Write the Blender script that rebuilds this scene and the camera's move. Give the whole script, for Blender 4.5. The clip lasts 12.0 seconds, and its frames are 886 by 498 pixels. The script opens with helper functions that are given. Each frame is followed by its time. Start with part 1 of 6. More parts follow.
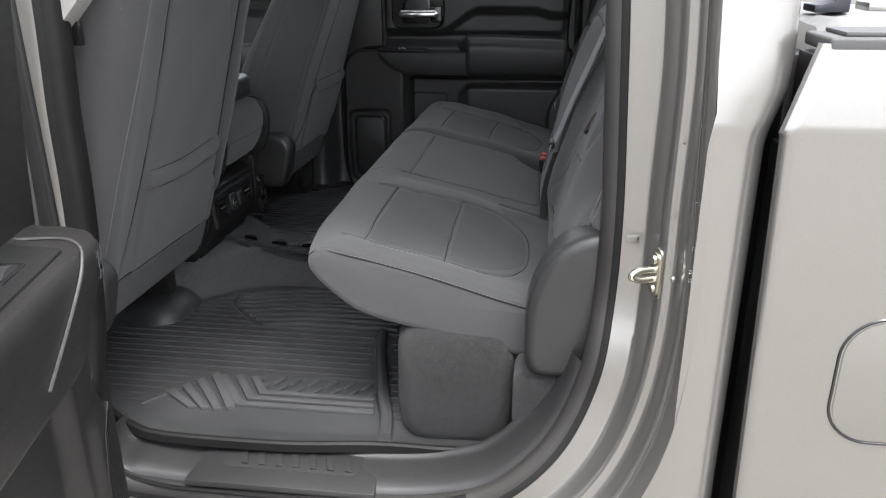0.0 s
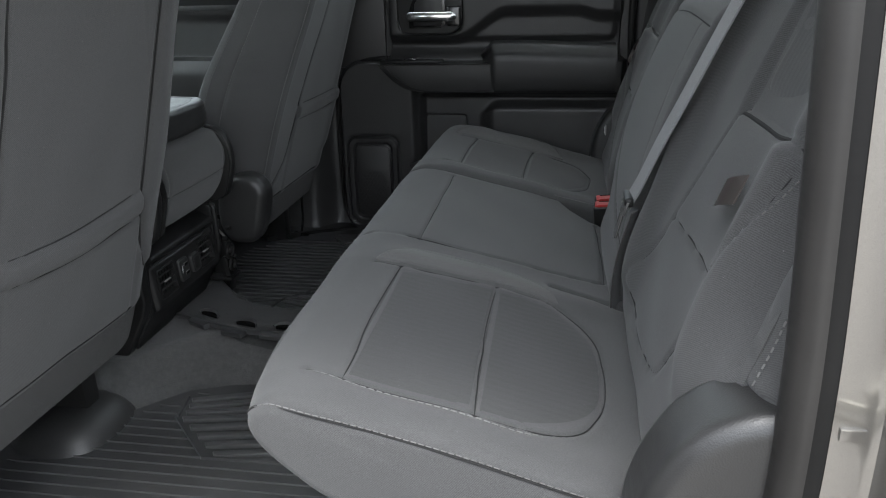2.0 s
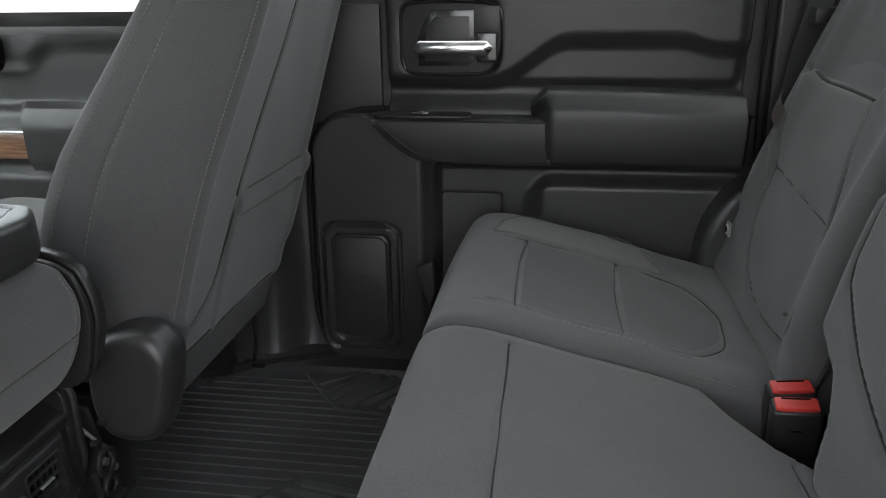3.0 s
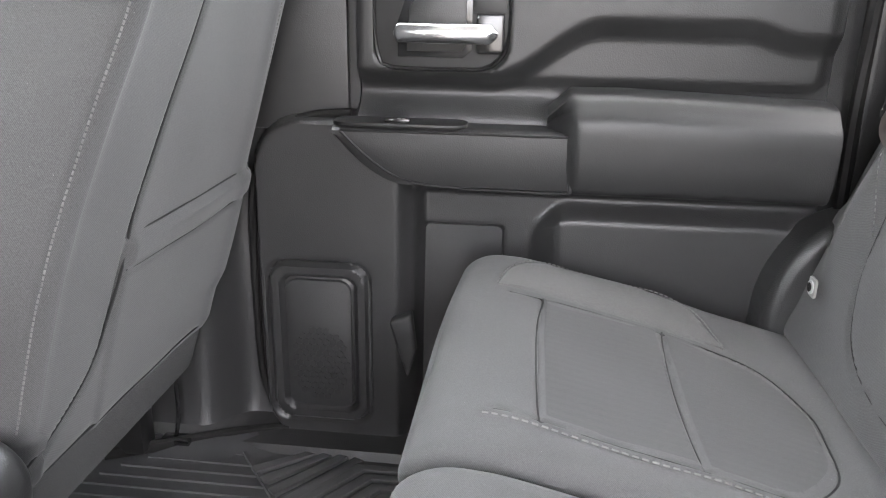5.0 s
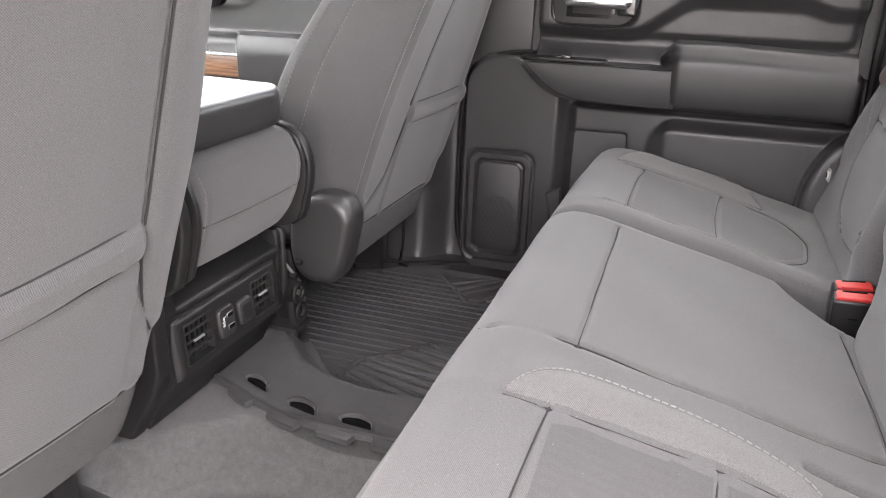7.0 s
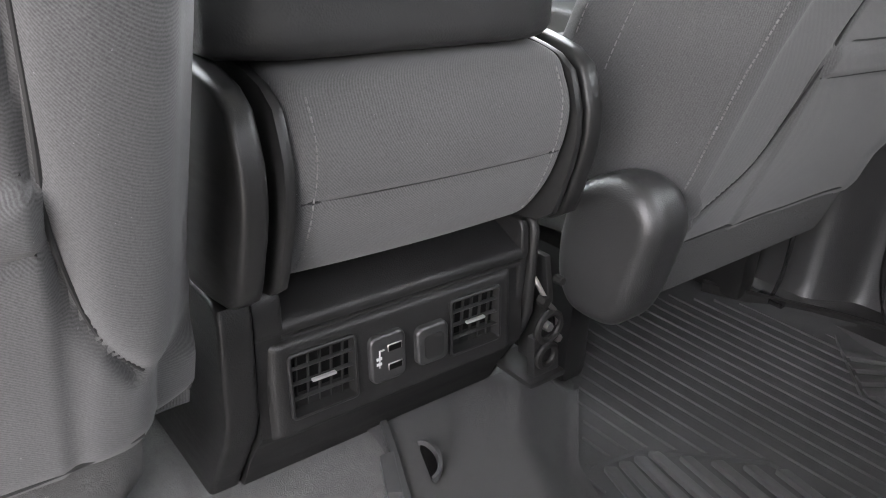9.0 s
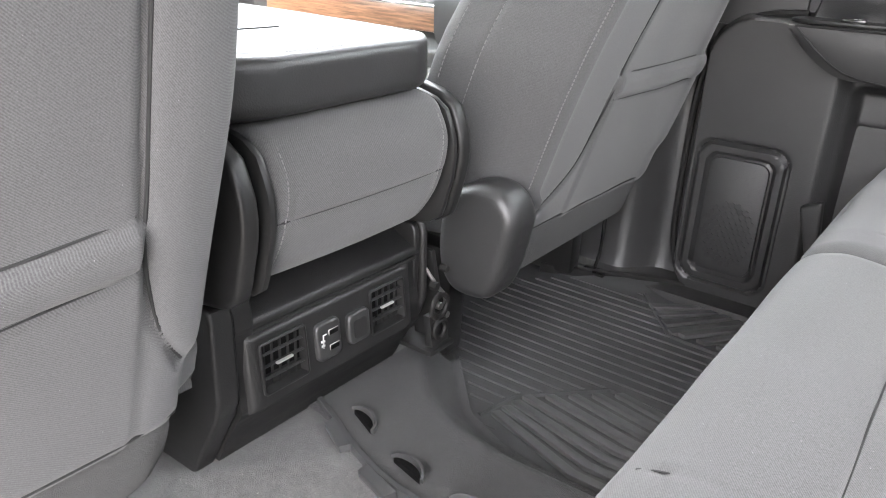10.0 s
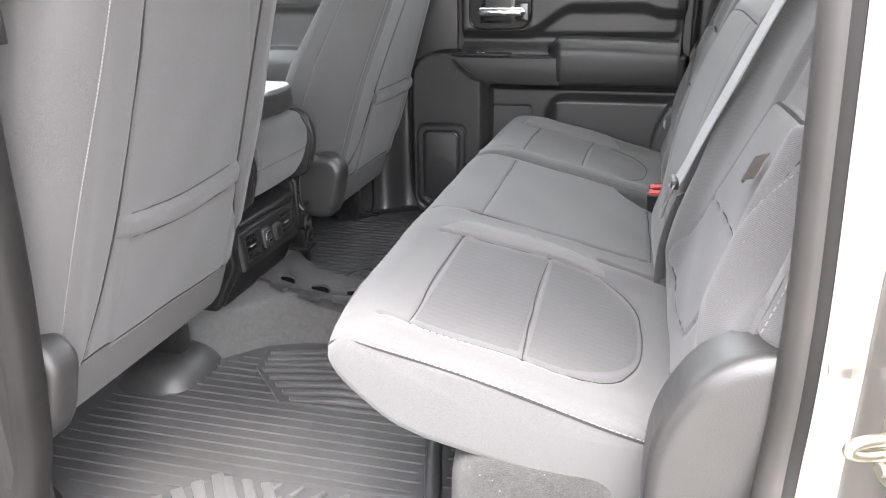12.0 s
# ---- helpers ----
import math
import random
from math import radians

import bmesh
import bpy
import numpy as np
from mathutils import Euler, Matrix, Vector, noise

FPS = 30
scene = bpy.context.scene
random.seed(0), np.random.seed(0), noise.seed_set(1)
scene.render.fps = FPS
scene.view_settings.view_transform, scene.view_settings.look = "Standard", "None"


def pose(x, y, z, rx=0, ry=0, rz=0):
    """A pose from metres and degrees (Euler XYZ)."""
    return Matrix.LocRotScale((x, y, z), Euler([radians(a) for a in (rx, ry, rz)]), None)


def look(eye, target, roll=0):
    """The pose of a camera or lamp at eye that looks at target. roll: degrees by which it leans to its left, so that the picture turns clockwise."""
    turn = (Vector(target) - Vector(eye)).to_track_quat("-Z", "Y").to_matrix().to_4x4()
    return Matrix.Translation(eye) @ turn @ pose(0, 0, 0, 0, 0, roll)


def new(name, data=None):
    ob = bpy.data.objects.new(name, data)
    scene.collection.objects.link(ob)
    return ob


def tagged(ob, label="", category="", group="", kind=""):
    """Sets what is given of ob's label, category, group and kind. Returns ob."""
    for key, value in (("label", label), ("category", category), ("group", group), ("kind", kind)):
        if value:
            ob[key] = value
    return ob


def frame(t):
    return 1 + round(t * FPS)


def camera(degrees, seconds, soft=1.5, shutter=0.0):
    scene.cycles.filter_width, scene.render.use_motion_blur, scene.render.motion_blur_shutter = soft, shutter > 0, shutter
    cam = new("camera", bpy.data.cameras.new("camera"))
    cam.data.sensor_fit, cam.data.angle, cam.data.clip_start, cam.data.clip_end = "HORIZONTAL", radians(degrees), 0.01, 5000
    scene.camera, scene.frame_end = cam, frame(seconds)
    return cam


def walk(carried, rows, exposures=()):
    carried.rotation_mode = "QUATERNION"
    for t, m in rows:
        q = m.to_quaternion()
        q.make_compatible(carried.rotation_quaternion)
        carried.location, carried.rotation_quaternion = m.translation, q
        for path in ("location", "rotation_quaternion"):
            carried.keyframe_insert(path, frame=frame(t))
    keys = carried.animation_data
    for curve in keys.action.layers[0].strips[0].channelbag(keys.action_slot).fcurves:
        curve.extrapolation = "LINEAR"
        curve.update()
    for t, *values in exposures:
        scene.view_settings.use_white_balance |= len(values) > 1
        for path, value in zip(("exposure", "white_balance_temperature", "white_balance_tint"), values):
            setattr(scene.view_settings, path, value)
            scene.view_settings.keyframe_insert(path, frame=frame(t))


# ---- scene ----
cam = camera(60.4, 12.0, 1.1)
PATH = [
    (0, (0.33, -1.861, 1.404), (0.056, -0.011, 0.695), -0.4),
    (0.5, (0.33, -1.856, 1.405), (0.047, -0.009, 0.694), -0.5),
    (1, (0.325, -1.826, 1.403), (0.04, 0.022, 0.692), -0.5),
    (1.5, (0.298, -1.638, 1.37), (0.005, 0.21, 0.664), -0.8),
    (2, (0.24, -1.327, 1.354), (-0.077, 0.524, 0.664), -1.4),
    (2.5, (0.133, -0.987, 1.344), (-0.16, 0.876, 0.679), -1.3),
    (3, (0.047, -0.588, 1.333), (-0.234, 1.283, 0.686), -0.7),
    (3.2, (0.02, -0.455, 1.323), (-0.236, 1.423, 0.684), -0.1),
    (4.8, (-0.023, -0.197, 1.288), (-0.223, 1.687, 0.646), 1.1),
    (5, (-0.017, -0.252, 1.293), (-0.228, 1.627, 0.642), 1.0),
    (5.5, (0.021, -0.505, 1.298), (-0.229, 1.37, 0.648), 0.9),
    (6, (0.061, -0.736, 1.298), (-0.241, 1.128, 0.639), 0.9),
    (6.5, (0.085, -0.866, 1.293), (-0.288, 0.985, 0.633), 1.0),
    (7, (0.085, -0.865, 1.286), (-0.494, 0.922, 0.598), 2.1),
    (7.5, (0.058, -0.702, 1.238), (-0.844, 0.91, 0.471), 3.7),
    (7.7, (0.013, -0.604, 1.22), (-1.012, 0.907, 0.403), 4.3),
    (9.3, (-0.05, -0.356, 1.167), (-1.46, 0.794, 0.337), 2.9),
    (9.5, (-0.033, -0.389, 1.182), (-1.393, 0.83, 0.366), 2.6),
    (10, (0.023, -0.551, 1.23), (-1.062, 0.937, 0.45), 2.6),
    (10.5, (0.074, -0.8, 1.305), (-0.743, 0.859, 0.542), 2.3),
    (11, (0.139, -1.078, 1.348), (-0.496, 0.669, 0.612), 0.8),
    (11.5, (0.215, -1.261, 1.359), (-0.328, 0.527, 0.646), -0.3),
    (12, (0.269, -1.452, 1.359), (-0.209, 0.361, 0.663), -0.8),
]
SKY, SUN = 0.15, 0.5
EXPOSURES = [(0.0, 2.78, 6400, 11), (1.5, 2.88, 6350, 10), (2.2, 2.92, 6300, 8), (3.0, 3.58, 6600, 10), (4.8, 5.25, 6650, 14), (5.5, 5.48, 6800, 16), (6.0, 5.40, 6900, 18), (6.7, 5.27, 6950, 19), (7.5, 4.88, 7050, 20), (9.5, 5.12, 6700, 14), (10.0, 5.45, 6750, 14), (11.0, 5.50, 6850, 14), (11.5, 5.08, 6770, 15), (12.0, 4.82, 6700, 14)]
walk(cam, [(t, look(eye, target, roll)) for t, eye, target, roll in PATH], EXPOSURES)

# ---- light ----
world = bpy.data.worlds.new("overcast_sky")
scene.world = world
world.use_nodes = True
wt = world.node_tree
sky = wt.nodes.new("ShaderNodeTexSky")
sky.sky_type = "NISHITA"
sky.sun_disc = False
sky.sun_elevation = radians(74)
sky.sun_rotation = radians(153)
sky.air_density, sky.dust_density, sky.ozone_density = 1.0, 4.0, 3.0
grey = wt.nodes.new("ShaderNodeHueSaturation")
grey.inputs["Saturation"].default_value = 0.22
wt.links.new(sky.outputs["Color"], grey.inputs["Color"])
wt.links.new(grey.outputs["Color"], wt.nodes["Background"].inputs["Color"])
wt.nodes["Background"].inputs["Strength"].default_value = SKY
sun = new("sun", bpy.data.lights.new("sun", "SUN"))
sun.data.energy, sun.data.angle, sun.data.color = SUN, radians(24), (1.0, 0.98, 0.95)
sun.matrix_world = look((0.45, -0.9, 3.5), (0, 0, 0))

# ---- materials ----
def nodes_of(name):
    m = bpy.data.materials.new(name)
    m.use_nodes = True
    nt = m.node_tree
    return m, nt, nt.nodes["Principled BSDF"]


def coords(nt, scale=(1, 1, 1), rot=(0, 0, 0), kind="Object"):
    tc = nt.nodes.new("ShaderNodeTexCoord")
    mp = nt.nodes.new("ShaderNodeMapping")
    mp.inputs["Scale"].default_value = scale
    mp.inputs["Rotation"].default_value = rot
    nt.links.new(tc.outputs[kind], mp.inputs["Vector"])
    return mp.outputs["Vector"]


def noise_tex(nt, vec, scale, detail=3.0, rough=0.55):
    n = nt.nodes.new("ShaderNodeTexNoise")
    n.inputs["Scale"].default_value = scale
    n.inputs["Detail"].default_value = detail
    n.inputs["Roughness"].default_value = rough
    nt.links.new(vec, n.inputs["Vector"])
    return n.outputs["Fac"]


def ramp(nt, fac, a, b, lo=0.3, hi=0.7):
    r = nt.nodes.new("ShaderNodeValToRGB")
    r.color_ramp.elements[0].position, r.color_ramp.elements[0].color = lo, (*a, 1)
    r.color_ramp.elements[1].position, r.color_ramp.elements[1].color = hi, (*b, 1)
    nt.links.new(fac, r.inputs["Fac"])
    return r.outputs["Color"]


def mixc(nt, fac, a, b, mode="MIX"):
    m = nt.nodes.new("ShaderNodeMix")
    m.data_type, m.blend_type = "RGBA", mode
    if isinstance(fac, float):
        m.inputs["Factor"].default_value = fac
    else:
        nt.links.new(fac, m.inputs["Factor"])
    for sock, v in ((m.inputs[6], a), (m.inputs[7], b)):
        if isinstance(v, tuple):
            sock.default_value = (*v, 1)
        else:
            nt.links.new(v, sock)
    return m.outputs[2]


def bump(nt, bsdf, height, strength, dist, chain=None):
    b = nt.nodes.new("ShaderNodeBump")
    b.inputs["Strength"].default_value, b.inputs["Distance"].default_value = strength, dist
    nt.links.new(height, b.inputs["Height"])
    if chain:
        nt.links.new(chain, b.inputs["Normal"])
    nt.links.new(b.outputs["Normal"], bsdf.inputs["Normal"])
    return b.outputs["Normal"]


def math_node(nt, op, a, b=None):
    m = nt.nodes.new("ShaderNodeMath")
    m.operation = op
    for i, v in enumerate((a, b)):
        if v is None:
            continue
        if isinstance(v, (int, float)):
            m.inputs[i].default_value = v
        else:
            nt.links.new(v, m.inputs[i])
    return m.outputs[0]


def fabric(name, dark, light, pitch=900.0, rough=0.9, sheen=0.12, ribs=0.0):
    """Twill cloth: diagonal yarn ribs, mottled dye, faint lint."""
    m, nt, b = nodes_of(name)
    v = coords(nt)
    vt = coords(nt, (1.45, 1.05, 0.80))
    w = nt.nodes.new("ShaderNodeTexWave")
    w.wave_type, w.bands_direction = "BANDS", "DIAGONAL"
    w.inputs["Scale"].default_value = pitch / 3.5
    w.inputs["Distortion"].default_value = 0.9
    w.inputs["Detail"].default_value = 2
    w.inputs["Detail Scale"].default_value = 2
    nt.links.new(vt, w.inputs["Vector"])
    yarn = noise_tex(nt, v, pitch, 2)
    big = noise_tex(nt, v, 9.0, 4)
    c = ramp(nt, big, dark, light, 0.25, 0.75)
    twill = ramp(nt, w.outputs["Fac"], tuple(x * 0.50 for x in dark), tuple(x * 1.75 for x in light), 0.15, 0.95)
    c2 = mixc(nt, 0.46, c, twill)
    c2 = mixc(nt, 0.34, c2, ramp(nt, yarn, tuple(x * 0.45 for x in dark), tuple(x * 1.7 for x in light), 0.32, 0.68))
    lint = math_node(nt, "GREATER_THAN", noise_tex(nt, v, 420.0, 1), 0.80)
    c3 = mixc(nt, math_node(nt, "MULTIPLY", lint, 0.35), c2, (0.3, 0.3, 0.3))
    nt.links.new(c3, b.inputs["Base Color"])
    b.inputs["Roughness"].default_value = rough
    b.inputs["Specular IOR Level"].default_value = 0.25
    b.inputs["Sheen Weight"].default_value = sheen
    b.inputs["Sheen Roughness"].default_value = 0.6
    n1 = bump(nt, b, noise_tex(nt, v, 420.0, 2), 0.25, 0.0008)
    n2 = bump(nt, b, noise_tex(nt, v, 26.0, 3), 0.05, 0.003, n1)
    if ribs:
        r = nt.nodes.new("ShaderNodeTexWave")
        r.wave_type, r.bands_direction = "BANDS", "Y"
        r.inputs["Scale"].default_value = ribs
        r.inputs["Distortion"].default_value = 0.3
        nt.links.new(v, r.inputs["Vector"])
        bump(nt, b, r.outputs["Fac"], 0.05, 0.002, n2)
        nt.links.new(mixc(nt, math_node(nt, "MULTIPLY", r.outputs["Fac"], 0.06), c3, tuple(x * 0.55 for x in dark)), b.inputs["Base Color"])
    return m


def plastic(name, dark, light, grain=700.0, rough=0.5, gstr=0.3, spec=0.5):
    """Moulded plastic or vinyl: leather grain, scuffs in the gloss."""
    m, nt, b = nodes_of(name)
    v = coords(nt)
    big = noise_tex(nt, v, 7.0, 5)
    nt.links.new(ramp(nt, big, dark, light, 0.3, 0.75), b.inputs["Base Color"])
    g = nt.nodes.new("ShaderNodeTexVoronoi")
    g.inputs["Scale"].default_value = grain
    nt.links.new(v, g.inputs["Vector"])
    scuff = noise_tex(nt, coords(nt, (1, 1, 6)), 22.0, 5, 0.7)
    r = nt.nodes.new("ShaderNodeMapRange")
    r.inputs[3].default_value, r.inputs[4].default_value = rough - 0.09, rough + 0.12
    nt.links.new(scuff, r.inputs[0])
    nt.links.new(r.outputs[0], b.inputs["Roughness"])
    b.inputs["Specular IOR Level"].default_value = spec
    fine = bump(nt, b, g.outputs["Distance"], gstr, 0.0005)
    bump(nt, b, noise_tex(nt, v, grain * 0.35, 3), gstr * 0.3, 0.0008, fine)
    return m


def carpet_mat(name, dark, light, scale=900.0, rough=0.95, spec=0.1):
    m, nt, b = nodes_of(name)
    v = coords(nt)
    n = noise_tex(nt, v, scale, 3, 0.7)
    big = noise_tex(nt, v, 95.0, 6, 0.8)
    c = mixc(nt, 0.42, ramp(nt, n, dark, light, 0.35, 0.68), ramp(nt, big, dark, light, 0.30, 0.72))
    dust = math_node(nt, "GREATER_THAN", noise_tex(nt, v, 330.0, 1), 0.76)
    nt.links.new(mixc(nt, math_node(nt, "MULTIPLY", dust, 0.35), c, (0.32, 0.31, 0.29)), b.inputs["Base Color"])
    b.inputs["Roughness"].default_value = rough
    b.inputs["Specular IOR Level"].default_value = spec
    b.inputs["Sheen Weight"].default_value = 0.12
    n1 = bump(nt, b, n, 0.9, 0.003)
    bump(nt, b, noise_tex(nt, v, 60.0, 3), 0.3, 0.004, n1)
    return m


def simple(name, col, rough=0.5, metal=0.0, var=0.12, nscale=30.0, coat=0.0, bstr=0.0):
    m, nt, b = nodes_of(name)
    n = noise_tex(nt, coords(nt), nscale, 4)
    nt.links.new(ramp(nt, n, tuple(c * (1 - var) for c in col), tuple(min(1, c * (1 + var)) for c in col)), b.inputs["Base Color"])
    b.inputs["Roughness"].default_value, b.inputs["Metallic"].default_value = rough, metal
    b.inputs["Coat Weight"].default_value = coat
    b.inputs["Coat Roughness"].default_value = 0.04
    if bstr:
        bump(nt, b, n, bstr, 0.001)
    return m


FABRIC = fabric("grey_twill_fabric", (0.041, 0.041, 0.0414), (0.054, 0.054, 0.054))
FABRIC_DARK = fabric("dark_insert_fabric", (0.029, 0.0292, 0.0292), (0.038, 0.038, 0.038), 1100, ribs=25.0)
FABRIC_LIGHT = fabric("light_bolster_fabric", (0.048, 0.0475, 0.0465), (0.076, 0.075, 0.0732), 700)
PAD_VINYL = plastic("soft_armrest_vinyl", (0.017, 0.0170, 0.0170), (0.025, 0.0249, 0.0248), 620, 0.42, 0.22, 0.42)
PLASTIC = plastic("black_grained_plastic", (0.010, 0.0099, 0.0099), (0.016, 0.0158, 0.0157), 760, 0.42, 0.3, 0.30)
PLASTIC_SOFT = plastic("dark_satin_plastic", (0.011, 0.011, 0.011), (0.017, 0.0168, 0.0165), 1200, 0.36, 0.12, 0.28)
PLASTIC_DOOR = plastic("door_trim_plastic", (0.017, 0.0169, 0.0169), (0.025, 0.0248, 0.0247), 620, 0.40, 0.30, 0.5)
GLOSS = simple("gloss_black_plastic", (0.012, 0.012, 0.012), 0.18)
RUBBER = plastic("black_mat_rubber", (0.033, 0.0333, 0.0340), (0.053, 0.0533, 0.0540), 1500, 0.34, 0.12, 0.55)
SEAL = plastic("weatherstrip_rubber", (0.007, 0.0068, 0.0066), (0.012, 0.0116, 0.0112), 2200, 0.55, 0.08, 0.2)
# Paler copy of the seal rubber, coloured as its lit face looks.
SEAL_LIT = plastic("lit_weatherstrip_face", (0.020, 0.0188, 0.0178), (0.034, 0.032, 0.030), 2200, 0.5, 0.08, 0.35)
CARPET = carpet_mat("charcoal_carpet", (0.008, 0.008, 0.008), (0.044, 0.0436, 0.0431), 700.0)
CARPET_HUMP = carpet_mat("rubberised_hump_carpet", (0.022, 0.022, 0.0218), (0.120, 0.119, 0.117), 900, 0.45, 0.32)
SKIRT = carpet_mat("grey_felt_skirt", (0.04, 0.04, 0.0395), (0.082, 0.081, 0.08), 1100)
SEAM = simple("dark_seam_cord", (0.010, 0.010, 0.010), 0.95)
THREAD = simple("pale_stitch_thread", (0.115, 0.1135, 0.111), 0.8)
# Near-black colour that stands for shade inside shallow vents, ports and slots.
RECESS_SHADE = simple("black_recess_shade", (0.004, 0.004, 0.004), 0.9)
RECESS_SHADE.node_tree.nodes["Principled BSDF"].inputs["Specular IOR Level"].default_value = 0.05
THREAD_DARK = simple("grey_stitch_thread", (0.13, 0.128, 0.126), 0.8)
TAB_METAL = simple("brushed_tab_metal", (0.85, 0.85, 0.84), 0.5, 1.0, 0.05)
CHROME = simple("satin_chrome", (0.82, 0.82, 0.81), 0.2, 1.0, 0.04)
STEEL = simple("bare_steel", (0.42, 0.41, 0.39), 0.35, 1.0, 0.2)
ZINC = simple("yellow_zinc_steel", (0.66, 0.63, 0.54), 0.28, 1.0, 0.15)
RED = simple("red_buckle_plastic", (0.40, 0.030, 0.026), 0.45, 0, 0.1)
WHITE = simple("white_print", (0.42, 0.42, 0.415), 0.5)
GREYPIPE = simple("pale_grey_piping", (0.20, 0.197, 0.188), 0.55)
# Rail plastic coloured greyer for the sky that it reflects.
RAIL_GREY = plastic("sky_grey_rail_plastic", (0.052, 0.052, 0.053), (0.085, 0.085, 0.085), 500, 0.6, 0.3, 0.3)
BELT = fabric("woven_grey_belt", (0.15, 0.152, 0.158), (0.19, 0.19, 0.196), 1500, 0.7)
BELT_DARK = fabric("woven_black_belt", (0.02, 0.02, 0.02), (0.03, 0.03, 0.03), 1500, 0.75)
TAG = simple("satin_brown_tag", (0.045, 0.036, 0.033), 0.30, 0, 0.2)
PLASTIC_DUSTY = plastic("dusty_sill_plastic", (0.019, 0.019, 0.0189), (0.034, 0.0338, 0.0334), 700, 0.44, 0.3, 0.45)
# Paler, glossier copy of the mat rubber; its colour carries sheen on raised ribs.
RUBBER_SHEEN = plastic("sheen_rib_rubber", (0.050, 0.0503, 0.0507), (0.080, 0.080, 0.0803), 1500, 0.36, 0.1, 0.5)
FLAP = carpet_mat("grained_rubber_flap", (0.009, 0.009, 0.0092), (0.042, 0.0418, 0.0415), 1300, 0.5, 0.35)
# Scuffed door plastic, coloured darker to offset strong light on the open door.
NEAR_TRIM = plastic("scuffed_darkened_near_trim", (0.0100, 0.0094, 0.0089), (0.0165, 0.0156, 0.0148), 620, 0.46, 0.30, 0.35)
TAN = simple("grey_pillar_trim", (0.24, 0.232, 0.222), 0.75)
HEADLINER = simple("pale_headliner_cloth", (0.60, 0.605, 0.61), 0.9)
DOORPIPE = simple("grey_door_piping", (0.045, 0.0445, 0.043), 0.5)
CLEAR_GLASS, gnt, gb = nodes_of("tinted_window_glass")
gb.inputs["Transmission Weight"].default_value = 1.0
gb.inputs["Roughness"].default_value = 0.0
gb.inputs["IOR"].default_value = 1.45
gb.inputs["Base Color"].default_value = (0.86, 0.93, 0.90, 1)

PRIVACY_GLASS = bpy.data.materials.new("dark_privacy_glass")
PRIVACY_GLASS.use_nodes = True
pnt = PRIVACY_GLASS.node_tree
pnt.nodes.clear()
pout, pmix, ptr, pgl = [pnt.nodes.new(k) for k in ("ShaderNodeOutputMaterial", "ShaderNodeMixShader", "ShaderNodeBsdfTransparent", "ShaderNodeBsdfGlossy")]
ptr.inputs["Color"].default_value = (0.60, 0.61, 0.61, 1)
pgl.inputs["Roughness"].default_value = 0.01
pmix.inputs[0].default_value = 0.06
pnt.links.new(ptr.outputs[0], pmix.inputs[1])
pnt.links.new(pgl.outputs[0], pmix.inputs[2])
pnt.links.new(pmix.outputs[0], pout.inputs["Surface"])


def paint_mat():
    """Pale bronze-grey metallic lacquer: flakes under a clear coat, fine dust."""
    m, nt, b = nodes_of("bronze_grey_metallic_paint")
    v = coords(nt)
    flake = noise_tex(nt, v, 2600.0, 1)
    base = ramp(nt, flake, (0.165, 0.158, 0.147), (0.245, 0.235, 0.220), 0.3, 0.7)
    dust = noise_tex(nt, v, 16.0, 6, 0.65)
    nt.links.new(mixc(nt, math_node(nt, "MULTIPLY", dust, 0.14), base, (0.30, 0.285, 0.262)), b.inputs["Base Color"])
    b.inputs["Metallic"].default_value = 0.72
    b.inputs["Roughness"].default_value = 0.28
    b.inputs["Coat Weight"].default_value = 1.0
    r = nt.nodes.new("ShaderNodeMapRange")
    r.inputs[3].default_value, r.inputs[4].default_value = 0.03, 0.10
    nt.links.new(dust, r.inputs[0])
    nt.links.new(r.outputs[0], b.inputs["Coat Roughness"])
    return m


def ground_mat():
    m, nt, b = nodes_of("pale_concrete")
    v = coords(nt)
    big = noise_tex(nt, v, 0.6, 6, 0.6)
    fine = noise_tex(nt, v, 130.0, 4, 0.7)
    c = mixc(nt, 0.4, ramp(nt, big, (0.19, 0.178, 0.160), (0.27, 0.254, 0.230)), ramp(nt, fine, (0.15, 0.140, 0.126), (0.29, 0.273, 0.250)))
    nt.links.new(c, b.inputs["Base Color"])
    b.inputs["Roughness"].default_value = 0.9
    bump(nt, b, fine, 0.5, 0.003)
    return m


def wood_mat():
    m, nt, b = nodes_of("brown_wood_trim")
    v = coords(nt, (3, 1, 60))
    n = noise_tex(nt, v, 4.0, 6, 0.65)
    nt.links.new(ramp(nt, n, (0.045, 0.022, 0.013), (0.20, 0.105, 0.06), 0.35, 0.65), b.inputs["Base Color"])
    b.inputs["Roughness"].default_value = 0.3
    return m


def ribbed_mat(name, col, pitch):
    """Fine moulded grille: rows of small bars, as relief."""
    m, nt, b = nodes_of(name)
    v = coords(nt)
    g = nt.nodes.new("ShaderNodeTexVoronoi")
    g.feature = "DISTANCE_TO_EDGE"
    g.inputs["Scale"].default_value = pitch
    g.inputs["Randomness"].default_value = 0.0
    nt.links.new(v, g.inputs["Vector"])
    nt.links.new(ramp(nt, g.outputs["Distance"], tuple(c * 1.3 for c in col), tuple(c * 0.5 for c in col), 0.05, 0.2), b.inputs["Base Color"])
    b.inputs["Roughness"].default_value = 0.5
    bump(nt, b, g.outputs["Distance"], 0.6, 0.001)
    return m


PAINT = paint_mat()
GROUND = ground_mat()
WOOD = wood_mat()
GRILLE = ribbed_mat("speaker_mesh_plastic", (0.012, 0.012, 0.012), 150.0)

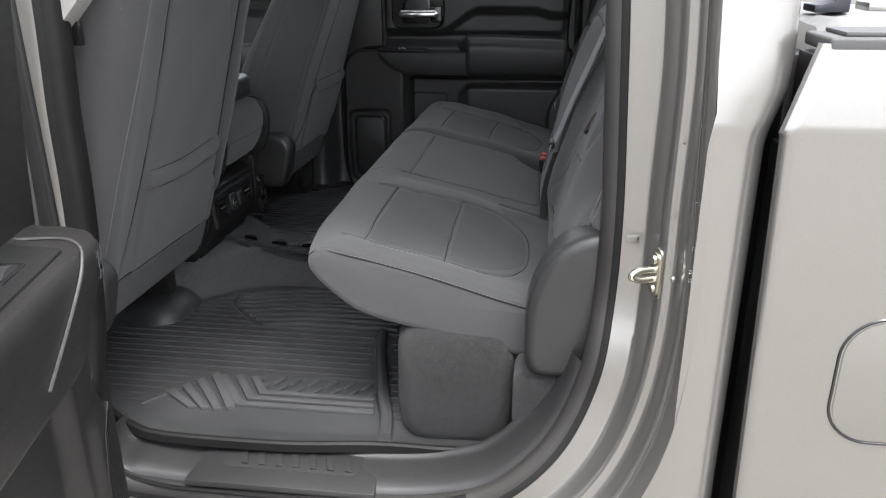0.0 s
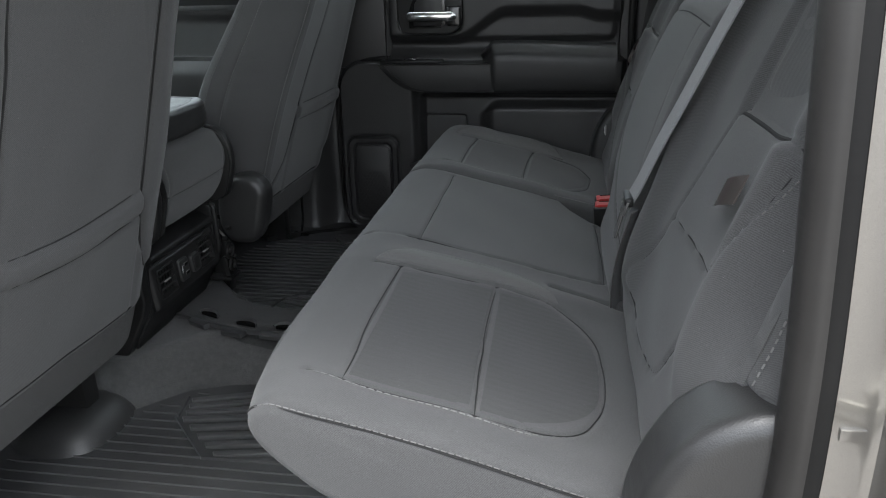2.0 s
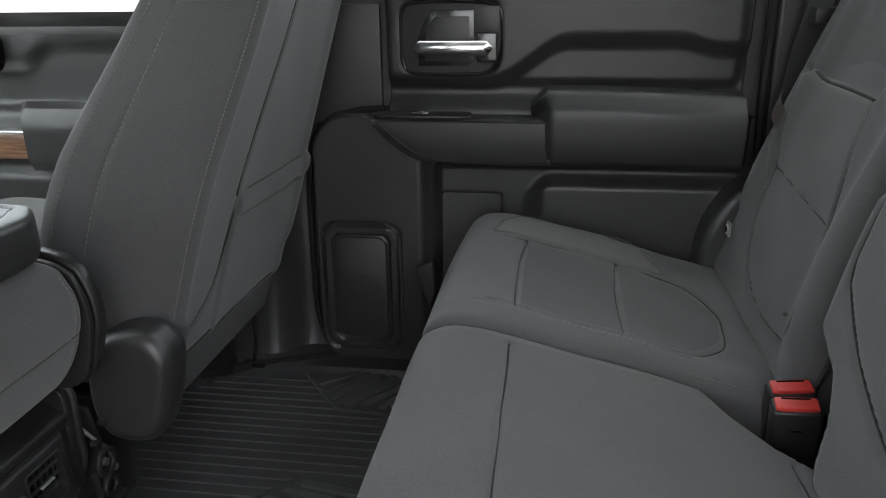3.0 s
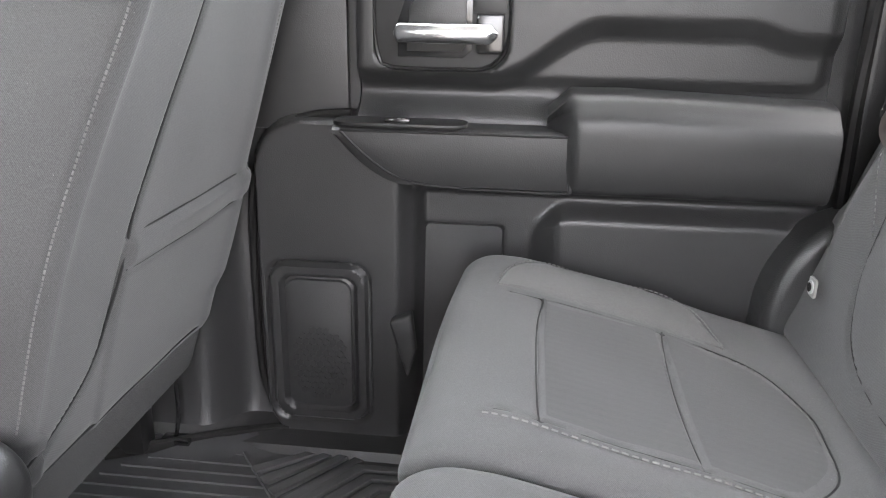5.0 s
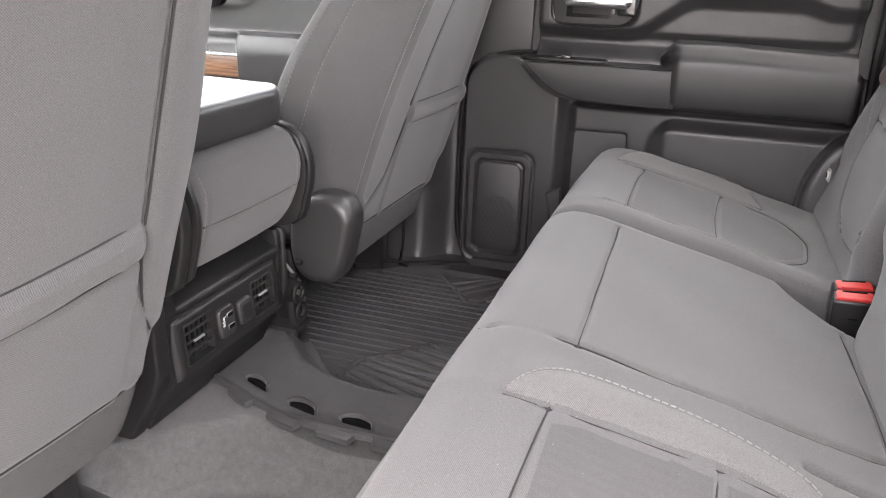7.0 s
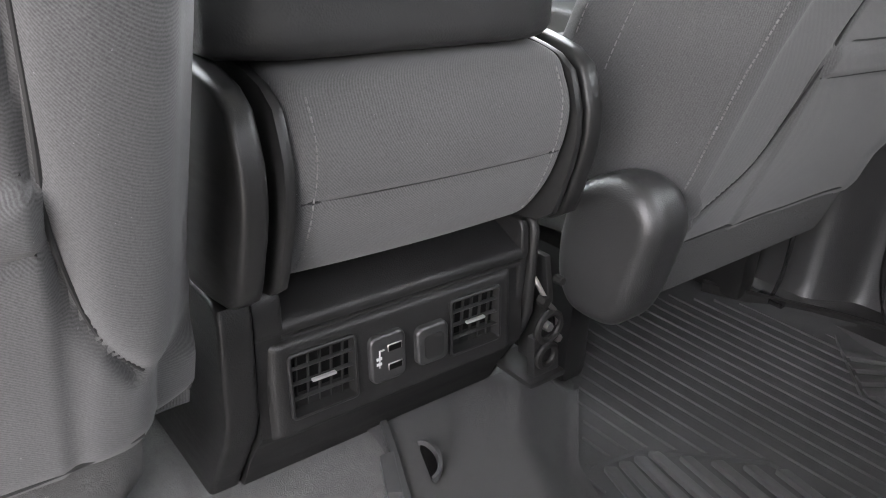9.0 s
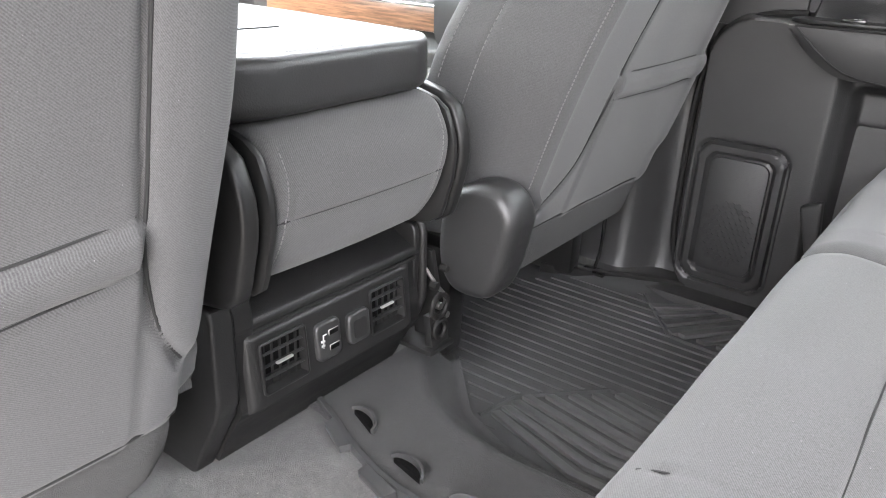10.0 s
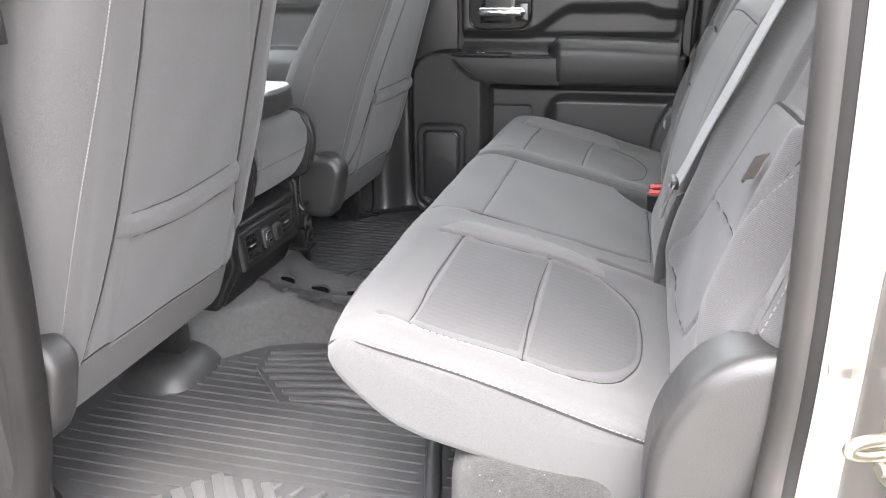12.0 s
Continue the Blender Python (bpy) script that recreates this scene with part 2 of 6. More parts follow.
# ---- building helpers ----
def thing(name, label, category, at=(0, 0, 0), group="", kind=""):
    ob = new(name)
    ob.location = at
    ob.empty_display_size = 0.05
    return tagged(ob, label, category, group, kind)


def part(name, bm, material, parent=None, label="", smooth=True):
    me = bpy.data.meshes.new(name)
    bm.to_mesh(me)
    bm.free()
    return link_mesh(name, me, material, parent, label, smooth)


def link_mesh(name, me, material, parent=None, label="", smooth=True):
    me.materials.append(material)
    if smooth:
        me.polygons.foreach_set("use_smooth", [True] * len(me.polygons))
        me.set_sharp_from_angle(angle=radians(38))
    ob = new(name, me)
    if parent is not None:
        ob.parent = parent
        if parent.parent is None:
            ob.matrix_parent_inverse = Matrix.Translation(-parent.location)
    return tagged(ob, label)


def box(bm, lo, hi, bevel=0.004, seg=2, m=None):
    """A bevelled box from corner lo to corner hi, added to bm."""
    t = bmesh.new()
    bmesh.ops.create_cube(t, size=1)
    for v in t.verts:
        v.co = [lo[i] + (v.co[i] + 0.5) * (hi[i] - lo[i]) for i in range(3)]
    if bevel:
        bmesh.ops.bevel(t, geom=t.edges[:], offset=bevel, segments=seg, affect="EDGES", profile=0.6)
    if m:
        t.transform(m)
    me = bpy.data.meshes.new("t")
    t.to_mesh(me)
    t.free()
    bm.from_mesh(me)
    bpy.data.meshes.remove(me)
    return bm


def prism(bm, poly, to3, a, b, bevel=0.003, seg=2):
    """An outline poly of 2D points, extruded from a to b; to3(p, q, w) places it."""
    t = bmesh.new()
    lo = [t.verts.new(to3(p, q, a)) for p, q in poly]
    hi = [t.verts.new(to3(p, q, b)) for p, q in poly]
    n = len(poly)
    t.faces.new(lo[::-1])
    t.faces.new(hi)
    for i in range(n):
        t.faces.new((lo[i], lo[(i + 1) % n], hi[(i + 1) % n], hi[i]))
    bmesh.ops.recalc_face_normals(t, faces=t.faces[:])
    if bevel:
        rim = [e for e in t.edges if len(e.link_faces) == 2 and e.calc_face_angle(0) > 0.9]
        bmesh.ops.bevel(t, geom=rim, offset=bevel, segments=seg, affect="EDGES", profile=0.6)
    me = bpy.data.meshes.new("t")
    t.to_mesh(me)
    t.free()
    bm.from_mesh(me)
    bpy.data.meshes.remove(me)
    return bm


def rounded(x0, y0, x1, y1, r, n=5):
    """A rounded rectangle as a list of 2D points."""
    out = []
    for cx, cy, a in ((x1 - r, y1 - r, 0), (x0 + r, y1 - r, 90), (x0 + r, y0 + r, 180), (x1 - r, y0 + r, 270)):
        for k in range(n + 1):
            t = radians(a + 90 * k / n)
            out.append((cx + r * math.cos(t), cy + r * math.sin(t)))
    return out


def smooth_line(pts, step=0.01, closed=False):
    """A Catmull-Rom curve through pts, resampled at about step."""
    p = np.array(pts, float)
    n = len(p)
    out = []
    for i in range(n if closed else n - 1):
        a, b, c, d = (p[(i + k) % n] if closed else p[min(max(i + k, 0), n - 1)] for k in (-1, 0, 1, 2))
        m = max(2, int(np.linalg.norm(c - b) / step))
        for t in np.arange(m) / m:
            out.append(0.5 * (2 * b + (c - a) * t + (2 * a - 5 * b + 4 * c - d) * t ** 2 + (3 * b - 3 * c + d - a) * t ** 3))
    if not closed:
        out.append(p[-1])
    return np.array(out)


def sweep(bm, pts, section, up=(0, 0, 1), closed=False, caps=True):
    """A 2D section (side, up) carried along the 3D points."""
    p = [Vector(q) for q in pts]
    n, rings = len(p), []
    for i in range(n):
        a, b = (p[i - 1], p[(i + 1) % n]) if closed else (p[max(i - 1, 0)], p[min(i + 1, n - 1)])
        d = (b - a).normalized()
        s = d.cross(Vector(up))
        s = s.normalized() if s.length > 1e-5 else Vector((1, 0, 0))
        u = s.cross(d).normalized()
        rings.append([bm.verts.new(p[i] + s * x + u * y) for x, y in section])
    k = len(section)
    for i in range(n if closed else n - 1):
        for j in range(k):
            bm.faces.new((rings[i][j], rings[i][(j + 1) % k], rings[(i + 1) % n][(j + 1) % k], rings[(i + 1) % n][j]))
    if caps and not closed:
        bm.faces.new(rings[0][::-1])
        bm.faces.new(rings[-1])
    return bm


def circle(r, n=8, ry=None):
    return [(r * math.cos(2 * math.pi * k / n), (ry or r) * math.sin(2 * math.pi * k / n)) for k in range(n)]


def seg_dist(p, line):
    """Distance of every point of p (n, 3) from a polyline."""
    best = np.full(len(p), 9.0)
    line = np.asarray(line, float)
    for a, b in zip(line[:-1], line[1:]):
        ab = b - a
        t = np.clip(((p - a) @ ab) / max(ab @ ab, 1e-12), 0, 1)
        best = np.minimum(best, np.linalg.norm(p - a - t[:, None] * ab, axis=1))
    return best


def sstep(a, b, x):
    t = np.clip((x - a) / (b - a), 0, 1)
    return t * t * (3 - 2 * t)


def grid_normals(g, closed):
    du = np.gradient(g, axis=0)
    if closed:
        dv = np.roll(g, -1, 1) - np.roll(g, 1, 1)
    else:
        dv = np.gradient(g, axis=1)
    n = np.cross(du, dv)
    return n / np.maximum(np.linalg.norm(n, axis=2, keepdims=True), 1e-9)


def grid_mesh(name, g, closed=False, caps=False):
    nu, nv = g.shape[:2]
    v = g.reshape(-1, 3)
    i, j = np.meshgrid(np.arange(nu - 1), np.arange(nv if closed else nv - 1), indexing="ij")
    j2 = (j + 1) % nv
    f = np.stack([i * nv + j, (i + 1) * nv + j, (i + 1) * nv + j2, i * nv + j2], -1).reshape(-1, 4).tolist()
    if caps:
        for k, row in ((0, g[0]), (nu - 1, g[-1])):
            v = np.vstack([v, row.mean(0)])
            f += [[k * nv + q, k * nv + (q + 1) % nv, len(v) - 1] for q in range(nv)]
    me = bpy.data.meshes.new(name)
    me.from_pydata(v.tolist(), [], f)
    bm = bmesh.new()
    bm.from_mesh(me)
    bmesh.ops.recalc_face_normals(bm, faces=bm.faces[:])
    bm.to_mesh(me)
    bm.free()
    return me


def soft_solid(rings, seams=(), disp=None):
    """rings: array (loft, around, 3). Pressed along its normals by grooves (line, width, depth) and by disp(points, normals). Returns grid and outward normals."""
    g = np.array(rings, float)
    n = grid_normals(g, True)
    c = g.mean(axis=1, keepdims=True)
    if ((g - c) * n).sum() < 0:
        n = -n
    p, nn = g.reshape(-1, 3), n.reshape(-1, 3)
    d = np.zeros(len(p))
    for line, width, depth in seams:
        r = seg_dist(p, line)
        d -= depth * np.exp(-(r / width) ** 2)
    if disp is not None:
        d += disp(p, nn)
    g2 = (p + nn * d[:, None]).reshape(g.shape)
    n2 = grid_normals(g2, True)
    if (n2 * n).sum() < 0:
        n2 = -n2
    return g2, n2


def stitch(name, surf, line, material, parent, length=0.0055, gap=0.0022, r=0.00065, lift=0.0004, label=""):
    """Thread dashes laid on a surface grid along a line."""
    g, n = surf[0].reshape(-1, 3), surf[1].reshape(-1, 3)
    line = smooth_line(line, 0.006)
    idx = np.array([np.argmin(((g - q) ** 2).sum(1)) for q in line])
    nn = n[idx]
    line = line + nn * ((g[idx] - line) * nn).sum(1)[:, None]
    for _ in range(3):
        line[1:-1] = (line[:-2] + 2 * line[1:-1] + line[2:]) / 4
        nn[1:-1] = (nn[:-2] + 2 * nn[1:-1] + nn[2:]) / 4
    nn /= np.linalg.norm(nn, axis=1, keepdims=True)
    acc = np.concatenate([[0], np.cumsum(np.linalg.norm(np.diff(line, axis=0), axis=1))])
    verts, faces, s = [], [], 0.0
    while s + length < acc[-1]:
        (a, na), (b, nb) = [(np.array([np.interp(q, acc, line[:, k]) for k in range(3)]), np.array([np.interp(q, acc, nn[:, k]) for k in range(3)])) for q in (s, s + length)]
        d = b - a
        d /= max(np.linalg.norm(d), 1e-9)
        side = np.cross(d, na)
        side /= max(np.linalg.norm(side), 1e-9)
        k = len(verts)
        for e, w, h in ((a, -1, -0.3), (a, 1, -0.3), (a, 0, 1), (b, -1, -0.3), (b, 1, -0.3), (b, 0, 1)):
            verts.append((e + side * w * r + na * (lift + h * r)).tolist())
        faces += [(k, k + 1, k + 2), (k + 3, k + 5, k + 4), (k, k + 3, k + 4, k + 1), (k + 1, k + 4, k + 5, k + 2), (k + 2, k + 5, k + 3, k)]
        s += length + gap
    me = bpy.data.meshes.new(name)
    me.from_pydata(verts, [], faces)
    return link_mesh(name, me, material, parent, label, False)


def drape(name, surf, left, right, material, parent, lift=0.0012, label="", n=40):
    """A thin cloth panel laid on a surface between two lines, with its rim tucked in."""
    g, nn = surf[0].reshape(-1, 3), surf[1].reshape(-1, 3)
    a, b = (np.array(smooth_line(x, 0.004)) for x in (left, right))
    pick = lambda l, t: np.array([np.interp(t, np.linspace(0, 1, len(l)), l[:, k]) for k in range(3)]).T
    ts = np.linspace(0, 1, n * 2)
    pa, pb = pick(a, ts), pick(b, ts)
    m = 14
    out = np.zeros((len(ts), m, 3))
    for j in range(m):
        w = j / (m - 1)
        p = pa * (1 - w) + pb * w
        idx = np.array([np.argmin(((g - q) ** 2).sum(1)) for q in p])
        off = ((g[idx] - p) * nn[idx]).sum(1)
        rim = lift if 0 < j < m - 1 else -0.0006
        out[:, j] = p + nn[idx] * (off + rim)[:, None]
    return link_mesh(name, grid_mesh(name, out), material, parent, label)


def cord(name, surf, line, parent, r=0.0010, sink=0.0003, material=None):
    """A dark sewn seam that lies in a groove of a surface grid."""
    g, n = surf[0].reshape(-1, 3), surf[1].reshape(-1, 3)
    line = smooth_line(line, 0.006)
    idx = np.array([np.argmin(((g - q) ** 2).sum(1)) for q in line])
    nn = n[idx]
    for _ in range(12):
        nn[1:-1] = (nn[:-2] + 2 * nn[1:-1] + nn[2:]) / 4
    nn /= np.linalg.norm(nn, axis=1, keepdims=True)
    off = ((g[idx] - line) * nn).sum(1)
    for _ in range(10):
        off[1:-1] = (off[:-2] + 2 * off[1:-1] + off[2:]) / 4
    pts = line + nn * (off - sink)[:, None]
    for _ in range(8):
        pts[1:-1] = (pts[:-2] + 2 * pts[1:-1] + pts[2:]) / 4
    bm = bmesh.new()
    up = n[idx].mean(0)
    sweep(bm, pts, circle(r, 6), up=tuple(up))
    return part(name, bm, material or SEAM, parent)

# ---- the ground and the cab's shell ----
bm = bmesh.new()
bmesh.ops.create_grid(bm, x_segments=8, y_segments=8, size=300)
tagged(part("ground", bm, GROUND, smooth=False), "pale dry concrete lot under the truck", "ground", kind="structure")

# floor pan: flat wells with the transmission hump between them
def far_foot(x):
    """Where the hump meets the far floor well."""
    return np.interp(x, [-0.56, -0.53, -0.45, -0.38, -0.32, -0.10], [0.290, 0.256, 0.168, 0.138, 0.128, 0.135])


def hump(x, y):
    """Height of the floor pan at (x, y)."""
    foot = far_foot(x)
    k = 1 - sstep(foot - 0.095, foot, np.abs(y))
    return 0.612 + 0.083 * k


xs, ys = np.linspace(-1.75, 0.52, 150), np.linspace(-0.80, 0.80, 200)
X, Y = np.meshgrid(xs, ys, indexing="ij")
floor = link_mesh("floor", grid_mesh("floor", np.stack([X, Y, hump(X, Y)], -1)), CARPET_HUMP)
tagged(floor, "dark grey carpeted cab floor with a raised centre hump", "floor", kind="structure")
bm = box(bmesh.new(), (-1.75, -0.80, 0.50), (0.55, 0.80, 0.605), 0)
tagged(part("floor_underside", bm, PLASTIC, smooth=False), "plain black underside of the cab floor", "floor", kind="structure")

bm = box(bmesh.new(), (0.566, -0.84, 0.50), (0.572, 0.84, 1.32), 0.01)
tagged(part("wall_rear", bm, CARPET, smooth=False), "carpeted rear wall of the cab behind the bench", "wall", kind="structure")
bm = box(bmesh.new(), (-1.85, -0.90, 0.50), (-1.78, 0.90, 1.22), 0.01)
tagged(part("wall_front", bm, PLASTIC, smooth=False), "plain black bulkhead closing the cab in front", "wall", kind="structure")
bm = box(bmesh.new(), (-1.22, -0.78, 1.86), (0.62, 0.78, 1.92), 0.03, 3)
tagged(part("ceiling", bm, HEADLINER, smooth=True), "plain pale grey cab headliner", "ceiling", kind="structure")
for s, nm in ((1, "wall_right"), (-1, "wall_left")):
    bm = bmesh.new()
    box(bm, (-1.80, s * 0.84, 0.50), (-0.50, s * 0.90, 1.295), 0.008)
    box(bm, (-0.62, s * 0.785, 1.28), (-0.48, s * 0.834, 1.90), 0.01)
    box(bm, (0.442, s * 0.762, 1.28), (0.56, s * (0.832 if s > 0 else 0.812), 1.90), 0.01)
    if s > 0:
        box(bm, (-0.50, 0.84, 0.50), (0.62, 0.90, 1.295), 0.008)
    tagged(part(nm, bm, PLASTIC, smooth=False), "plain dark cab side below the windows", "wall", kind="structure")


# ---- outer body on the open side ----
# the aperture's edge in (x, z), from the top of the rear post round the sill to the top of the middle post
RIM = smooth_line([(0.380, 0, 1.75), (0.396, 0, 1.45), (0.403, 0, 1.36), (0.410, 0, 1.22), (0.416, 0, 1.065), (0.413, 0, 0.925), (0.395, 0, 0.81), (0.353, 0, 0.715),
                   (0.280, 0, 0.638), (0.210, 0, 0.604), (0.10, 0, 0.584), (-0.10, 0, 0.576), (-0.28, 0, 0.574), (-0.37, 0, 0.585), (-0.412, 0, 0.625), (-0.418, 0, 0.70), (-0.414, 0, 0.76),
                   (-0.402, 0, 0.87), (-0.390, 0, 1.00), (-0.385, 0, 1.10), (-0.383, 0, 1.20), (-0.374, 0, 1.36), (-0.36, 0, 1.75)], 0.012)


def rim_normals(p):
    d = np.gradient(p, axis=0)
    n = np.stack([d[:, 2], np.zeros(len(p)), -d[:, 0]], 1)
    n /= np.linalg.norm(n, axis=1, keepdims=True)
    c = np.array([0.0, 0, 1.1])
    if ((p - c) * n).sum() < 0:
        n = -n
    return n


RN = rim_normals(RIM)


def band(name, sect, material, parent, label="", fine=5, run=None):
    """A surface that follows the aperture: sect is a list of (outward offset, y)."""
    sect = smooth_line([(a, b, 0) for a, b in sect], 0.004) if fine else np.array([(a, b, 0) for a, b in sect])
    # the stepped flanges spread apart towards the top of the rear post
    spread = 0.010 * (sstep(1.06, 1.30, RIM[:, 2]) * (RIM[:, 0] > 0))[:, None] * (sstep(0.030, 0.050, sect[:, 0]) * (1 - sstep(0.078, 0.092, sect[:, 0])))[None, :]
    g = RIM[:, None, :] + RN[:, None, :] * (sect[None, :, 0] + spread)[:, :, None]
    # the sill part of the aperture lies further out than the posts
    out = -0.048 * (1 - sstep(0.60, 0.84, RIM[:, 2]))
    g[:, :, 1] = sect[None, :, 1] + out[:, None] * (1 - np.clip((-0.84 - sect[None, :, 1]) / 0.16, 0, 1))
    # beside the rear post the flange stands further in
    inn = 0.028 * sstep(0.82, 0.96, RIM[:, 2]) * (RIM[:, 0] > 0)
    g[:, :, 1] += inn[:, None] * (1 - sstep(0.048, 0.060, sect[None, :, 0]))
    g = g if run is None else g[run]
    return link_mesh(name, grid_mesh(name, g), material, parent, label)


body = thing("truck_body_side", "bronze-grey metallic cab side round the open rear door", "truck body", (0.5, -1.0, 0.5))
band("door_jamb", [(-0.004, -0.80), (-0.002, -0.838), (0.008, -0.847), (0.018, -0.849), (0.030, -0.850), (0.042, -0.851), (0.049, -0.852), (0.053, -0.856), (0.057, -0.872), (0.060, -0.888), (0.0635, -0.897), (0.068, -0.900), (0.077, -0.901),
                   (0.080, -0.904), (0.082, -0.914), (0.0835, -0.936), (0.086, -0.944), (0.089, -0.946), (0.0925, -0.948), (0.094, -0.985), (0.0945, -0.999)], PAINT, body, "painted door jamb with stepped flanges")
# outer skin of the cab corner, with a shoulder above which it leans in, and a rounded trailing edge
def skin_y(z):
    return -1.004 + 0.16 * np.maximum(z - 1.232, 0) ** 1.0 * (z > 1.232) + 0.018 * (1.23 - z) * (z < 1.23)


zz = np.unique(np.concatenate([np.linspace(0.42, 1.20, 40), np.linspace(1.20, 1.27, 18), np.linspace(1.27, 1.80, 18)]))
rear_half = (RIM[:, 0] > 0.0)
outer = RIM + RN * 0.0955
o = outer[rear_half]
o = o[np.argsort(o[:, 2])]
lead = np.interp(zz, o[:, 2], o[:, 0])
g = []
for z, x0 in zip(zz, lead):
    row = []
    edge = 0.571 + 0.022 * float(sstep(1.20, 1.29, np.array(z)))
    turn = 0.072 + 0.012 * float(sstep(1.20, 1.29, np.array(z)))
    for k, u in enumerate(np.concatenate([np.linspace(0, 1, 22), 1 + np.linspace(0.1, 1, 10)])):
        if u <= 1:
            x, dy = x0 + (edge - turn - x0) * u, 0.0
        else:
            a = (u - 1) * math.pi / 2
            x, dy = edge - turn + turn * math.sin(a), 0.055 * (1 - math.cos(a))
        row.append((x, float(skin_y(np.array(z))) + dy, z))
    row.append((edge - 0.002, -0.86, z))
    g.append(row)
link_mesh("corner_panel", grid_mesh("corner_panel", np.array(g)), PAINT, body, "painted cab corner panel")
# roof rail over the opening
bm = box(bmesh.new(), (-1.22, -0.90, 1.735), (0.60, -0.785, 1.93), 0.03, 4)
part("roof_rail", bm, PAINT, body, "painted roof rail over the door opening")
# rocker below the opening
g = []
for x in np.linspace(-0.62, 0.60, 60):
    top = float(np.interp(x, *[c for c in zip(*sorted((a[0], a[2]) for a in outer if a[2] < 0.75))])) if -0.5 < x < 0.33 else 0.60
    top = min(top, 0.60)
    g.append([(x, -1.0, min(top, 0.52)), (x, -1.006, 0.47), (x, -0.998, 0.42), (x, -0.96, 0.37), (x, -0.90, 0.35)])
link_mesh("rocker", grid_mesh("rocker", np.array(g)), PAINT, body, "painted rocker panel under the door")
# front part of the side beyond the middle post
bm = box(bmesh.new(), (-1.75, -1.0, 0.42), (-0.60, -0.93, 1.30), 0.02, 3)
part("front_door_skin", bm, PAINT, body, "painted side ahead of the middle post")
bm = box(bmesh.new(), (0.438, -0.8250, 1.030), (0.456, -0.8215, 1.040), 0.001)
part("label_tab", bm, PAINT, body, "small pressed tab in the paint")

# weatherstrip: a bulb on the pinch flange and a thin lip beside it
seal = thing("door_weatherstrip", "black rubber weatherstrip round the door opening", "weatherstrip", (0.41, -0.9, 0.6))
BULB = [(-0.004, -0.800), (-0.011, -0.812), (-0.014, -0.828), (-0.011, -0.842), (-0.003, -0.850), (0.005, -0.851), (0.010, -0.850), (0.012, -0.844)]
turn = int(np.argmax(RIM[:, 0] < -0.40))
# Rear run of the bulb takes the lit-looking copy; the front run stays black.
band("rear_bulb", BULB, SEAL_LIT, seal, "rubber bulb with its lit grey put in the colour", run=slice(0, turn + 1))
band("front_bulb", BULB, SEAL, seal, run=slice(turn, None))
band("lip", [(0.0030, -0.8500), (0.0080, -0.8525), (0.0130, -0.8535), (0.0155, -0.8535), (0.0165, -0.847)], SEAL, seal)

# striker on the rear post
st = thing("door_striker", "yellowish zinc-plated door striker bolted to the post", "striker", (0.462, -0.93, 1.01))
SM = Matrix.Translation((0.479, -0.887, 1.010)) @ Matrix.Rotation(radians(-68), 4, "Z")
to = lambda p, q, w: SM @ Vector((p, -w, q))
part("plate", prism(bmesh.new(), rounded(-0.012, -0.036, 0.012, 0.036, 0.010, 6), to, 0.0, 0.006, 0.0015), ZINC, st)
part("plate_step", prism(bmesh.new(), rounded(-0.0095, -0.030, 0.0095, 0.030, 0.0085, 6), to, 0.006, 0.0090, 0.0012), ZINC, st)
bm = bmesh.new()
sweep(bm, [to(0, b, a) for a, b, _ in smooth_line([(0.004, 0.0068, 0), (0.018, 0.0068, 0), (0.030, 0.0062, 0), (0.0385, 0.0035, 0), (0.041, 0.0, 0), (0.0385, -0.0035, 0), (0.030, -0.0062, 0), (0.018, -0.0068, 0), (0.004, -0.0068, 0)], 0.003)], circle(0.0050, 10), up=tuple(SM.to_3x3() @ Vector((1, 0, 0))))
part("loop", bm, ZINC, st)
for dz in (-0.021, 0.021):
    bm = bmesh.new()
    bmesh.ops.create_cone(bm, cap_ends=True, segments=12, radius1=0.0066, radius2=0.0052, depth=0.005, matrix=SM @ Matrix.Translation((0, -0.0100, dz)) @ Matrix.Rotation(radians(90), 4, "X"))
    part("bolt", bm, ZINC, st)
bm = bmesh.new()
bmesh.ops.create_uvsphere(bm, u_segments=10, v_segments=6, radius=0.0045, matrix=pose(0.4925, -0.915, 1.014))
tagged(part("body_bolt", bm, STEEL), "small steel bolt head in the door jamb", "bolt")

# a few rain drops left on the jamb and corner panel
random.seed(11)
bm = bmesh.new()
for k in range(16):
    z = random.uniform(0.80, 1.30)
    i = int(np.argmin(np.abs(RIM[:60, 2] - z)))
    off, y = random.choice(((0.070, -0.9008), (0.074, -0.9012), (0.0895, -0.9470)))
    x = float(RIM[i, 0] + RN[i, 0] * (off + (0.010 * float(sstep(1.06, 1.30, np.array(z))) if off < 0.08 else 0.001)))
    r = random.uniform(0.0011, 0.0024)
    bmesh.ops.create_uvsphere(bm, u_segments=8, v_segments=5, radius=r, matrix=Matrix.Translation((x, y, z)) @ Matrix.Diagonal((1, 0.6, 1.2, 1)))
tagged(part("rain_drops", bm, CLEAR_GLASS), "clear rain drops left on the painted jamb", "water drops", kind="stuff")

# ---- cargo bed ----
bed = thing("truck_bed", "bronze-grey metallic cargo bed with a grey rail cap", "truck bed", (1.2, -1.0, 0.5))
g = []
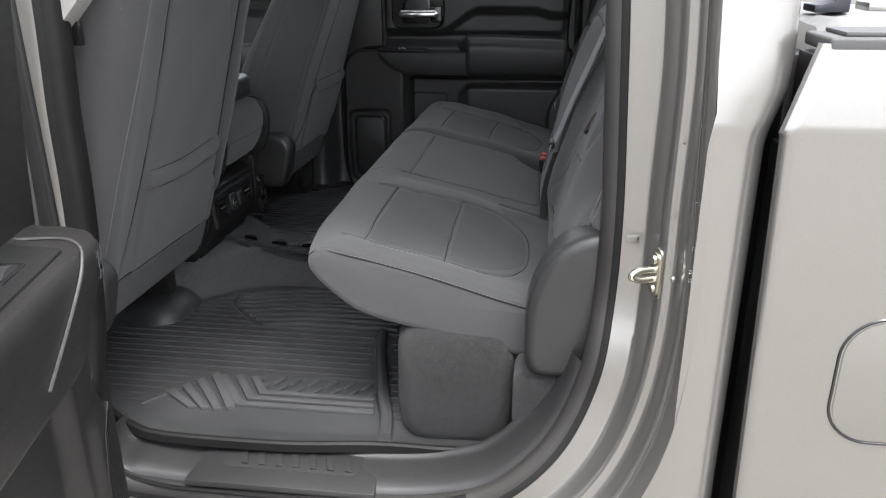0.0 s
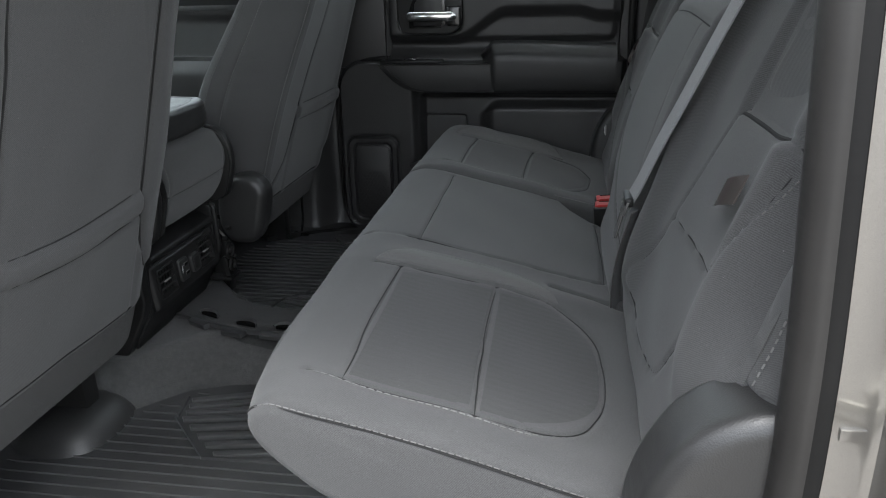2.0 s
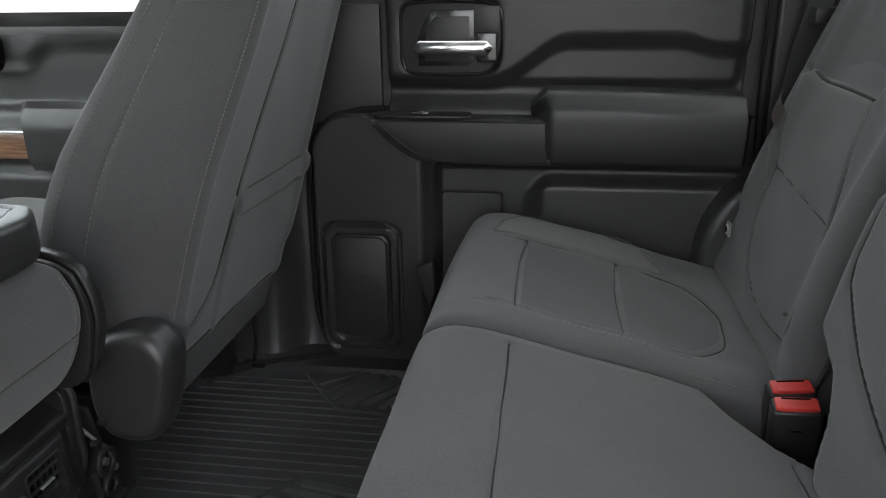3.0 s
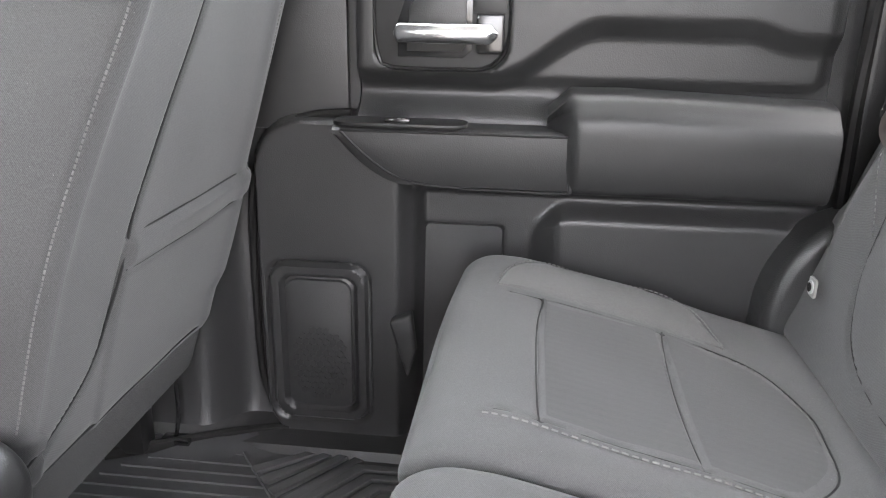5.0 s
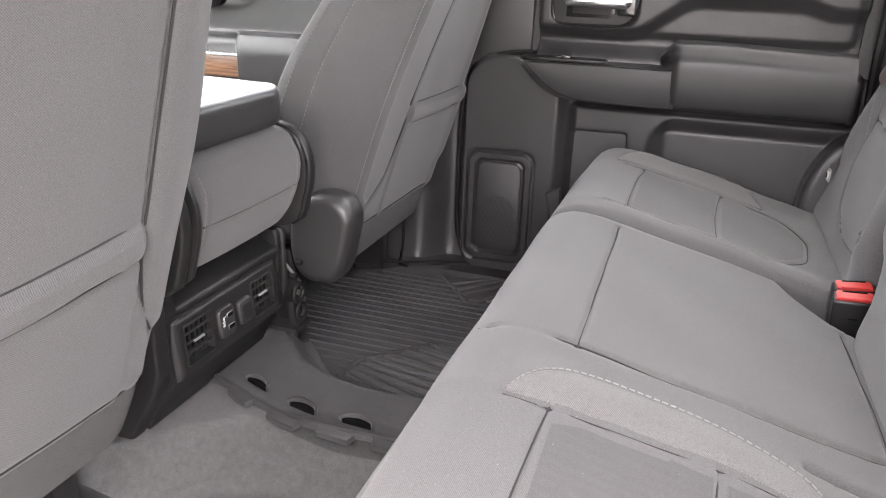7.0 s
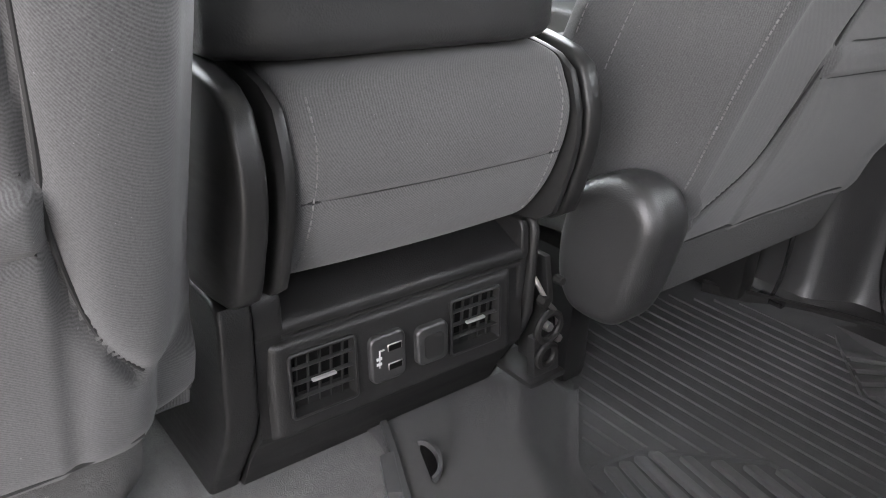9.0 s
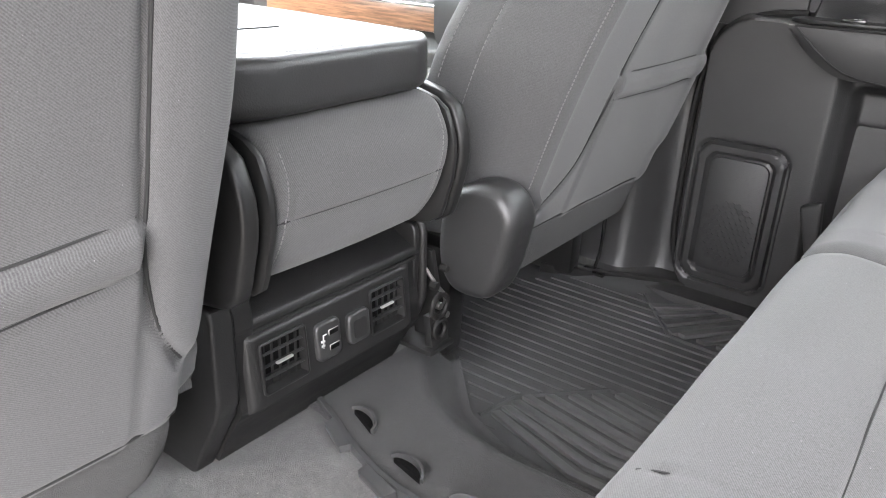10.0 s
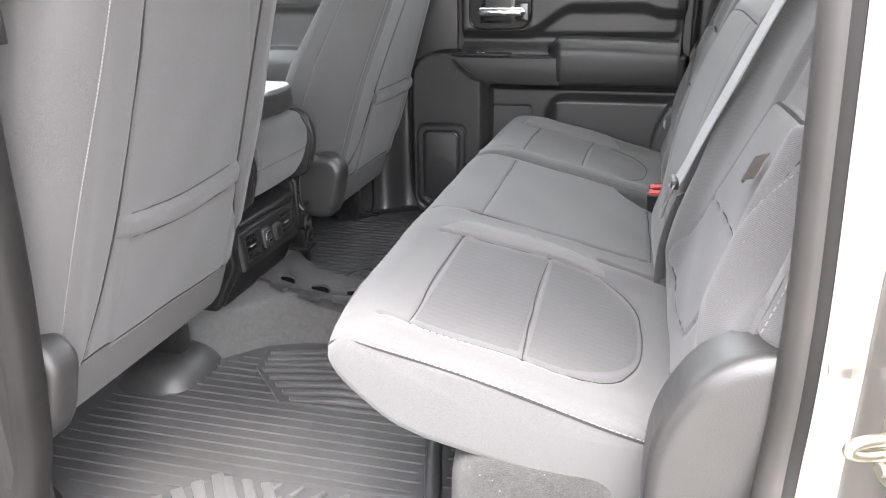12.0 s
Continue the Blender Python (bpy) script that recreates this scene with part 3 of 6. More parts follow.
for z in np.unique(np.concatenate([np.linspace(0.42, 1.21, 30), np.linspace(1.21, 1.27, 16), np.linspace(1.27, 1.32, 8)])):
    xf = 0.574 + 0.025 * (1.23 - z) if z < 1.225 else 0.572 + 0.33 * (z - 1.225)
    y = float(skin_y(np.array(z))) - 0.001
    row = [(xf + 0.001, y + 0.012, z), (xf + 0.003, y + 0.004, z), (xf + 0.009, y, z)]
    row += [(xf + 0.009 + (2.45 - xf) * u ** 1.4, y, z) for u in np.linspace(0.02, 1, 26)]
    g.append(row)
link_mesh("side_panel", grid_mesh("side_panel", np.array(g)), PAINT, bed)
fuel = bmesh.new()
ring = rounded(0.678, 0.842, 0.842, 1.012, 0.052, 9)
ring3 = [(x, float(skin_y(np.array(z))) - 0.0012, z) for x, z in ring]
sweep(fuel, ring3, circle(0.0020, 6), up=(0, 1, 0), closed=True)
flap = part("fuel_door", prism(bmesh.new(), rounded(0.682, 0.846, 0.838, 1.008, 0.048, 9), lambda p, q, w: (p, float(skin_y(np.array(q))) + w, q), 0.002, -0.0022, 0.0012), PAINT, bed, "painted fuel door, shut")
part("gap_seal", fuel, GLOSS, flap)
bm = box(bmesh.new(), (0.612, -0.992, 1.311), (2.45, -0.90, 1.326), 0.004, 3)
box(bm, (0.630, -0.980, 1.326), (2.45, -0.91, 1.331), 0.002)
part("rail_cap", bm, RAIL_GREY, bed, "grey plastic bed rail cap")
bm = box(bmesh.new(), (0.598, -0.90, 0.60), (0.63, 0.95, 1.30), 0.01)
part("front_wall", bm, PLASTIC_SOFT, bed, "dark front wall of the bed")
part("inner_wall", box(bmesh.new(), (0.632, -0.93, 0.66), (2.45, -0.905, 1.318), 0.006), PLASTIC_SOFT, bed, "dark inner wall of the bed")
part("bed_floor", box(bmesh.new(), (0.632, -0.904, 0.66), (2.40, 0.904, 0.70), 0.006), PLASTIC_SOFT, bed, "dark bed floor")
part("far_side", box(bmesh.new(), (0.632, 0.905, 0.42), (2.45, 1.0, 1.318), 0.02, 3), PAINT, bed, "painted far bed side")
part("tailgate", box(bmesh.new(), (2.40, -0.904, 0.60), (2.45, 0.904, 1.30), 0.012, 3), PAINT, bed, "painted tailgate, shut")
# First two boxes are added to darken the gap; third is bed corner plastic.
bm = bmesh.new()
box(bm, (0.563, -0.90, 0.45), (0.573, -0.845, 1.21), 0.002)
box(bm, (0.592, -0.97, 0.45), (0.61, -0.90, 1.20), 0.002)
box(bm, (0.606, -0.955, 1.20), (0.632, -0.905, 1.306), 0.004)
part("gap_shade_filler", bm, PLASTIC_SOFT, bed, "dark filler added for shade in the gap, with the bed corner")
# folded cover and its clamp on the bed rail
cover = thing("folded_bed_cover", "grey folded vinyl bed cover lying on the rail", "bed cover", (0.75, -0.75, 1.33))
xs, ys = np.linspace(0.628, 1.5, 90), np.linspace(-0.905, -0.55, 50)
X, Y = np.meshgrid(xs, ys, indexing="ij")
Z = 1.326 + 0.012 * sstep(-0.905, -0.88, Y) + 0.0025 * np.sin(X * 40 + Y * 25) * sstep(-0.90, -0.84, Y) - 0.006 * (1 - sstep(0.628, 0.65, X)) + 0.003 * np.sin(X * 90 + Y * 30) * (1 - sstep(0.64, 0.72, X))
link_mesh("sheet", grid_mesh("sheet", np.stack([X, Y, Z], -1)), simple("grey_vinyl_sheet", (0.12, 0.12, 0.117), 0.6, 0, 0.2, 60), cover)
bm = bmesh.new()
box(bm, (0.700, -0.915, 1.3310), (1.5, -0.898, 1.3365), 0.002)
part("edge_rod", bm, RAIL_GREY, cover, "grey edge rod of the folded cover")
bm = bmesh.new()
box(bm, (0.712, -0.80, 1.341), (1.5, -0.75, 1.352), 0.003)
part("batten", bm, STEEL, cover, "dull metal batten of the cover")
clamp = bmesh.new()
prism(clamp, [(0.642, 1.3405), (0.684, 1.3405), (0.684, 1.362), (0.672, 1.363), (0.664, 1.354), (0.650, 1.350), (0.642, 1.350)], lambda p, q, w: (p, w, q), -0.82, -0.77, 0.003)
tagged(part("cover_clamp", clamp, simple("blue_black_plastic", (0.010, 0.012, 0.017), 0.5)), "blue-black plastic clamp on the bed cover's corner", "clamp")

# ---- door sill and post trims ----
sill = thing("door_sill_trim", "black grained plastic sill trim along the door opening", "sill trim", (-0.1, -0.82, 0.59))
low = np.array([p[2] < (0.84 if p[0] > 0 else 0.66) for p in RIM])
sect = smooth_line([(-0.036, -0.738, 0), (-0.039, -0.744, 0), (-0.038, -0.751, 0), (-0.033, -0.759, 0), (-0.030, -0.780, 0), (-0.026, -0.804, 0), (-0.019, -0.822, 0), (-0.008, -0.832, 0), (-0.004, -0.842, 0)], 0.004)
g = RIM[low][:, None, :] + RN[low][:, None, :] * sect[None, :, 0:1] * (0.30 + 0.70 * sstep(-0.42, -0.34, RIM[low][:, 0]))[:, None, None]
g[:, :, 1] = sect[None, :, 1] - 0.048 * (1 - sstep(0.60, 0.84, RIM[low][:, 2]))[:, None]
link_mesh("sill_cover", grid_mesh("sill_cover", g), PLASTIC_DOOR, sill)
plate = part("tread_plate", prism(bmesh.new(), [(-0.250, -0.893), (-0.238, -0.790), (0.062, -0.784), (0.072, -0.889)], lambda p, q, w: (p, q, w + 0.25 * (q + 0.83) * (q > -2) * 0.35), 0.598, 0.610, 0.003), PLASTIC_DOOR, sill, "flat tread plate")
part("tread_recess", prism(bmesh.new(), rounded(-0.200, -0.853, 0.036, -0.800, 0.012), lambda p, q, w: (p, q, w + 0.0875 * (q + 0.83)), 0.608, 0.6112, 0.001), PLASTIC_DOOR, plate)
for k in range(7):
    x = -0.168 + k * 0.0300
    bm = prism(bmesh.new(), [(x, -0.846), (x + 0.012, -0.846), (x + 0.001, -0.812), (x - 0.011, -0.812)], lambda p, q, w: (p, q, w + 0.0875 * (q + 0.83)), 0.611, 0.6145, 0.0012)
    part("tread_bar", bm, PLASTIC_DOOR, plate)
bm = bmesh.new()
sweep(bm, smooth_line([(-0.42, -0.862, 0.64), (-0.385, -0.876, 0.600), (-0.30, -0.890, 0.588), (-0.20, -0.892, 0.586), (0.1, -0.892, 0.592), (0.22, -0.888, 0.618)], 0.02), circle(0.004, 6))
part("seal_bead", bm, SEAL, sill)

# middle post, open side: belt guide and trim
post = thing("middle_post_trim", "grey plastic trim on the middle post with a black belt slot", "pillar trim", (-0.42, -0.86, 1.2))
bm = box(bmesh.new(), (-0.58, -0.86, 0.62), (-0.415, -0.80, 1.85), 0.012, 3)
part("lower_trim", bm, PLASTIC, post)
bm = prism(bmesh.new(), [(-0.425, 1.268), (-0.390, 1.264), (-0.385, 1.270), (-0.380, 1.307), (-0.362, 1.327), (-0.335, 1.355), (-0.315, 1.40), (-0.310, 1.75), (-0.425, 1.75)], lambda p, q, w: (p, w, q), -0.832, -0.790, 0.004, 2)
part("upper_trim", bm, TAN, post, "pale grey upper post trim")
bm = box(bmesh.new(), (-0.378, -0.800, 1.290), (-0.362, -0.786, 1.325), 0.003, 2)
part("belt_slot", bm, GLOSS, post)

bm = box(bmesh.new(), (0.436, -0.812, 0.60), (0.560, -0.762, 1.86), 0.012, 3)
tagged(part("rear_post_trim", bm, PLASTIC), "dark plastic trim inside the rear post", "pillar trim")

# far side: sill trim, foot of the middle post and its cable
fs = thing("far_sill_trim", "dark plastic sill and post foot trim beyond the far seat", "sill trim", (-0.3, 0.74, 0.62))
g = []
for x in np.linspace(-0.585, 0.40, 90):
    k = float(sstep(-0.50, -0.425, np.array(x)) * (1 - sstep(-0.415, -0.40, np.array(x))))
    p = float(1 - sstep(-0.50, -0.43, np.array(x)))
    wall = 0.795 - 0.055 * p
    g.append([(x, 0.705, 0.615), (x, 0.715, 0.628), (x, wall - 0.03, 0.634), (x, wall - 0.012, 0.642), (x, wall - 0.003, 0.665), (x, wall, 0.75), (x, wall + 0.004, 0.95), (x, wall + 0.02, 1.40)])
link_mesh("post_foot", grid_mesh("post_foot", np.array(g)), PLASTIC_DOOR, fs)
bm = bmesh.new()
sweep(bm, smooth_line([(-0.515, 0.690, 0.80), (-0.520, 0.700, 0.70), (-0.525, 0.702, 0.655), (-0.530, 0.700, 0.634)], 0.01), circle(0.0035, 6))
box(bm, (-0.550, 0.690, 0.628), (-0.505, 0.712, 0.637), 0.002)
part("belt_cable", bm, GLOSS, fs, "thin black cable and clip")

# ---- windows that close the cab ----
def pane(name, pts, label, material=None):
    bm = bmesh.new()
    f = bm.faces.new([bm.verts.new(p) for p in pts])
    ext = bmesh.ops.extrude_face_region(bm, geom=[f])
    bm.normal_update()
    for v in ext["geom"]:
        if isinstance(v, bmesh.types.BMVert):
            v.co += f.normal * 0.004
    bmesh.ops.recalc_face_normals(bm, faces=bm.faces[:])
    ob = part(name, bm, material or CLEAR_GLASS, smooth=False)
    ob.visible_shadow = material is not None
    return tagged(ob, label, "window", kind="structure")


pane("window_1", [(-1.5, 0.83, 1.295), (0.42, 0.83, 1.295), (0.42, 0.79, 1.86), (-0.8, 0.79, 1.86)], "far side windows of the cab")
pane("window_2", [(-1.80, -0.80, 1.22), (-1.80, 0.80, 1.22), (-1.21, 0.76, 1.88), (-1.21, -0.76, 1.88)], "cab windscreen")
pane("window_4", [(-1.72, -0.835, 1.295), (-0.55, -0.835, 1.295), (-0.55, -0.79, 1.80), (-1.22, -0.79, 1.80)], "near front side window of the cab")
pane("window_3", [(0.60, -0.75, 1.32), (0.60, 0.75, 1.32), (0.60, 0.75, 1.86), (0.60, -0.75, 1.86)], "dark tinted cab rear window", PRIVACY_GLASS)

# ---- rear bench ----
def inset(prof, d):
    """A closed (n, 2) outline moved inwards by d."""
    t = np.roll(prof, -1, 0) - np.roll(prof, 1, 0)
    n = np.stack([t[:, 1], -t[:, 0]], 1)
    n /= np.maximum(np.linalg.norm(n, axis=1, keepdims=True), 1e-9)
    c = prof.mean(0)
    if ((prof - c) * n).sum() < 0:
        n = -n
    return prof - n * d


def resample(pts, n):
    p = smooth_line([(a, b, 0) for a, b in pts], 0.004, closed=True)[:, :2]
    p = np.vstack([p, p[:1]])
    s = np.concatenate([[0], np.cumsum(np.linalg.norm(np.diff(p, axis=0), axis=1))])
    q = np.linspace(0, s[-1], n, endpoint=False)
    return np.stack([np.interp(q, s, p[:, k]) for k in range(2)], 1)


def loft_y(prof, y0, y1, r, step=0.004, tune=None):
    """Rings of an (x, z) outline along y with rounded ends."""
    a = np.linspace(0, math.pi / 2, 7)
    ys = np.concatenate([y0 + r * (1 - np.cos(a)), np.arange(y0 + r + step, y1 - r, step), y1 - r * (1 - np.cos(a[::-1]))])
    rings = []
    for y in ys:
        d = max(0.0, r - (y - y0), r - (y1 - y))
        p = inset(prof, r - math.sqrt(max(r * r - d * d, 0)))
        ring = np.stack([p[:, 0], np.full(len(p), y), p[:, 1]], 1)
        rings.append(ring if tune is None else tune(ring, y))
    return np.array(rings)


CUSHION = resample([(-0.108, 0.922), (-0.098, 0.944), (-0.070, 0.957), (-0.035, 0.956), (0.0, 0.949), (0.07, 0.932), (0.145, 0.914), (0.22, 0.893), (0.28, 0.878), (0.335, 0.866), (0.365, 0.845),
                    (0.365, 0.80), (0.30, 0.772), (0.20, 0.792), (0.09, 0.815), (0.0, 0.838), (-0.055, 0.868), (-0.095, 0.898)], 320)


def top_z(x):
    return float(np.interp(x, [-0.07, -0.035, 0, 0.07, 0.145, 0.22, 0.28, 0.335], [0.957, 0.956, 0.949, 0.932, 0.914, 0.893, 0.878, 0.866]))


def on_top(pts):
    return [(x, y, top_z(x)) for x, y in pts]


def seat_insert(s):
    """Seam lines of one outer seat, s = -1 on the open side, 1 beyond."""
    q = 0.048 if s > 0 else 0.0
    outline = smooth_line(on_top([(-0.035, s * 0.318), (0.06, s * 0.310), (0.19, s * 0.304), (0.235, s * 0.318), (0.280, s * 0.375), (0.292, s * 0.46), (0.288, s * (0.55 - q)), (0.262, s * (0.612 - q)),
                                  (0.20, s * (0.638 - q)), (0.06, s * (0.643 - q)), (-0.03, s * (0.640 - q))]), 0.008)
    return outline, on_top([(0.004, s * 0.312), (0.004, s * 0.48), (0.010, s * (0.642 - q))]), on_top([(0.143, s * 0.306), (0.145, s * 0.48), (0.152, s * (0.643 - q))])


def cushion_press(s_list, splits):
    """Upholstery swell: padded sections between seams."""
    def f(p, n):
        d = np.zeros(len(p))
        up = n[:, 2] > 0.3
        for s in s_list:
            u = np.clip((np.abs(p[:, 1] - s * 0.478)) / 0.17, 0, 1.6)
            bol = np.exp(-((np.abs(p[:, 1] - s * 0.478) - 0.20) / 0.035) ** 2)
            d += up * (0.007 * bol * sstep(-0.06, 0.02, p[:, 0]) - 0.004 * (u < 1) * (1 - u ** 2)) * (1 - sstep(0.27, 0.33, p[:, 0]))
        d += 0.0010 * np.sin(p[:, 0] * 31 + p[:, 1] * 9) * np.sin(p[:, 1] * 23 + 1.3) * up
        return d
    return f


bench = thing("rear_bench_seat_wide", "grey twill rear bench, wide section with two places, side worn smooth", "rear seat", (0.1, -0.24, 0.62), "rear bench sections")
o1, a1, b1 = seat_insert(-1)
side_piping = smooth_line([(-0.103, -0.70, 0.938), (-0.085, -0.709, 0.952), (-0.05, -0.709, 0.952), (0.05, -0.709, 0.931), (0.15, -0.709, 0.906), (0.25, -0.709, 0.876), (0.315, -0.709, 0.860)], 0.01)
mid_line = on_top([(-0.098, -0.196), (0.0, -0.188), (0.10, -0.186), (0.22, -0.180), (0.30, -0.172)])
cs = on_top([(0.008, -0.192), (0.006, 0.0), (0.004, 0.205)])
cr = on_top([(0.302, -0.170), (0.303, -0.098), (0.301, 0.0), (0.297, 0.112)])
slot = on_top([(0.222, -0.236), (0.25, -0.242), (0.325, -0.258)])
edge_c = on_top([(-0.09, 0.222), (0.0, 0.222), (0.15, 0.222)])
outer_row = on_top([(-0.030, -0.642), (0.02, -0.646), (0.12, -0.650), (0.20, -0.648), (0.225, -0.636)])
def nose(ring, y):
    """The front corners sweep back towards the doors."""
    k = 0.036 * max(0.0, (-y - 0.46) / 0.25) ** 2 if y < 0 else 0.012 * max(0.0, (y - 0.46) / 0.25) ** 2
    ring[:, 0] += k * np.clip((0.05 - ring[:, 0]) / 0.15, 0, 1)
    return ring


def wide_shape(ring, y):
    """The nose, and the rear corner cut away beside the buckles."""
    ring = nose(ring, y)
    if y > 0.09:
        ring[:, 0] = np.minimum(ring[:, 0], np.interp(y, [0.09, 0.100, 0.133, 0.181, 0.225, 0.24], [0.365, 0.328, 0.285, 0.246, 0.222, 0.200]))
    return ring


surf_w = soft_solid(loft_y(CUSHION, -0.712, 0.236, 0.016, tune=wide_shape),
                    [(o1, 0.0028, 0.0028), (a1, 0.0024, 0.0034), (b1, 0.0024, 0.0034), (mid_line, 0.0035, 0.0036), (cs, 0.0024, 0.0030), (cr, 0.0035, 0.0040), (slot, 0.006, 0.010),
                     (side_piping, 0.0035, 0.0026), (outer_row, 0.003, 0.0016), (edge_c, 0.003, 0.002)], cushion_press([-1], []))
cushion_w = link_mesh("cushion", grid_mesh("cushion", surf_w[0], True, True), FABRIC, bench)
for ln in (a1, b1, cs, cr, o1):
    cord("seam", surf_w, ln, cushion_w)
cord("side_seam", surf_w, side_piping, cushion_w, 0.0016)
cord("split_seam", surf_w, mid_line, cushion_w, 0.0012, 0.0006)
# Thick near-black cord puts the slot's shade in as colour.
cord("side_slot", surf_w, slot, cushion_w, 0.0035, 0.0022)
stitch("side_stitching", surf_w, [q + np.array([0, -0.0015, 0.003]) for q in side_piping], THREAD, cushion_w)
stitch("top_stitching", surf_w, outer_row, THREAD_DARK, cushion_w, 0.006, 0.003, 0.0008)
cres_a = on_top([(-0.034, -0.314), (0.06, -0.305), (0.15, -0.300), (0.20, -0.301), (0.230, -0.312)])
cres_b = on_top([(-0.034, -0.312), (-0.024, -0.284), (-0.002, -0.256), (0.035, -0.240), (0.108, -0.240), (0.17, -0.248), (0.206, -0.264), (0.226, -0.288), (0.231, -0.311)])
drape("bolster_panel", surf_w, cres_a, cres_b, FABRIC_LIGHT, cushion_w, label="lighter napped bolster panel")
stitch("bolster_stitching", surf_w, [(x, y + 0.002, z) for x, y, z in cres_b], THREAD, cushion_w, 0.0050, 0.0026, 0.0009, 0.0010)
drape("seat_panel", surf_w, on_top([(0.010, -0.318), (0.138, -0.312)]), on_top([(0.014, -0.636), (0.144, -0.638)]), FABRIC_DARK, cushion_w, 0.0006, "darker seat centre panel")
drape("rear_seat_panel", surf_w, on_top([(0.150, -0.312), (0.19, -0.310), (0.232, -0.324), (0.276, -0.385), (0.288, -0.47)]), on_top([(0.156, -0.637), (0.198, -0.632), (0.254, -0.602), (0.284, -0.548), (0.288, -0.48)]), FABRIC_DARK, cushion_w, 0.0006, "darker seat rear panel")

bench2 = thing("rear_bench_seat_narrow", "grey twill rear bench, narrow single section beside the far door", "rear seat", (0.1, 0.48, 0.62), "rear bench sections")
o2, a2, b2 = seat_insert(1)
in_row = on_top([(-0.045, 0.306), (0.02, 0.298), (0.12, 0.292), (0.22, 0.288)])
out_row = on_top([(-0.046, 0.608), (-0.036, 0.652), (-0.010, 0.685), (0.05, 0.703), (0.11, 0.705), (0.192, 0.683), (0.228, 0.606)])
surf_n = soft_solid(loft_y(CUSHION, 0.242, 0.716, 0.020, tune=nose),
                    [(o2, 0.0028, 0.0026), (a2, 0.0024, 0.0034), (b2, 0.0024, 0.0034), (in_row, 0.003, 0.002), (out_row, 0.003, 0.002)], cushion_press([1], []))
cushion_n = link_mesh("cushion", grid_mesh("cushion", surf_n[0], True, True), FABRIC, bench2)
for ln in (a2, b2, o2):
    cord("seam", surf_n, ln, cushion_n)
stitch("inner_stitching", surf_n, in_row, THREAD, cushion_n, 0.0055, 0.0030, 0.0010, 0.0014)
stitch("corner_stitching", surf_n, on_top([(0.212, 0.253), (0.25, 0.254), (0.302, 0.256)]), THREAD_DARK, cushion_n, 0.006, 0.003, 0.0008)
drape("bolster_panel", surf_n, on_top([(-0.045, 0.604), (0.02, 0.603), (0.12, 0.600), (0.226, 0.600)]), on_top([(-0.045, 0.606), (-0.034, 0.650), (-0.008, 0.682), (0.05, 0.700), (0.11, 0.702), (0.19, 0.680), (0.226, 0.606)]), FABRIC_LIGHT, cushion_n, 0.0022, label="lighter napped bolster panel")
stitch("outer_stitching", surf_n, out_row, THREAD, cushion_n, 0.0045, 0.0022, 0.0010, 0.0028)
drape("seat_panel", surf_n, on_top([(0.010, 0.318), (0.138, 0.312)]), on_top([(0.010, 0.596), (0.142, 0.599)]), FABRIC_DARK, cushion_n, 0.0006, "darker seat centre panel")
drape("rear_seat_panel", surf_n, on_top([(0.150, 0.312), (0.19, 0.310), (0.232, 0.324), (0.276, 0.385), (0.288, 0.47)]), on_top([(0.154, 0.597), (0.198, 0.592), (0.255, 0.560), (0.282, 0.505), (0.288, 0.475)]), FABRIC_DARK, cushion_n, 0.0006, "darker seat rear panel")

# backrests
BACK = resample([(0.332, 0.862), (0.342, 0.92), (0.360, 1.00), (0.380, 1.068), (0.404, 1.14), (0.427, 1.20), (0.450, 1.26), (0.478, 1.33), (0.505, 1.385), (0.535, 1.405), (0.565, 1.385),
                 (0.555, 1.25), (0.52, 1.10), (0.48, 0.95), (0.46, 0.86), (0.40, 0.845)], 260)


def back_x(z):
    return float(np.interp(z, [0.862, 0.92, 1.0, 1.068, 1.14, 1.2, 1.26, 1.33], [0.332, 0.342, 0.360, 0.380, 0.404, 0.427, 0.450, 0.478]))


def on_back(pts, lift=0.0):
    return [(back_x(z) - lift, y, z) for y, z in pts]


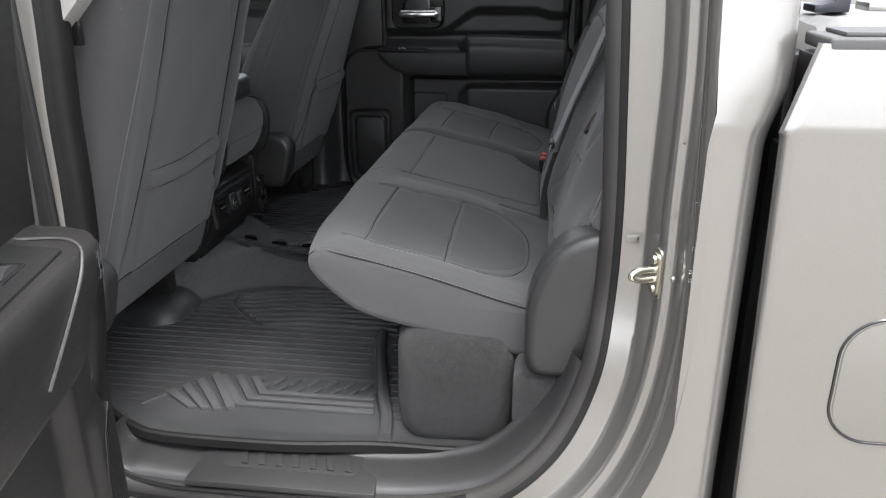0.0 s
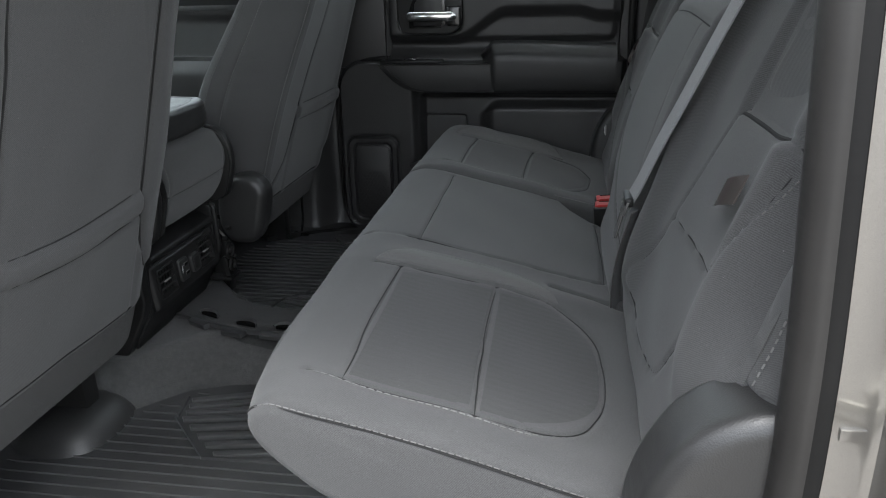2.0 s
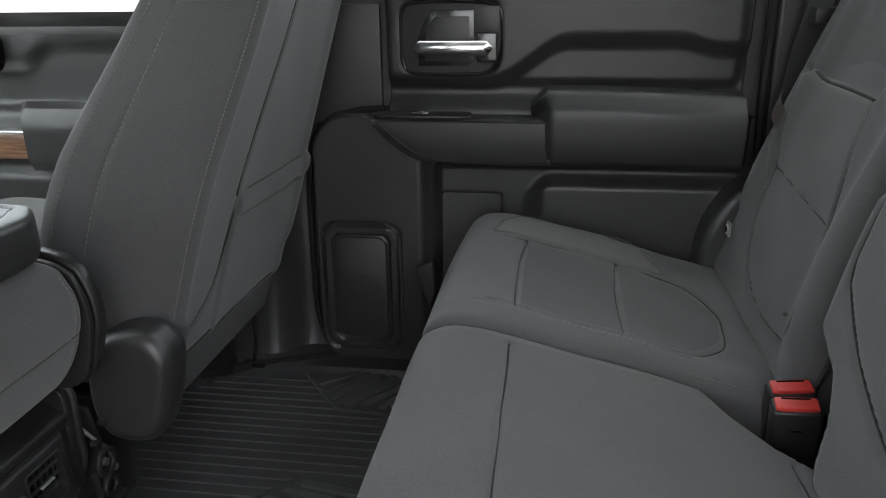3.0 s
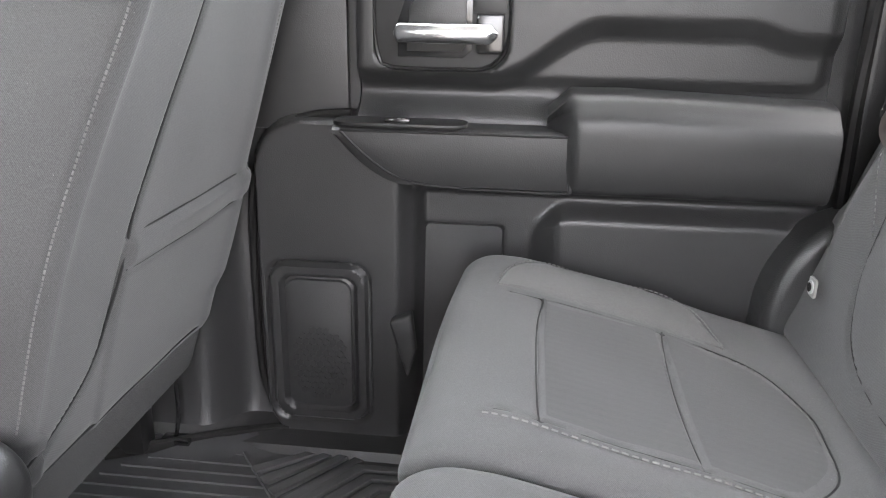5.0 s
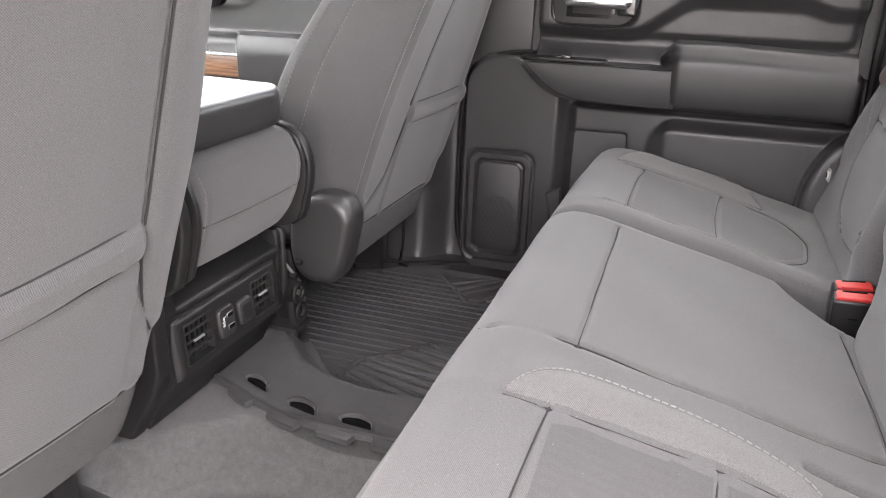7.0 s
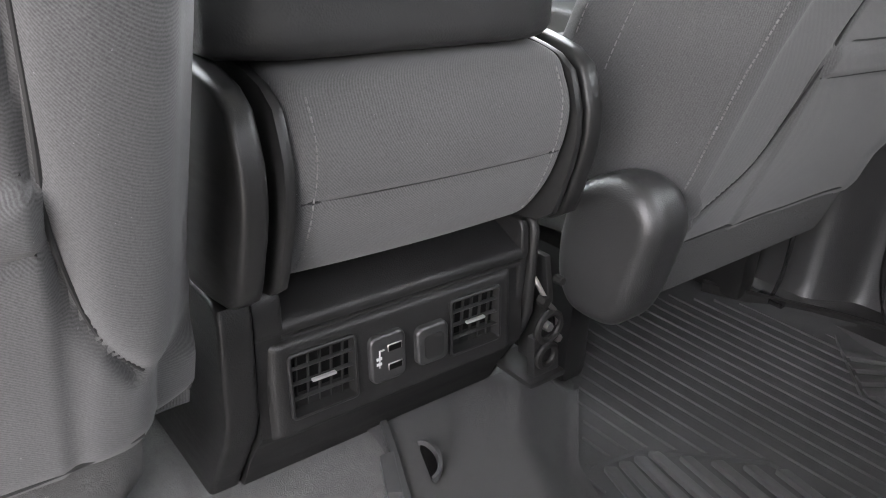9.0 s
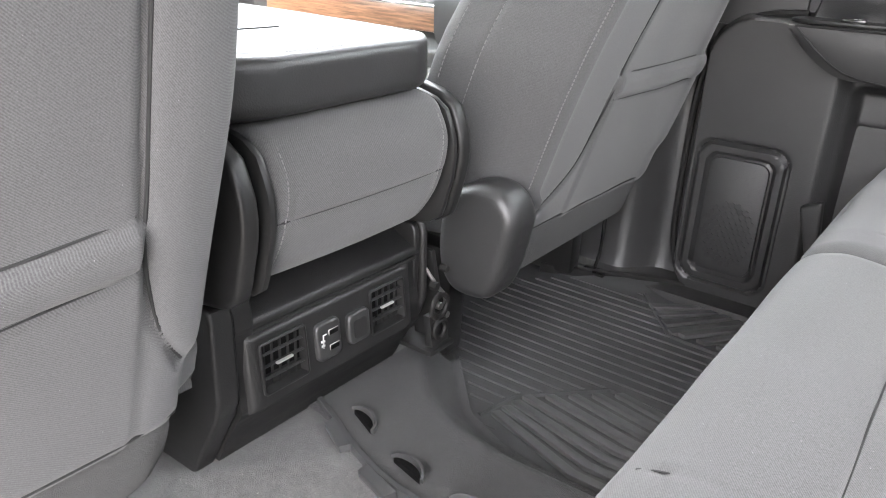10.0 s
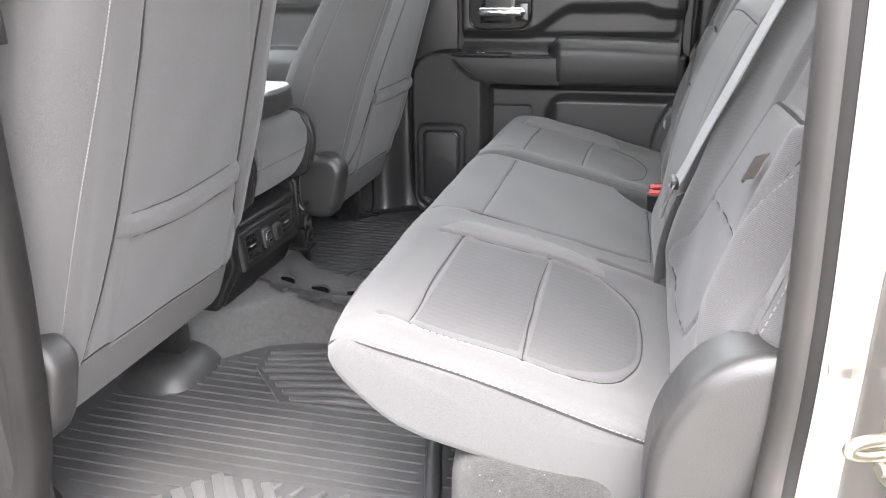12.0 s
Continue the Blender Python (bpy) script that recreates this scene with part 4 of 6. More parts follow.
def backrest(parent, s, name="backrest"):
    """One outer backrest; s is the side."""
    k = 0.030 if s > 0 else 0.0
    ins = smooth_line(on_back([(s * (0.443 - k), 1.204), (s * (0.410 - k), 1.13), (s * (0.374 - k), 1.053), (s * (0.325 - k), 0.985), (s * (0.294 - k / 2), 0.945), (s * 0.302, 0.915), (s * 0.42, 0.900), (s * 0.54, 0.920),
                              (s * 0.585, 0.975), (s * (0.618 - k / 2), 1.03), (s * (0.640 - k), 1.072), (s * (0.664 - k), 1.13), (s * (0.688 - k), 1.208)]), 0.01)
    mid = on_back([(s * (0.374 - k), 1.053), (s * (0.50 - k), 1.062), (s * (0.640 - k), 1.071)])
    crown = on_back([(s * (0.443 - k), 1.203), (s * 0.52, 1.205), (s * 0.60, 1.207), (s * (0.688 - k), 1.210)])
    out1 = on_back([(s * 0.722, 1.33), (s * 0.708, 1.236), (s * 0.690, 1.182), (s * 0.662, 1.125), (s * 0.636, 1.08), (s * 0.606, 1.03)])

    def swell(p, n):
        f = n[:, 0] < -0.2
        a = np.abs(p[:, 1])
        bol = np.exp(-((a - 0.655) / 0.035) ** 2) * 0.016 - (0.008 + 0.022 * sstep(1.02, 1.10, p[:, 2])) * sstep(0.655, 0.735, a)
        low = sstep(0.93, 1.02, p[:, 2])
        rec = sstep(1.198, 1.215, p[:, 2]) * sstep(0.428 - k, 0.445 - k, a) * (1 - sstep(0.684 - k, 0.696 - k, a))
        inb = np.exp(-((a - 0.276) / 0.038) ** 2) * 0.024 * sstep(0.86, 0.94, p[:, 2])
        return f * (bol * low + inb - 0.010 * rec + 0.0015 * np.sin(p[:, 2] * 37) * np.sin(p[:, 1] * 29))

    def tune(ring, y):
        a = abs(y)
        lowcut = (0.0 if s < 0 else 0.118) * float(sstep(0.705, 0.735, np.array(a)))
        z = ring[:, 2]
        ring[:, 2] = np.where(z < 1.0, z + lowcut * (1.0 - z) / 0.15, z)
        return ring

    y0, y1 = sorted((s * (0.234 if s < 0 else 0.246), s * (0.742 if s < 0 else 0.752)))
    surf = soft_solid(loft_y(BACK, y0, y1, 0.022, tune=tune), [(ins, 0.003, 0.0035), (mid, 0.0026, 0.0035), (crown, 0.006, 0.006), (out1, 0.003, 0.002)], swell)
    back = link_mesh(name, grid_mesh(name, surf[0], True, True), FABRIC, parent)
    for ln in (ins, mid):
        cord("seam", surf, ln, back)
    cord("crown_seam", surf, crown, back, 0.003, 0.001)
    stitch("edge_stitching", surf, out1, THREAD, back, 0.0042, 0.0032, 0.0009, 0.001)
    if s > 0:
        # Paler cloth stands in for light caught by the nap along this side.
        drape("sheen_strip", surf, on_back([(0.655, 1.03), (0.656, 1.10), (0.662, 1.20), (0.664, 1.30)]), on_back([(0.668, 1.00), (0.700, 1.07), (0.712, 1.20), (0.708, 1.30)]), FABRIC_LIGHT, back, 0.0008, "side strip with the nap's sheen put in as paler cloth")
    hr = soft_solid(loft_y(resample([(0.462, 1.200), (0.449, 1.23), (0.475, 1.30), (0.495, 1.37), (0.515, 1.415), (0.55, 1.42), (0.56, 1.36), (0.52, 1.24), (0.50, 1.195)], 90), *sorted((s * (0.446 - k), s * (0.690 - k))), 0.02, 0.01))
    link_mesh("head_restraint", grid_mesh("head_restraint", hr[0], True, True), FABRIC_DARK, parent, "padded dark head restraint")
    # ribbon loop sewn into the outer seam of the panel
    bm = bmesh.new()
    rows = []
    for q in np.linspace(0, 1, 12):
        y = (0.650 if s < 0 else 0.712) - (0.082 if s < 0 else 0.084) * q
        out = (0.020 if s < 0 else 0.007) + (0.006 if s < 0 else 0.020) * math.sin(q * math.pi * (1.0 if s < 0 else 0.62))
        rows.append([bm.verts.new((back_x(z) - out - 0.0006 * w, s * y, z - 0.026 * q + 0.010)) for z, w in ((1.170, -1), (1.170, 1), (1.143, 1), (1.143, -1))])
    for a, b in zip(rows[:-1], rows[1:]):
        for c in range(4):
            bm.faces.new((a[c], a[(c + 1) % 4], b[(c + 1) % 4], b[c]))
    bm.faces.new(rows[0])
    bm.faces.new(rows[-1][::-1])
    bmesh.ops.recalc_face_normals(bm, faces=bm.faces[:])
    part("pull_tag", bm, TAG, parent, "satin brown pull ribbon")
    return surf


backrest(bench, -1)
# padded outer end of the near backrest, above the hinge cover
rings = []
for z in np.concatenate([[1.018, 1.020, 1.024], np.arange(1.030, 1.40, 0.006)]):
    x0 = back_x(z) + 0.020
    grow = 0.012 * (1 - min(1.0, max(0.0, z - 1.018) / 0.016)) ** 2
    ring = resample([(x0 + 0.030, -0.690), (x0 + 0.006, -0.712), (x0 + 0.004, -0.745), (x0 + 0.016, -0.775), (x0 + 0.045, -0.797), (x0 + 0.085, -0.800), (x0 + 0.10, -0.75), (x0 + 0.09, -0.70)], 90)
    ring = inset(ring, grow)
    rings.append(np.stack([ring[:, 0], ring[:, 1], np.full(len(ring), z)], 1))
outer = soft_solid(rings, [], lambda p, n: 0.0012 * np.sin(p[:, 2] * 60 + p[:, 0] * 40))
bol = link_mesh("outer_bolster", grid_mesh("outer_bolster", outer[0], True, True), FABRIC, bench)
stitch("outer_stitching", outer, [(back_x(z) + 0.026, -0.754, z) for z in (1.032, 1.10, 1.20, 1.30, 1.38)], THREAD, bol, 0.0050, 0.0030, 0.0010, 0.0012)
backrest(bench2, 1)
CBACK = resample([(0.312, 0.872), (0.324, 0.93), (0.337, 1.00), (0.357, 1.09), (0.385, 1.18), (0.418, 1.26), (0.440, 1.295), (0.468, 1.308), (0.50, 1.29), (0.51, 1.20), (0.46, 1.0), (0.44, 0.88), (0.37, 0.855)], 220)


def cback_x(z):
    return float(np.interp(z, [0.872, 0.93, 1.0, 1.09, 1.18, 1.26, 1.295], [0.312, 0.324, 0.337, 0.357, 0.385, 0.418, 0.440]))


cb_line = [(cback_x(z), y, z) for y, z in ((0.196, 1.29), (0.190, 1.15), (0.186, 1.07), (0.175, 1.045), (0.10, 1.00), (0.0, 0.965), (-0.10, 0.945), (-0.20, 0.935))]
cb_top = [(cback_x(z), y, z) for y, z in ((-0.205, 1.272), (0.0, 1.278), (0.185, 1.272))]
cb_side = [(cback_x(z), y, z) for y, z in ((-0.150, 1.27), (-0.165, 1.15), (-0.172, 1.02), (-0.168, 0.95))]
def cback_shape(ring, y):
    edge = np.interp(ring[:, 2], [0.87, 0.945, 0.966, 0.990, 1.02, 1.09, 1.143, 1.20, 1.29], [0.075, 0.115, 0.131, 0.200, 0.222, 0.214, 0.195, 0.170, 0.140])
    front = 1 - sstep(0.36, 0.46, ring[:, 0] - 0.30 * (ring[:, 2] - 1.0))
    ring[:, 0] += np.clip((y - edge) * 2.2, 0, 0.075) * front
    return ring


surf_c = soft_solid(loft_y(CBACK, -0.238, 0.222, 0.030, tune=cback_shape), [(cb_line, 0.004, 0.004), (cb_top, 0.004, 0.003), (cb_side, 0.003, 0.002)],
                    lambda p, n: (n[:, 0] < -0.2) * 0.006 * np.cos(np.clip(p[:, 1] / 0.23, -1, 1) * 1.5))
cback = link_mesh("centre_backrest", grid_mesh("centre_backrest", surf_c[0], True, True), FABRIC, bench)
cord("seam", surf_c, cb_line, cback, 0.0018)
cord("seam", surf_c, cb_top, cback, 0.0015)
stitch("edge_stitching", surf_c, cb_side, THREAD_DARK, cback)

# plastic hinge cover at the outer end of each bench section
for s, par in ((-1, bench), (1, bench2)):
    outl = [(0.301, 0.815), (0.299, 0.86), (0.302, 0.91), (0.318, 0.958), (0.345, 0.998), (0.385, 1.022), (0.440, 1.031), (0.490, 1.030), (0.511, 1.010), (0.515, 0.92), (0.511, 0.82), (0.490, 0.797), (0.42, 0.790), (0.35, 0.783), (0.314, 0.788)]
    cov = soft_solid(loft_y(resample(outl, 150), *sorted((s * 0.706, s * 0.797)), 0.018, 0.006))
    link_mesh("hinge_cover", grid_mesh("hinge_cover", cov[0], True, True), PLASTIC_DOOR, par, "black plastic hinge cover")
    bm = bmesh.new()
    box(bm, (0.282, min(s * 0.70, s * 0.788), 0.60), (0.46, max(s * 0.70, s * 0.788), 0.782), 0.02, 3)
    part("side_base", bm, CARPET, par, "carpeted base under the hinge")

# small round lower-anchor badge and a knob on the far backrest
bm = prism(bmesh.new(), rounded(-0.011, -0.012, 0.011, 0.012, 0.004), lambda p, q, w: (0.330 + w, 0.648 + p, 0.958 + q), 0, 0.003, 0.0008)
badge = part("anchor_badge", bm, GREYPIPE, bench2, "grey round anchor badge")
bm = bmesh.new()
bmesh.ops.create_cone(bm, cap_ends=True, segments=16, radius1=0.0088, radius2=0.008, depth=0.002, matrix=pose(0.329, 0.648, 0.958, 0, 90, 0))
part("badge_disc", bm, WHITE, badge)
bm = bmesh.new()
bmesh.ops.create_cone(bm, cap_ends=True, segments=12, radius1=0.006, radius2=0.005, depth=0.0015, matrix=pose(0.3275, 0.648, 0.958, 0, 90, 0))
part("badge_symbol", bm, GLOSS, badge)
bm = bmesh.new()
bmesh.ops.create_uvsphere(bm, u_segments=12, v_segments=8, radius=0.0032, matrix=pose(0.338, 0.335, 0.945))
part("anchor_knob", bm, THREAD, bench2, "small grey anchor knob")

# ---- belts and buckles ----
def strap(bm, line, width, thick=0.0013, side=(0, 1, 0)):
    line = smooth_line(line, 0.012)
    n = len(line)
    rows = []
    for i in range(n):
        d = line[min(i + 1, n - 1)] - line[max(i - 1, 0)]
        d /= np.linalg.norm(d)
        w = np.array(side, float)
        w -= d * (w @ d)
        w /= np.linalg.norm(w)
        u = np.cross(d, w)
        rows.append([bm.verts.new(line[i] + w * a * width / 2 + u * b * thick) for a, b in ((-1, -0.5), (-0.96, -1), (0.96, -1), (1, -0.5), (1, 0.5), (0.96, 1), (-0.96, 1), (-1, 0.5))])
    for a, b in zip(rows[:-1], rows[1:]):
        for k in range(8):
            bm.faces.new((a[k], a[(k + 1) % 8], b[(k + 1) % 8], b[k]))
    bm.faces.new(rows[0][::-1])
    bm.faces.new(rows[-1])
    bmesh.ops.recalc_face_normals(bm, faces=bm.faces[:])
    return bm


BELT_LINE = [(0.328, -0.236, 1.03), (0.340, -0.250, 1.06), (0.360, -0.272, 1.12), (0.386, -0.298, 1.19), (0.423, -0.322, 1.285), (0.458, -0.345, 1.37), (0.49, -0.36, 1.43)]
belt = thing("centre_seat_belt", "grey woven centre seat belt with a steel tongue", "seat belt", (0.35, -0.2, 1.0))
part("webbing", strap(bmesh.new(), BELT_LINE, 0.040, side=(0.0, 1, 0.35)), BELT, belt)
part("lower_webbing", strap(bmesh.new(), [(0.338, -0.248, 1.02), (0.322, -0.250, 0.96), (0.316, -0.250, 0.90), (0.32, -0.250, 0.84)], 0.040, side=(0.4, 1, 0.1)), BELT_DARK, belt, "black lower webbing")
bm = bmesh.new()
prism(bm, [(-0.030, 0.008), (0.030, 0.008), (0.026, -0.012), (0.012, -0.018), (0.012, -0.052), (-0.012, -0.052), (-0.012, -0.018), (-0.026, -0.012)], lambda p, q, w: (0.322 + q * 0.24 + w, -0.238 + p, 1.030 + q), 0, 0.004, 0.001)
part("tongue", bm, CHROME, belt, "bright steel tongue")
bm = box(bmesh.new(), (0.321, -0.264, 1.029), (0.334, -0.212, 1.043), 0.005, 3)
part("tongue_cover", bm, PLASTIC_SOFT, belt)
for x, y, z, rz in ((0.321, 0.197, 0.001, -4), (0.324, 0.232, 0.004, 3)):
    bk = thing("belt_buckle", "black belt buckle with a red release button", "buckle", (x, y, 0.88), "centre buckles")
    m = pose(x, y, 0.880 + z, 14, -4, rz)
    part("housing", box(bmesh.new(), (-0.026, -0.013, -0.075), (0.026, 0.013, 0.016), 0.005, 3, m), PLASTIC_SOFT, bk)
    bt = part("release_button", box(bmesh.new(), (-0.0225, -0.0095, 0.010), (0.0225, 0.0105, 0.0190), 0.0025, 2, m), RED, bk, "red release button")
    part("button_ridge", box(bmesh.new(), (-0.0175, -0.0100, 0.0130), (0.0175, -0.0040, 0.0205), 0.0012, 2, m), RED, bt)
    part("tongue_slot", box(bmesh.new(), (-0.0150, 0.0060, 0.0175), (0.0150, 0.0085, 0.0196), 0.0004, 1, m), RECESS_SHADE, bt)
    part("housing_seam", box(bmesh.new(), (-0.006, -0.0136, -0.012), (0.006, -0.0126, -0.010), 0.0003, 1, m), RECESS_SHADE, bk)
fb = thing("far_seat_belt", "black woven seat belt hanging beside the far backrest", "seat belt", (0.45, 0.73, 1.2))
part("webbing", strap(bmesh.new(), [(0.470, 0.712, 1.50), (0.455, 0.725, 1.35), (0.440, 0.742, 1.24), (0.43, 0.752, 1.15)], 0.044, side=(1, 0.3, 0)), BELT_DARK, fb)
part("belt_guide", box(bmesh.new(), (0.435, 0.70, 1.275), (0.475, 0.735, 1.300), 0.005), PLASTIC_SOFT, fb)

# ---- carpeted storage hump under the bench ----
def block_soft(lo, hi, r, n=14, lump=0.004, seed=1):
    """A rounded, slightly lumpy block as a grid."""
    us = np.linspace(0, 2 * math.pi, 64, endpoint=False)
    vs = np.linspace(-math.pi / 2, math.pi / 2, 28)
    c, h = (np.array(lo) + hi) / 2, (np.array(hi) - lo) / 2
    sp = lambda t, e: np.sign(t) * np.abs(t) ** e
    V, U = np.meshgrid(vs, us, indexing="ij")
    g = np.stack([sp(np.cos(V), r) * sp(np.cos(U), r), sp(np.cos(V), r) * sp(np.sin(U), r), sp(np.sin(V), r)], -1) * h + c
    w = np.array([noise.noise(Vector(q * 14 + seed)) for q in g.reshape(-1, 3)]).reshape(g.shape[:2])
    return g + (g - c) / np.linalg.norm(g - c, axis=2, keepdims=True).clip(1e-6) * w[:, :, None] * lump * 2


for s in (-1, 1):
    nm = "underseat_storage_box"
    ob = link_mesh(nm, grid_mesh(nm, block_soft((0.068, min(s * 0.26, s * 0.752), 0.585), (0.292, max(s * 0.26, s * 0.752), 0.825), 0.42), True), CARPET)
    tagged(ob, "charcoal carpet-covered storage hump under the bench", "storage box", "underseat boxes")
bm = box(bmesh.new(), (0.08, -0.66, 0.775), (0.33, 0.66, 0.800), 0.006)
tagged(part("seat_pan_frame", bm, PLASTIC_SOFT), "black metal pan under the rear bench", "seat frame")
bm = box(bmesh.new(), (0.278, -0.775, 0.605), (0.315, -0.735, 0.66), 0.008, 3)
tagged(part("bench_bracket", bm, PLASTIC_SOFT), "small black plastic bracket beside the storage hump", "bracket")

# ---- front seats ----
def seat_back_x(z):
    return -0.455 + 0.305 * (z - 0.86)


def bolster_lean(z):
    """How far the front of the bolsters leans to the middle at height z."""
    return float(np.interp(z, [1.04, 1.09, 1.12, 1.15, 1.184, 1.271, 1.324, 1.45], [0.0, 0.004, 0.012, 0.025, 0.050, 0.122, 0.160, 0.190]))


def corner_lean(z):
    """The same for the rear corners of the back."""
    return float(np.interp(z, [1.00, 1.06, 1.11, 1.20, 1.27, 1.35, 1.5], [0.0, 0.004, 0.014, 0.042, 0.070, 0.092, 0.11]))


def pocket_in(s, z):
    """The seam on the console side of the map pocket."""
    if s > 0:
        return float(np.interp(z, [0.868, 0.893, 0.93, 0.97, 1.02, 1.06, 1.096, 1.178, 1.263, 1.40, 1.55], [0.284, 0.332, 0.378, 0.393, 0.401, 0.406, 0.416, 0.446, 0.476, 0.515, 0.53]))
    return float(np.interp(z, [0.905, 0.935, 0.969, 1.02, 1.06, 1.125, 1.30, 1.55], [0.254, 0.272, 0.287, 0.296, 0.299, 0.303, 0.312, 0.320]))


def front_seat(s):
    seat = thing("front_seat", "grey cloth front seat seen from behind, map pocket on its back", "front seat", (-0.6, s * 0.47, 0.62), "front seats")
    # outline seen from above: (y without sign, x behind the back plane)
    full = [(0.30, 0.0), (0.272, 0.003), (0.245, -0.006), (0.230, -0.028), (0.214, -0.058), (0.200, -0.092), (0.195, -0.114), (0.206, -0.130), (0.25, -0.130), (0.33, -0.125), (0.48, -0.12), (0.62, -0.125),
            (0.70, -0.130), (0.752, -0.130), (0.768, -0.112), (0.766, -0.085), (0.758, -0.050), (0.746, -0.020), (0.722, -0.003), (0.695, 0.004), (0.66, 0.0), (0.56, -0.002), (0.48, -0.003), (0.40, -0.002)]
    if s > 0:
        full[1:10] = [(0.288, 0.003), (0.268, -0.005), (0.252, -0.026), (0.234, -0.060), (0.216, -0.100), (0.202, -0.138), (0.198, -0.156), (0.210, -0.172), (0.26, -0.166)]
    prof = resample(full, 380)
    rings = []
    for z in np.concatenate([[0.835, 0.842, 0.85], np.arange(0.855, 1.62, 0.004)]):
        low = float(1 - sstep(0.893, 0.918, np.array(z))) if s > 0 else float(1 - sstep(0.872, 0.945, np.array(z)))
        top = float(sstep(1.36, 1.62, np.array(z)))
        p = prof.copy()
        # the bolsters end above the recliner; below only the back panel carries on
        p[:, 1] = np.where(p[:, 1] < -0.03, -0.03 + (p[:, 1] + 0.03) * (1 - 0.80 * low), p[:, 1])
        c = 0.478
        p[:, 0] = c + (p[:, 0] - c) * (1 - (0.10 if s > 0 else 0.03) * low - 0.12 * top)
        if s > 0:
            lean = corner_lean(z) + (bolster_lean(z) - corner_lean(z)) * np.clip(-p[:, 1] / 0.15, 0, 1)
        else:
            lean = min(0.13, 0.85 * max(0.0, z - 1.135)) * np.clip((-p[:, 1] - 0.02) / 0.08, 0, 1) + 0.02 * float(sstep(1.1, 1.35, np.array(z)))
        p[:, 0] += np.where(p[:, 0] < c, lean, 0.0) * np.clip(np.abs(p[:, 0] - c) / 0.15, 0, 1)
        d = max(0.0, 0.845 - z) * 1.2
        p = inset(p, d)
        rings.append(np.stack([seat_back_x(z) + p[:, 1], s * p[:, 0], np.full(len(p), z)], 1))
    P = lambda y, z, dx=0.0: (seat_back_x(z) + dx, s * y, z)
    yi, yo, zl, sag = (0.406, 0.742, 0.019, 0.25) if s > 0 else (0.300, 0.612, 0.0, 1.0)
    od = yo - 0.612
    sl = smooth_line([P(0.672 + od * 0.4, 0.845), P(0.660 + od * 0.6, 0.88), P(0.641 + od * 0.8, 0.94), P(0.624 + od * 0.9, 1.03), P(0.616 + od * 0.95, 1.13), P(0.612 + od, 1.24), P(0.612 + od, 1.36), P(0.60 + od * 0.6, 1.55)], 0.02)
    sr = smooth_line([P(pocket_in(s, z), z) for z in ((0.868, 0.893, 0.93, 0.97, 1.02, 1.06, 1.096, 1.178, 1.263, 1.40, 1.55) if s > 0 else (0.905, 0.935, 0.969, 1.02, 1.06, 1.125, 1.30, 1.55))], 0.02)
    ci = smooth_line([P(0.268 + corner_lean(z), z, -0.004) for z in (0.922, 0.99, 1.05, 1.11, 1.16, 1.2, 1.25, 1.30, 1.35, 1.45)], 0.02)
    co = smooth_line([P(0.716, 0.90, -0.002), P(0.713, 1.00, -0.001), P(0.706, 1.117, 0.0), P(0.694, 1.25, 0.0), P(0.688, 1.33, 0.0), P(0.680, 1.45, 0.0)], 0.02)
    fi = smooth_line([P(0.214 + 0.9 * bolster_lean(z), z, -0.112) for z in (1.03, 1.07, 1.12, 1.17, 1.22, 1.30, 1.42)], 0.02)
    fe = smooth_line([P(0.200 + bolster_lean(z), z, -0.150) for z in (1.06, 1.09, 1.12, 1.17, 1.22, 1.30, 1.42)], 0.02)
    hem = smooth_line([P(yi + (yo - yi) * k + 0.002, 1.004 + (z - 1.004) * sag + zl) for k, z in ((0.0, 1.010), (0.19, 1.006), (0.58, 1.004), (0.90, 1.010), (1.02, 1.017))], 0.02)
    skirt_seam = smooth_line([P(0.250, 0.846), P(0.48, 0.846), P(0.70, 0.848)], 0.02)

    def press(p, n):
        a = np.abs(p[:, 1])
        back = n[:, 0] > 0.25
        z = p[:, 2]
        inside = sstep(yi - 0.008, yi + 0.003, a) * (1 - sstep(yo - 0.008, yo + 0.008, a))
        lip = 1.037 + zl + 0.013 * sag * ((a - (yi + yo) / 2) / 0.17) ** 2
        pocket = (1 - sstep(lip - 0.005, lip + 0.003, z)) * inside
        bulge = 0.0035 + 0.005 * np.exp(-((a - (yi + yo) / 2 - 0.02) / 0.13) ** 2) * sstep(0.87, 0.98, z)
        roll = 0.0042 * np.exp(-((z - lip + 0.016) / 0.014) ** 4) * inside
        waves = 0.0008 * np.sin(z * 21 + a * 13) * np.sin(a * 31)
        # the inner bolster stands proud of the panel beside its seam
        seam_y = np.interp(z, [0.900, 0.935, 0.969, 1.02, 1.125, 1.30, 1.55], [0.250, 0.272, 0.287, 0.296, 0.303, 0.312, 0.320])
        puff = 0.0055 * np.sqrt(np.clip((seam_y - a) / 0.016, 0, 1)) * sstep(0.895, 0.925, z) * (s < 0)
        return back * (pocket * bulge + roll + waves + puff)

    surf = soft_solid(rings, [(sl, 0.0035, 0.0045), (sr, 0.0050 if s < 0 else 0.0042, 0.0060), (ci, 0.003, 0.0022), (co, 0.003, 0.0022), (fi, 0.003, 0.002), (hem, 0.003, 0.0035), (skirt_seam, 0.004, 0.004)], press)
    back = link_mesh("backrest", grid_mesh("backrest", surf[0], True, True), FABRIC, seat)
    for ln in (sl, sr):
        cord("panel_seam", surf, ln, back, 0.0016, 0.0003)
    cord("hem_seam", surf, hem, back, 0.0013, 0.0004)
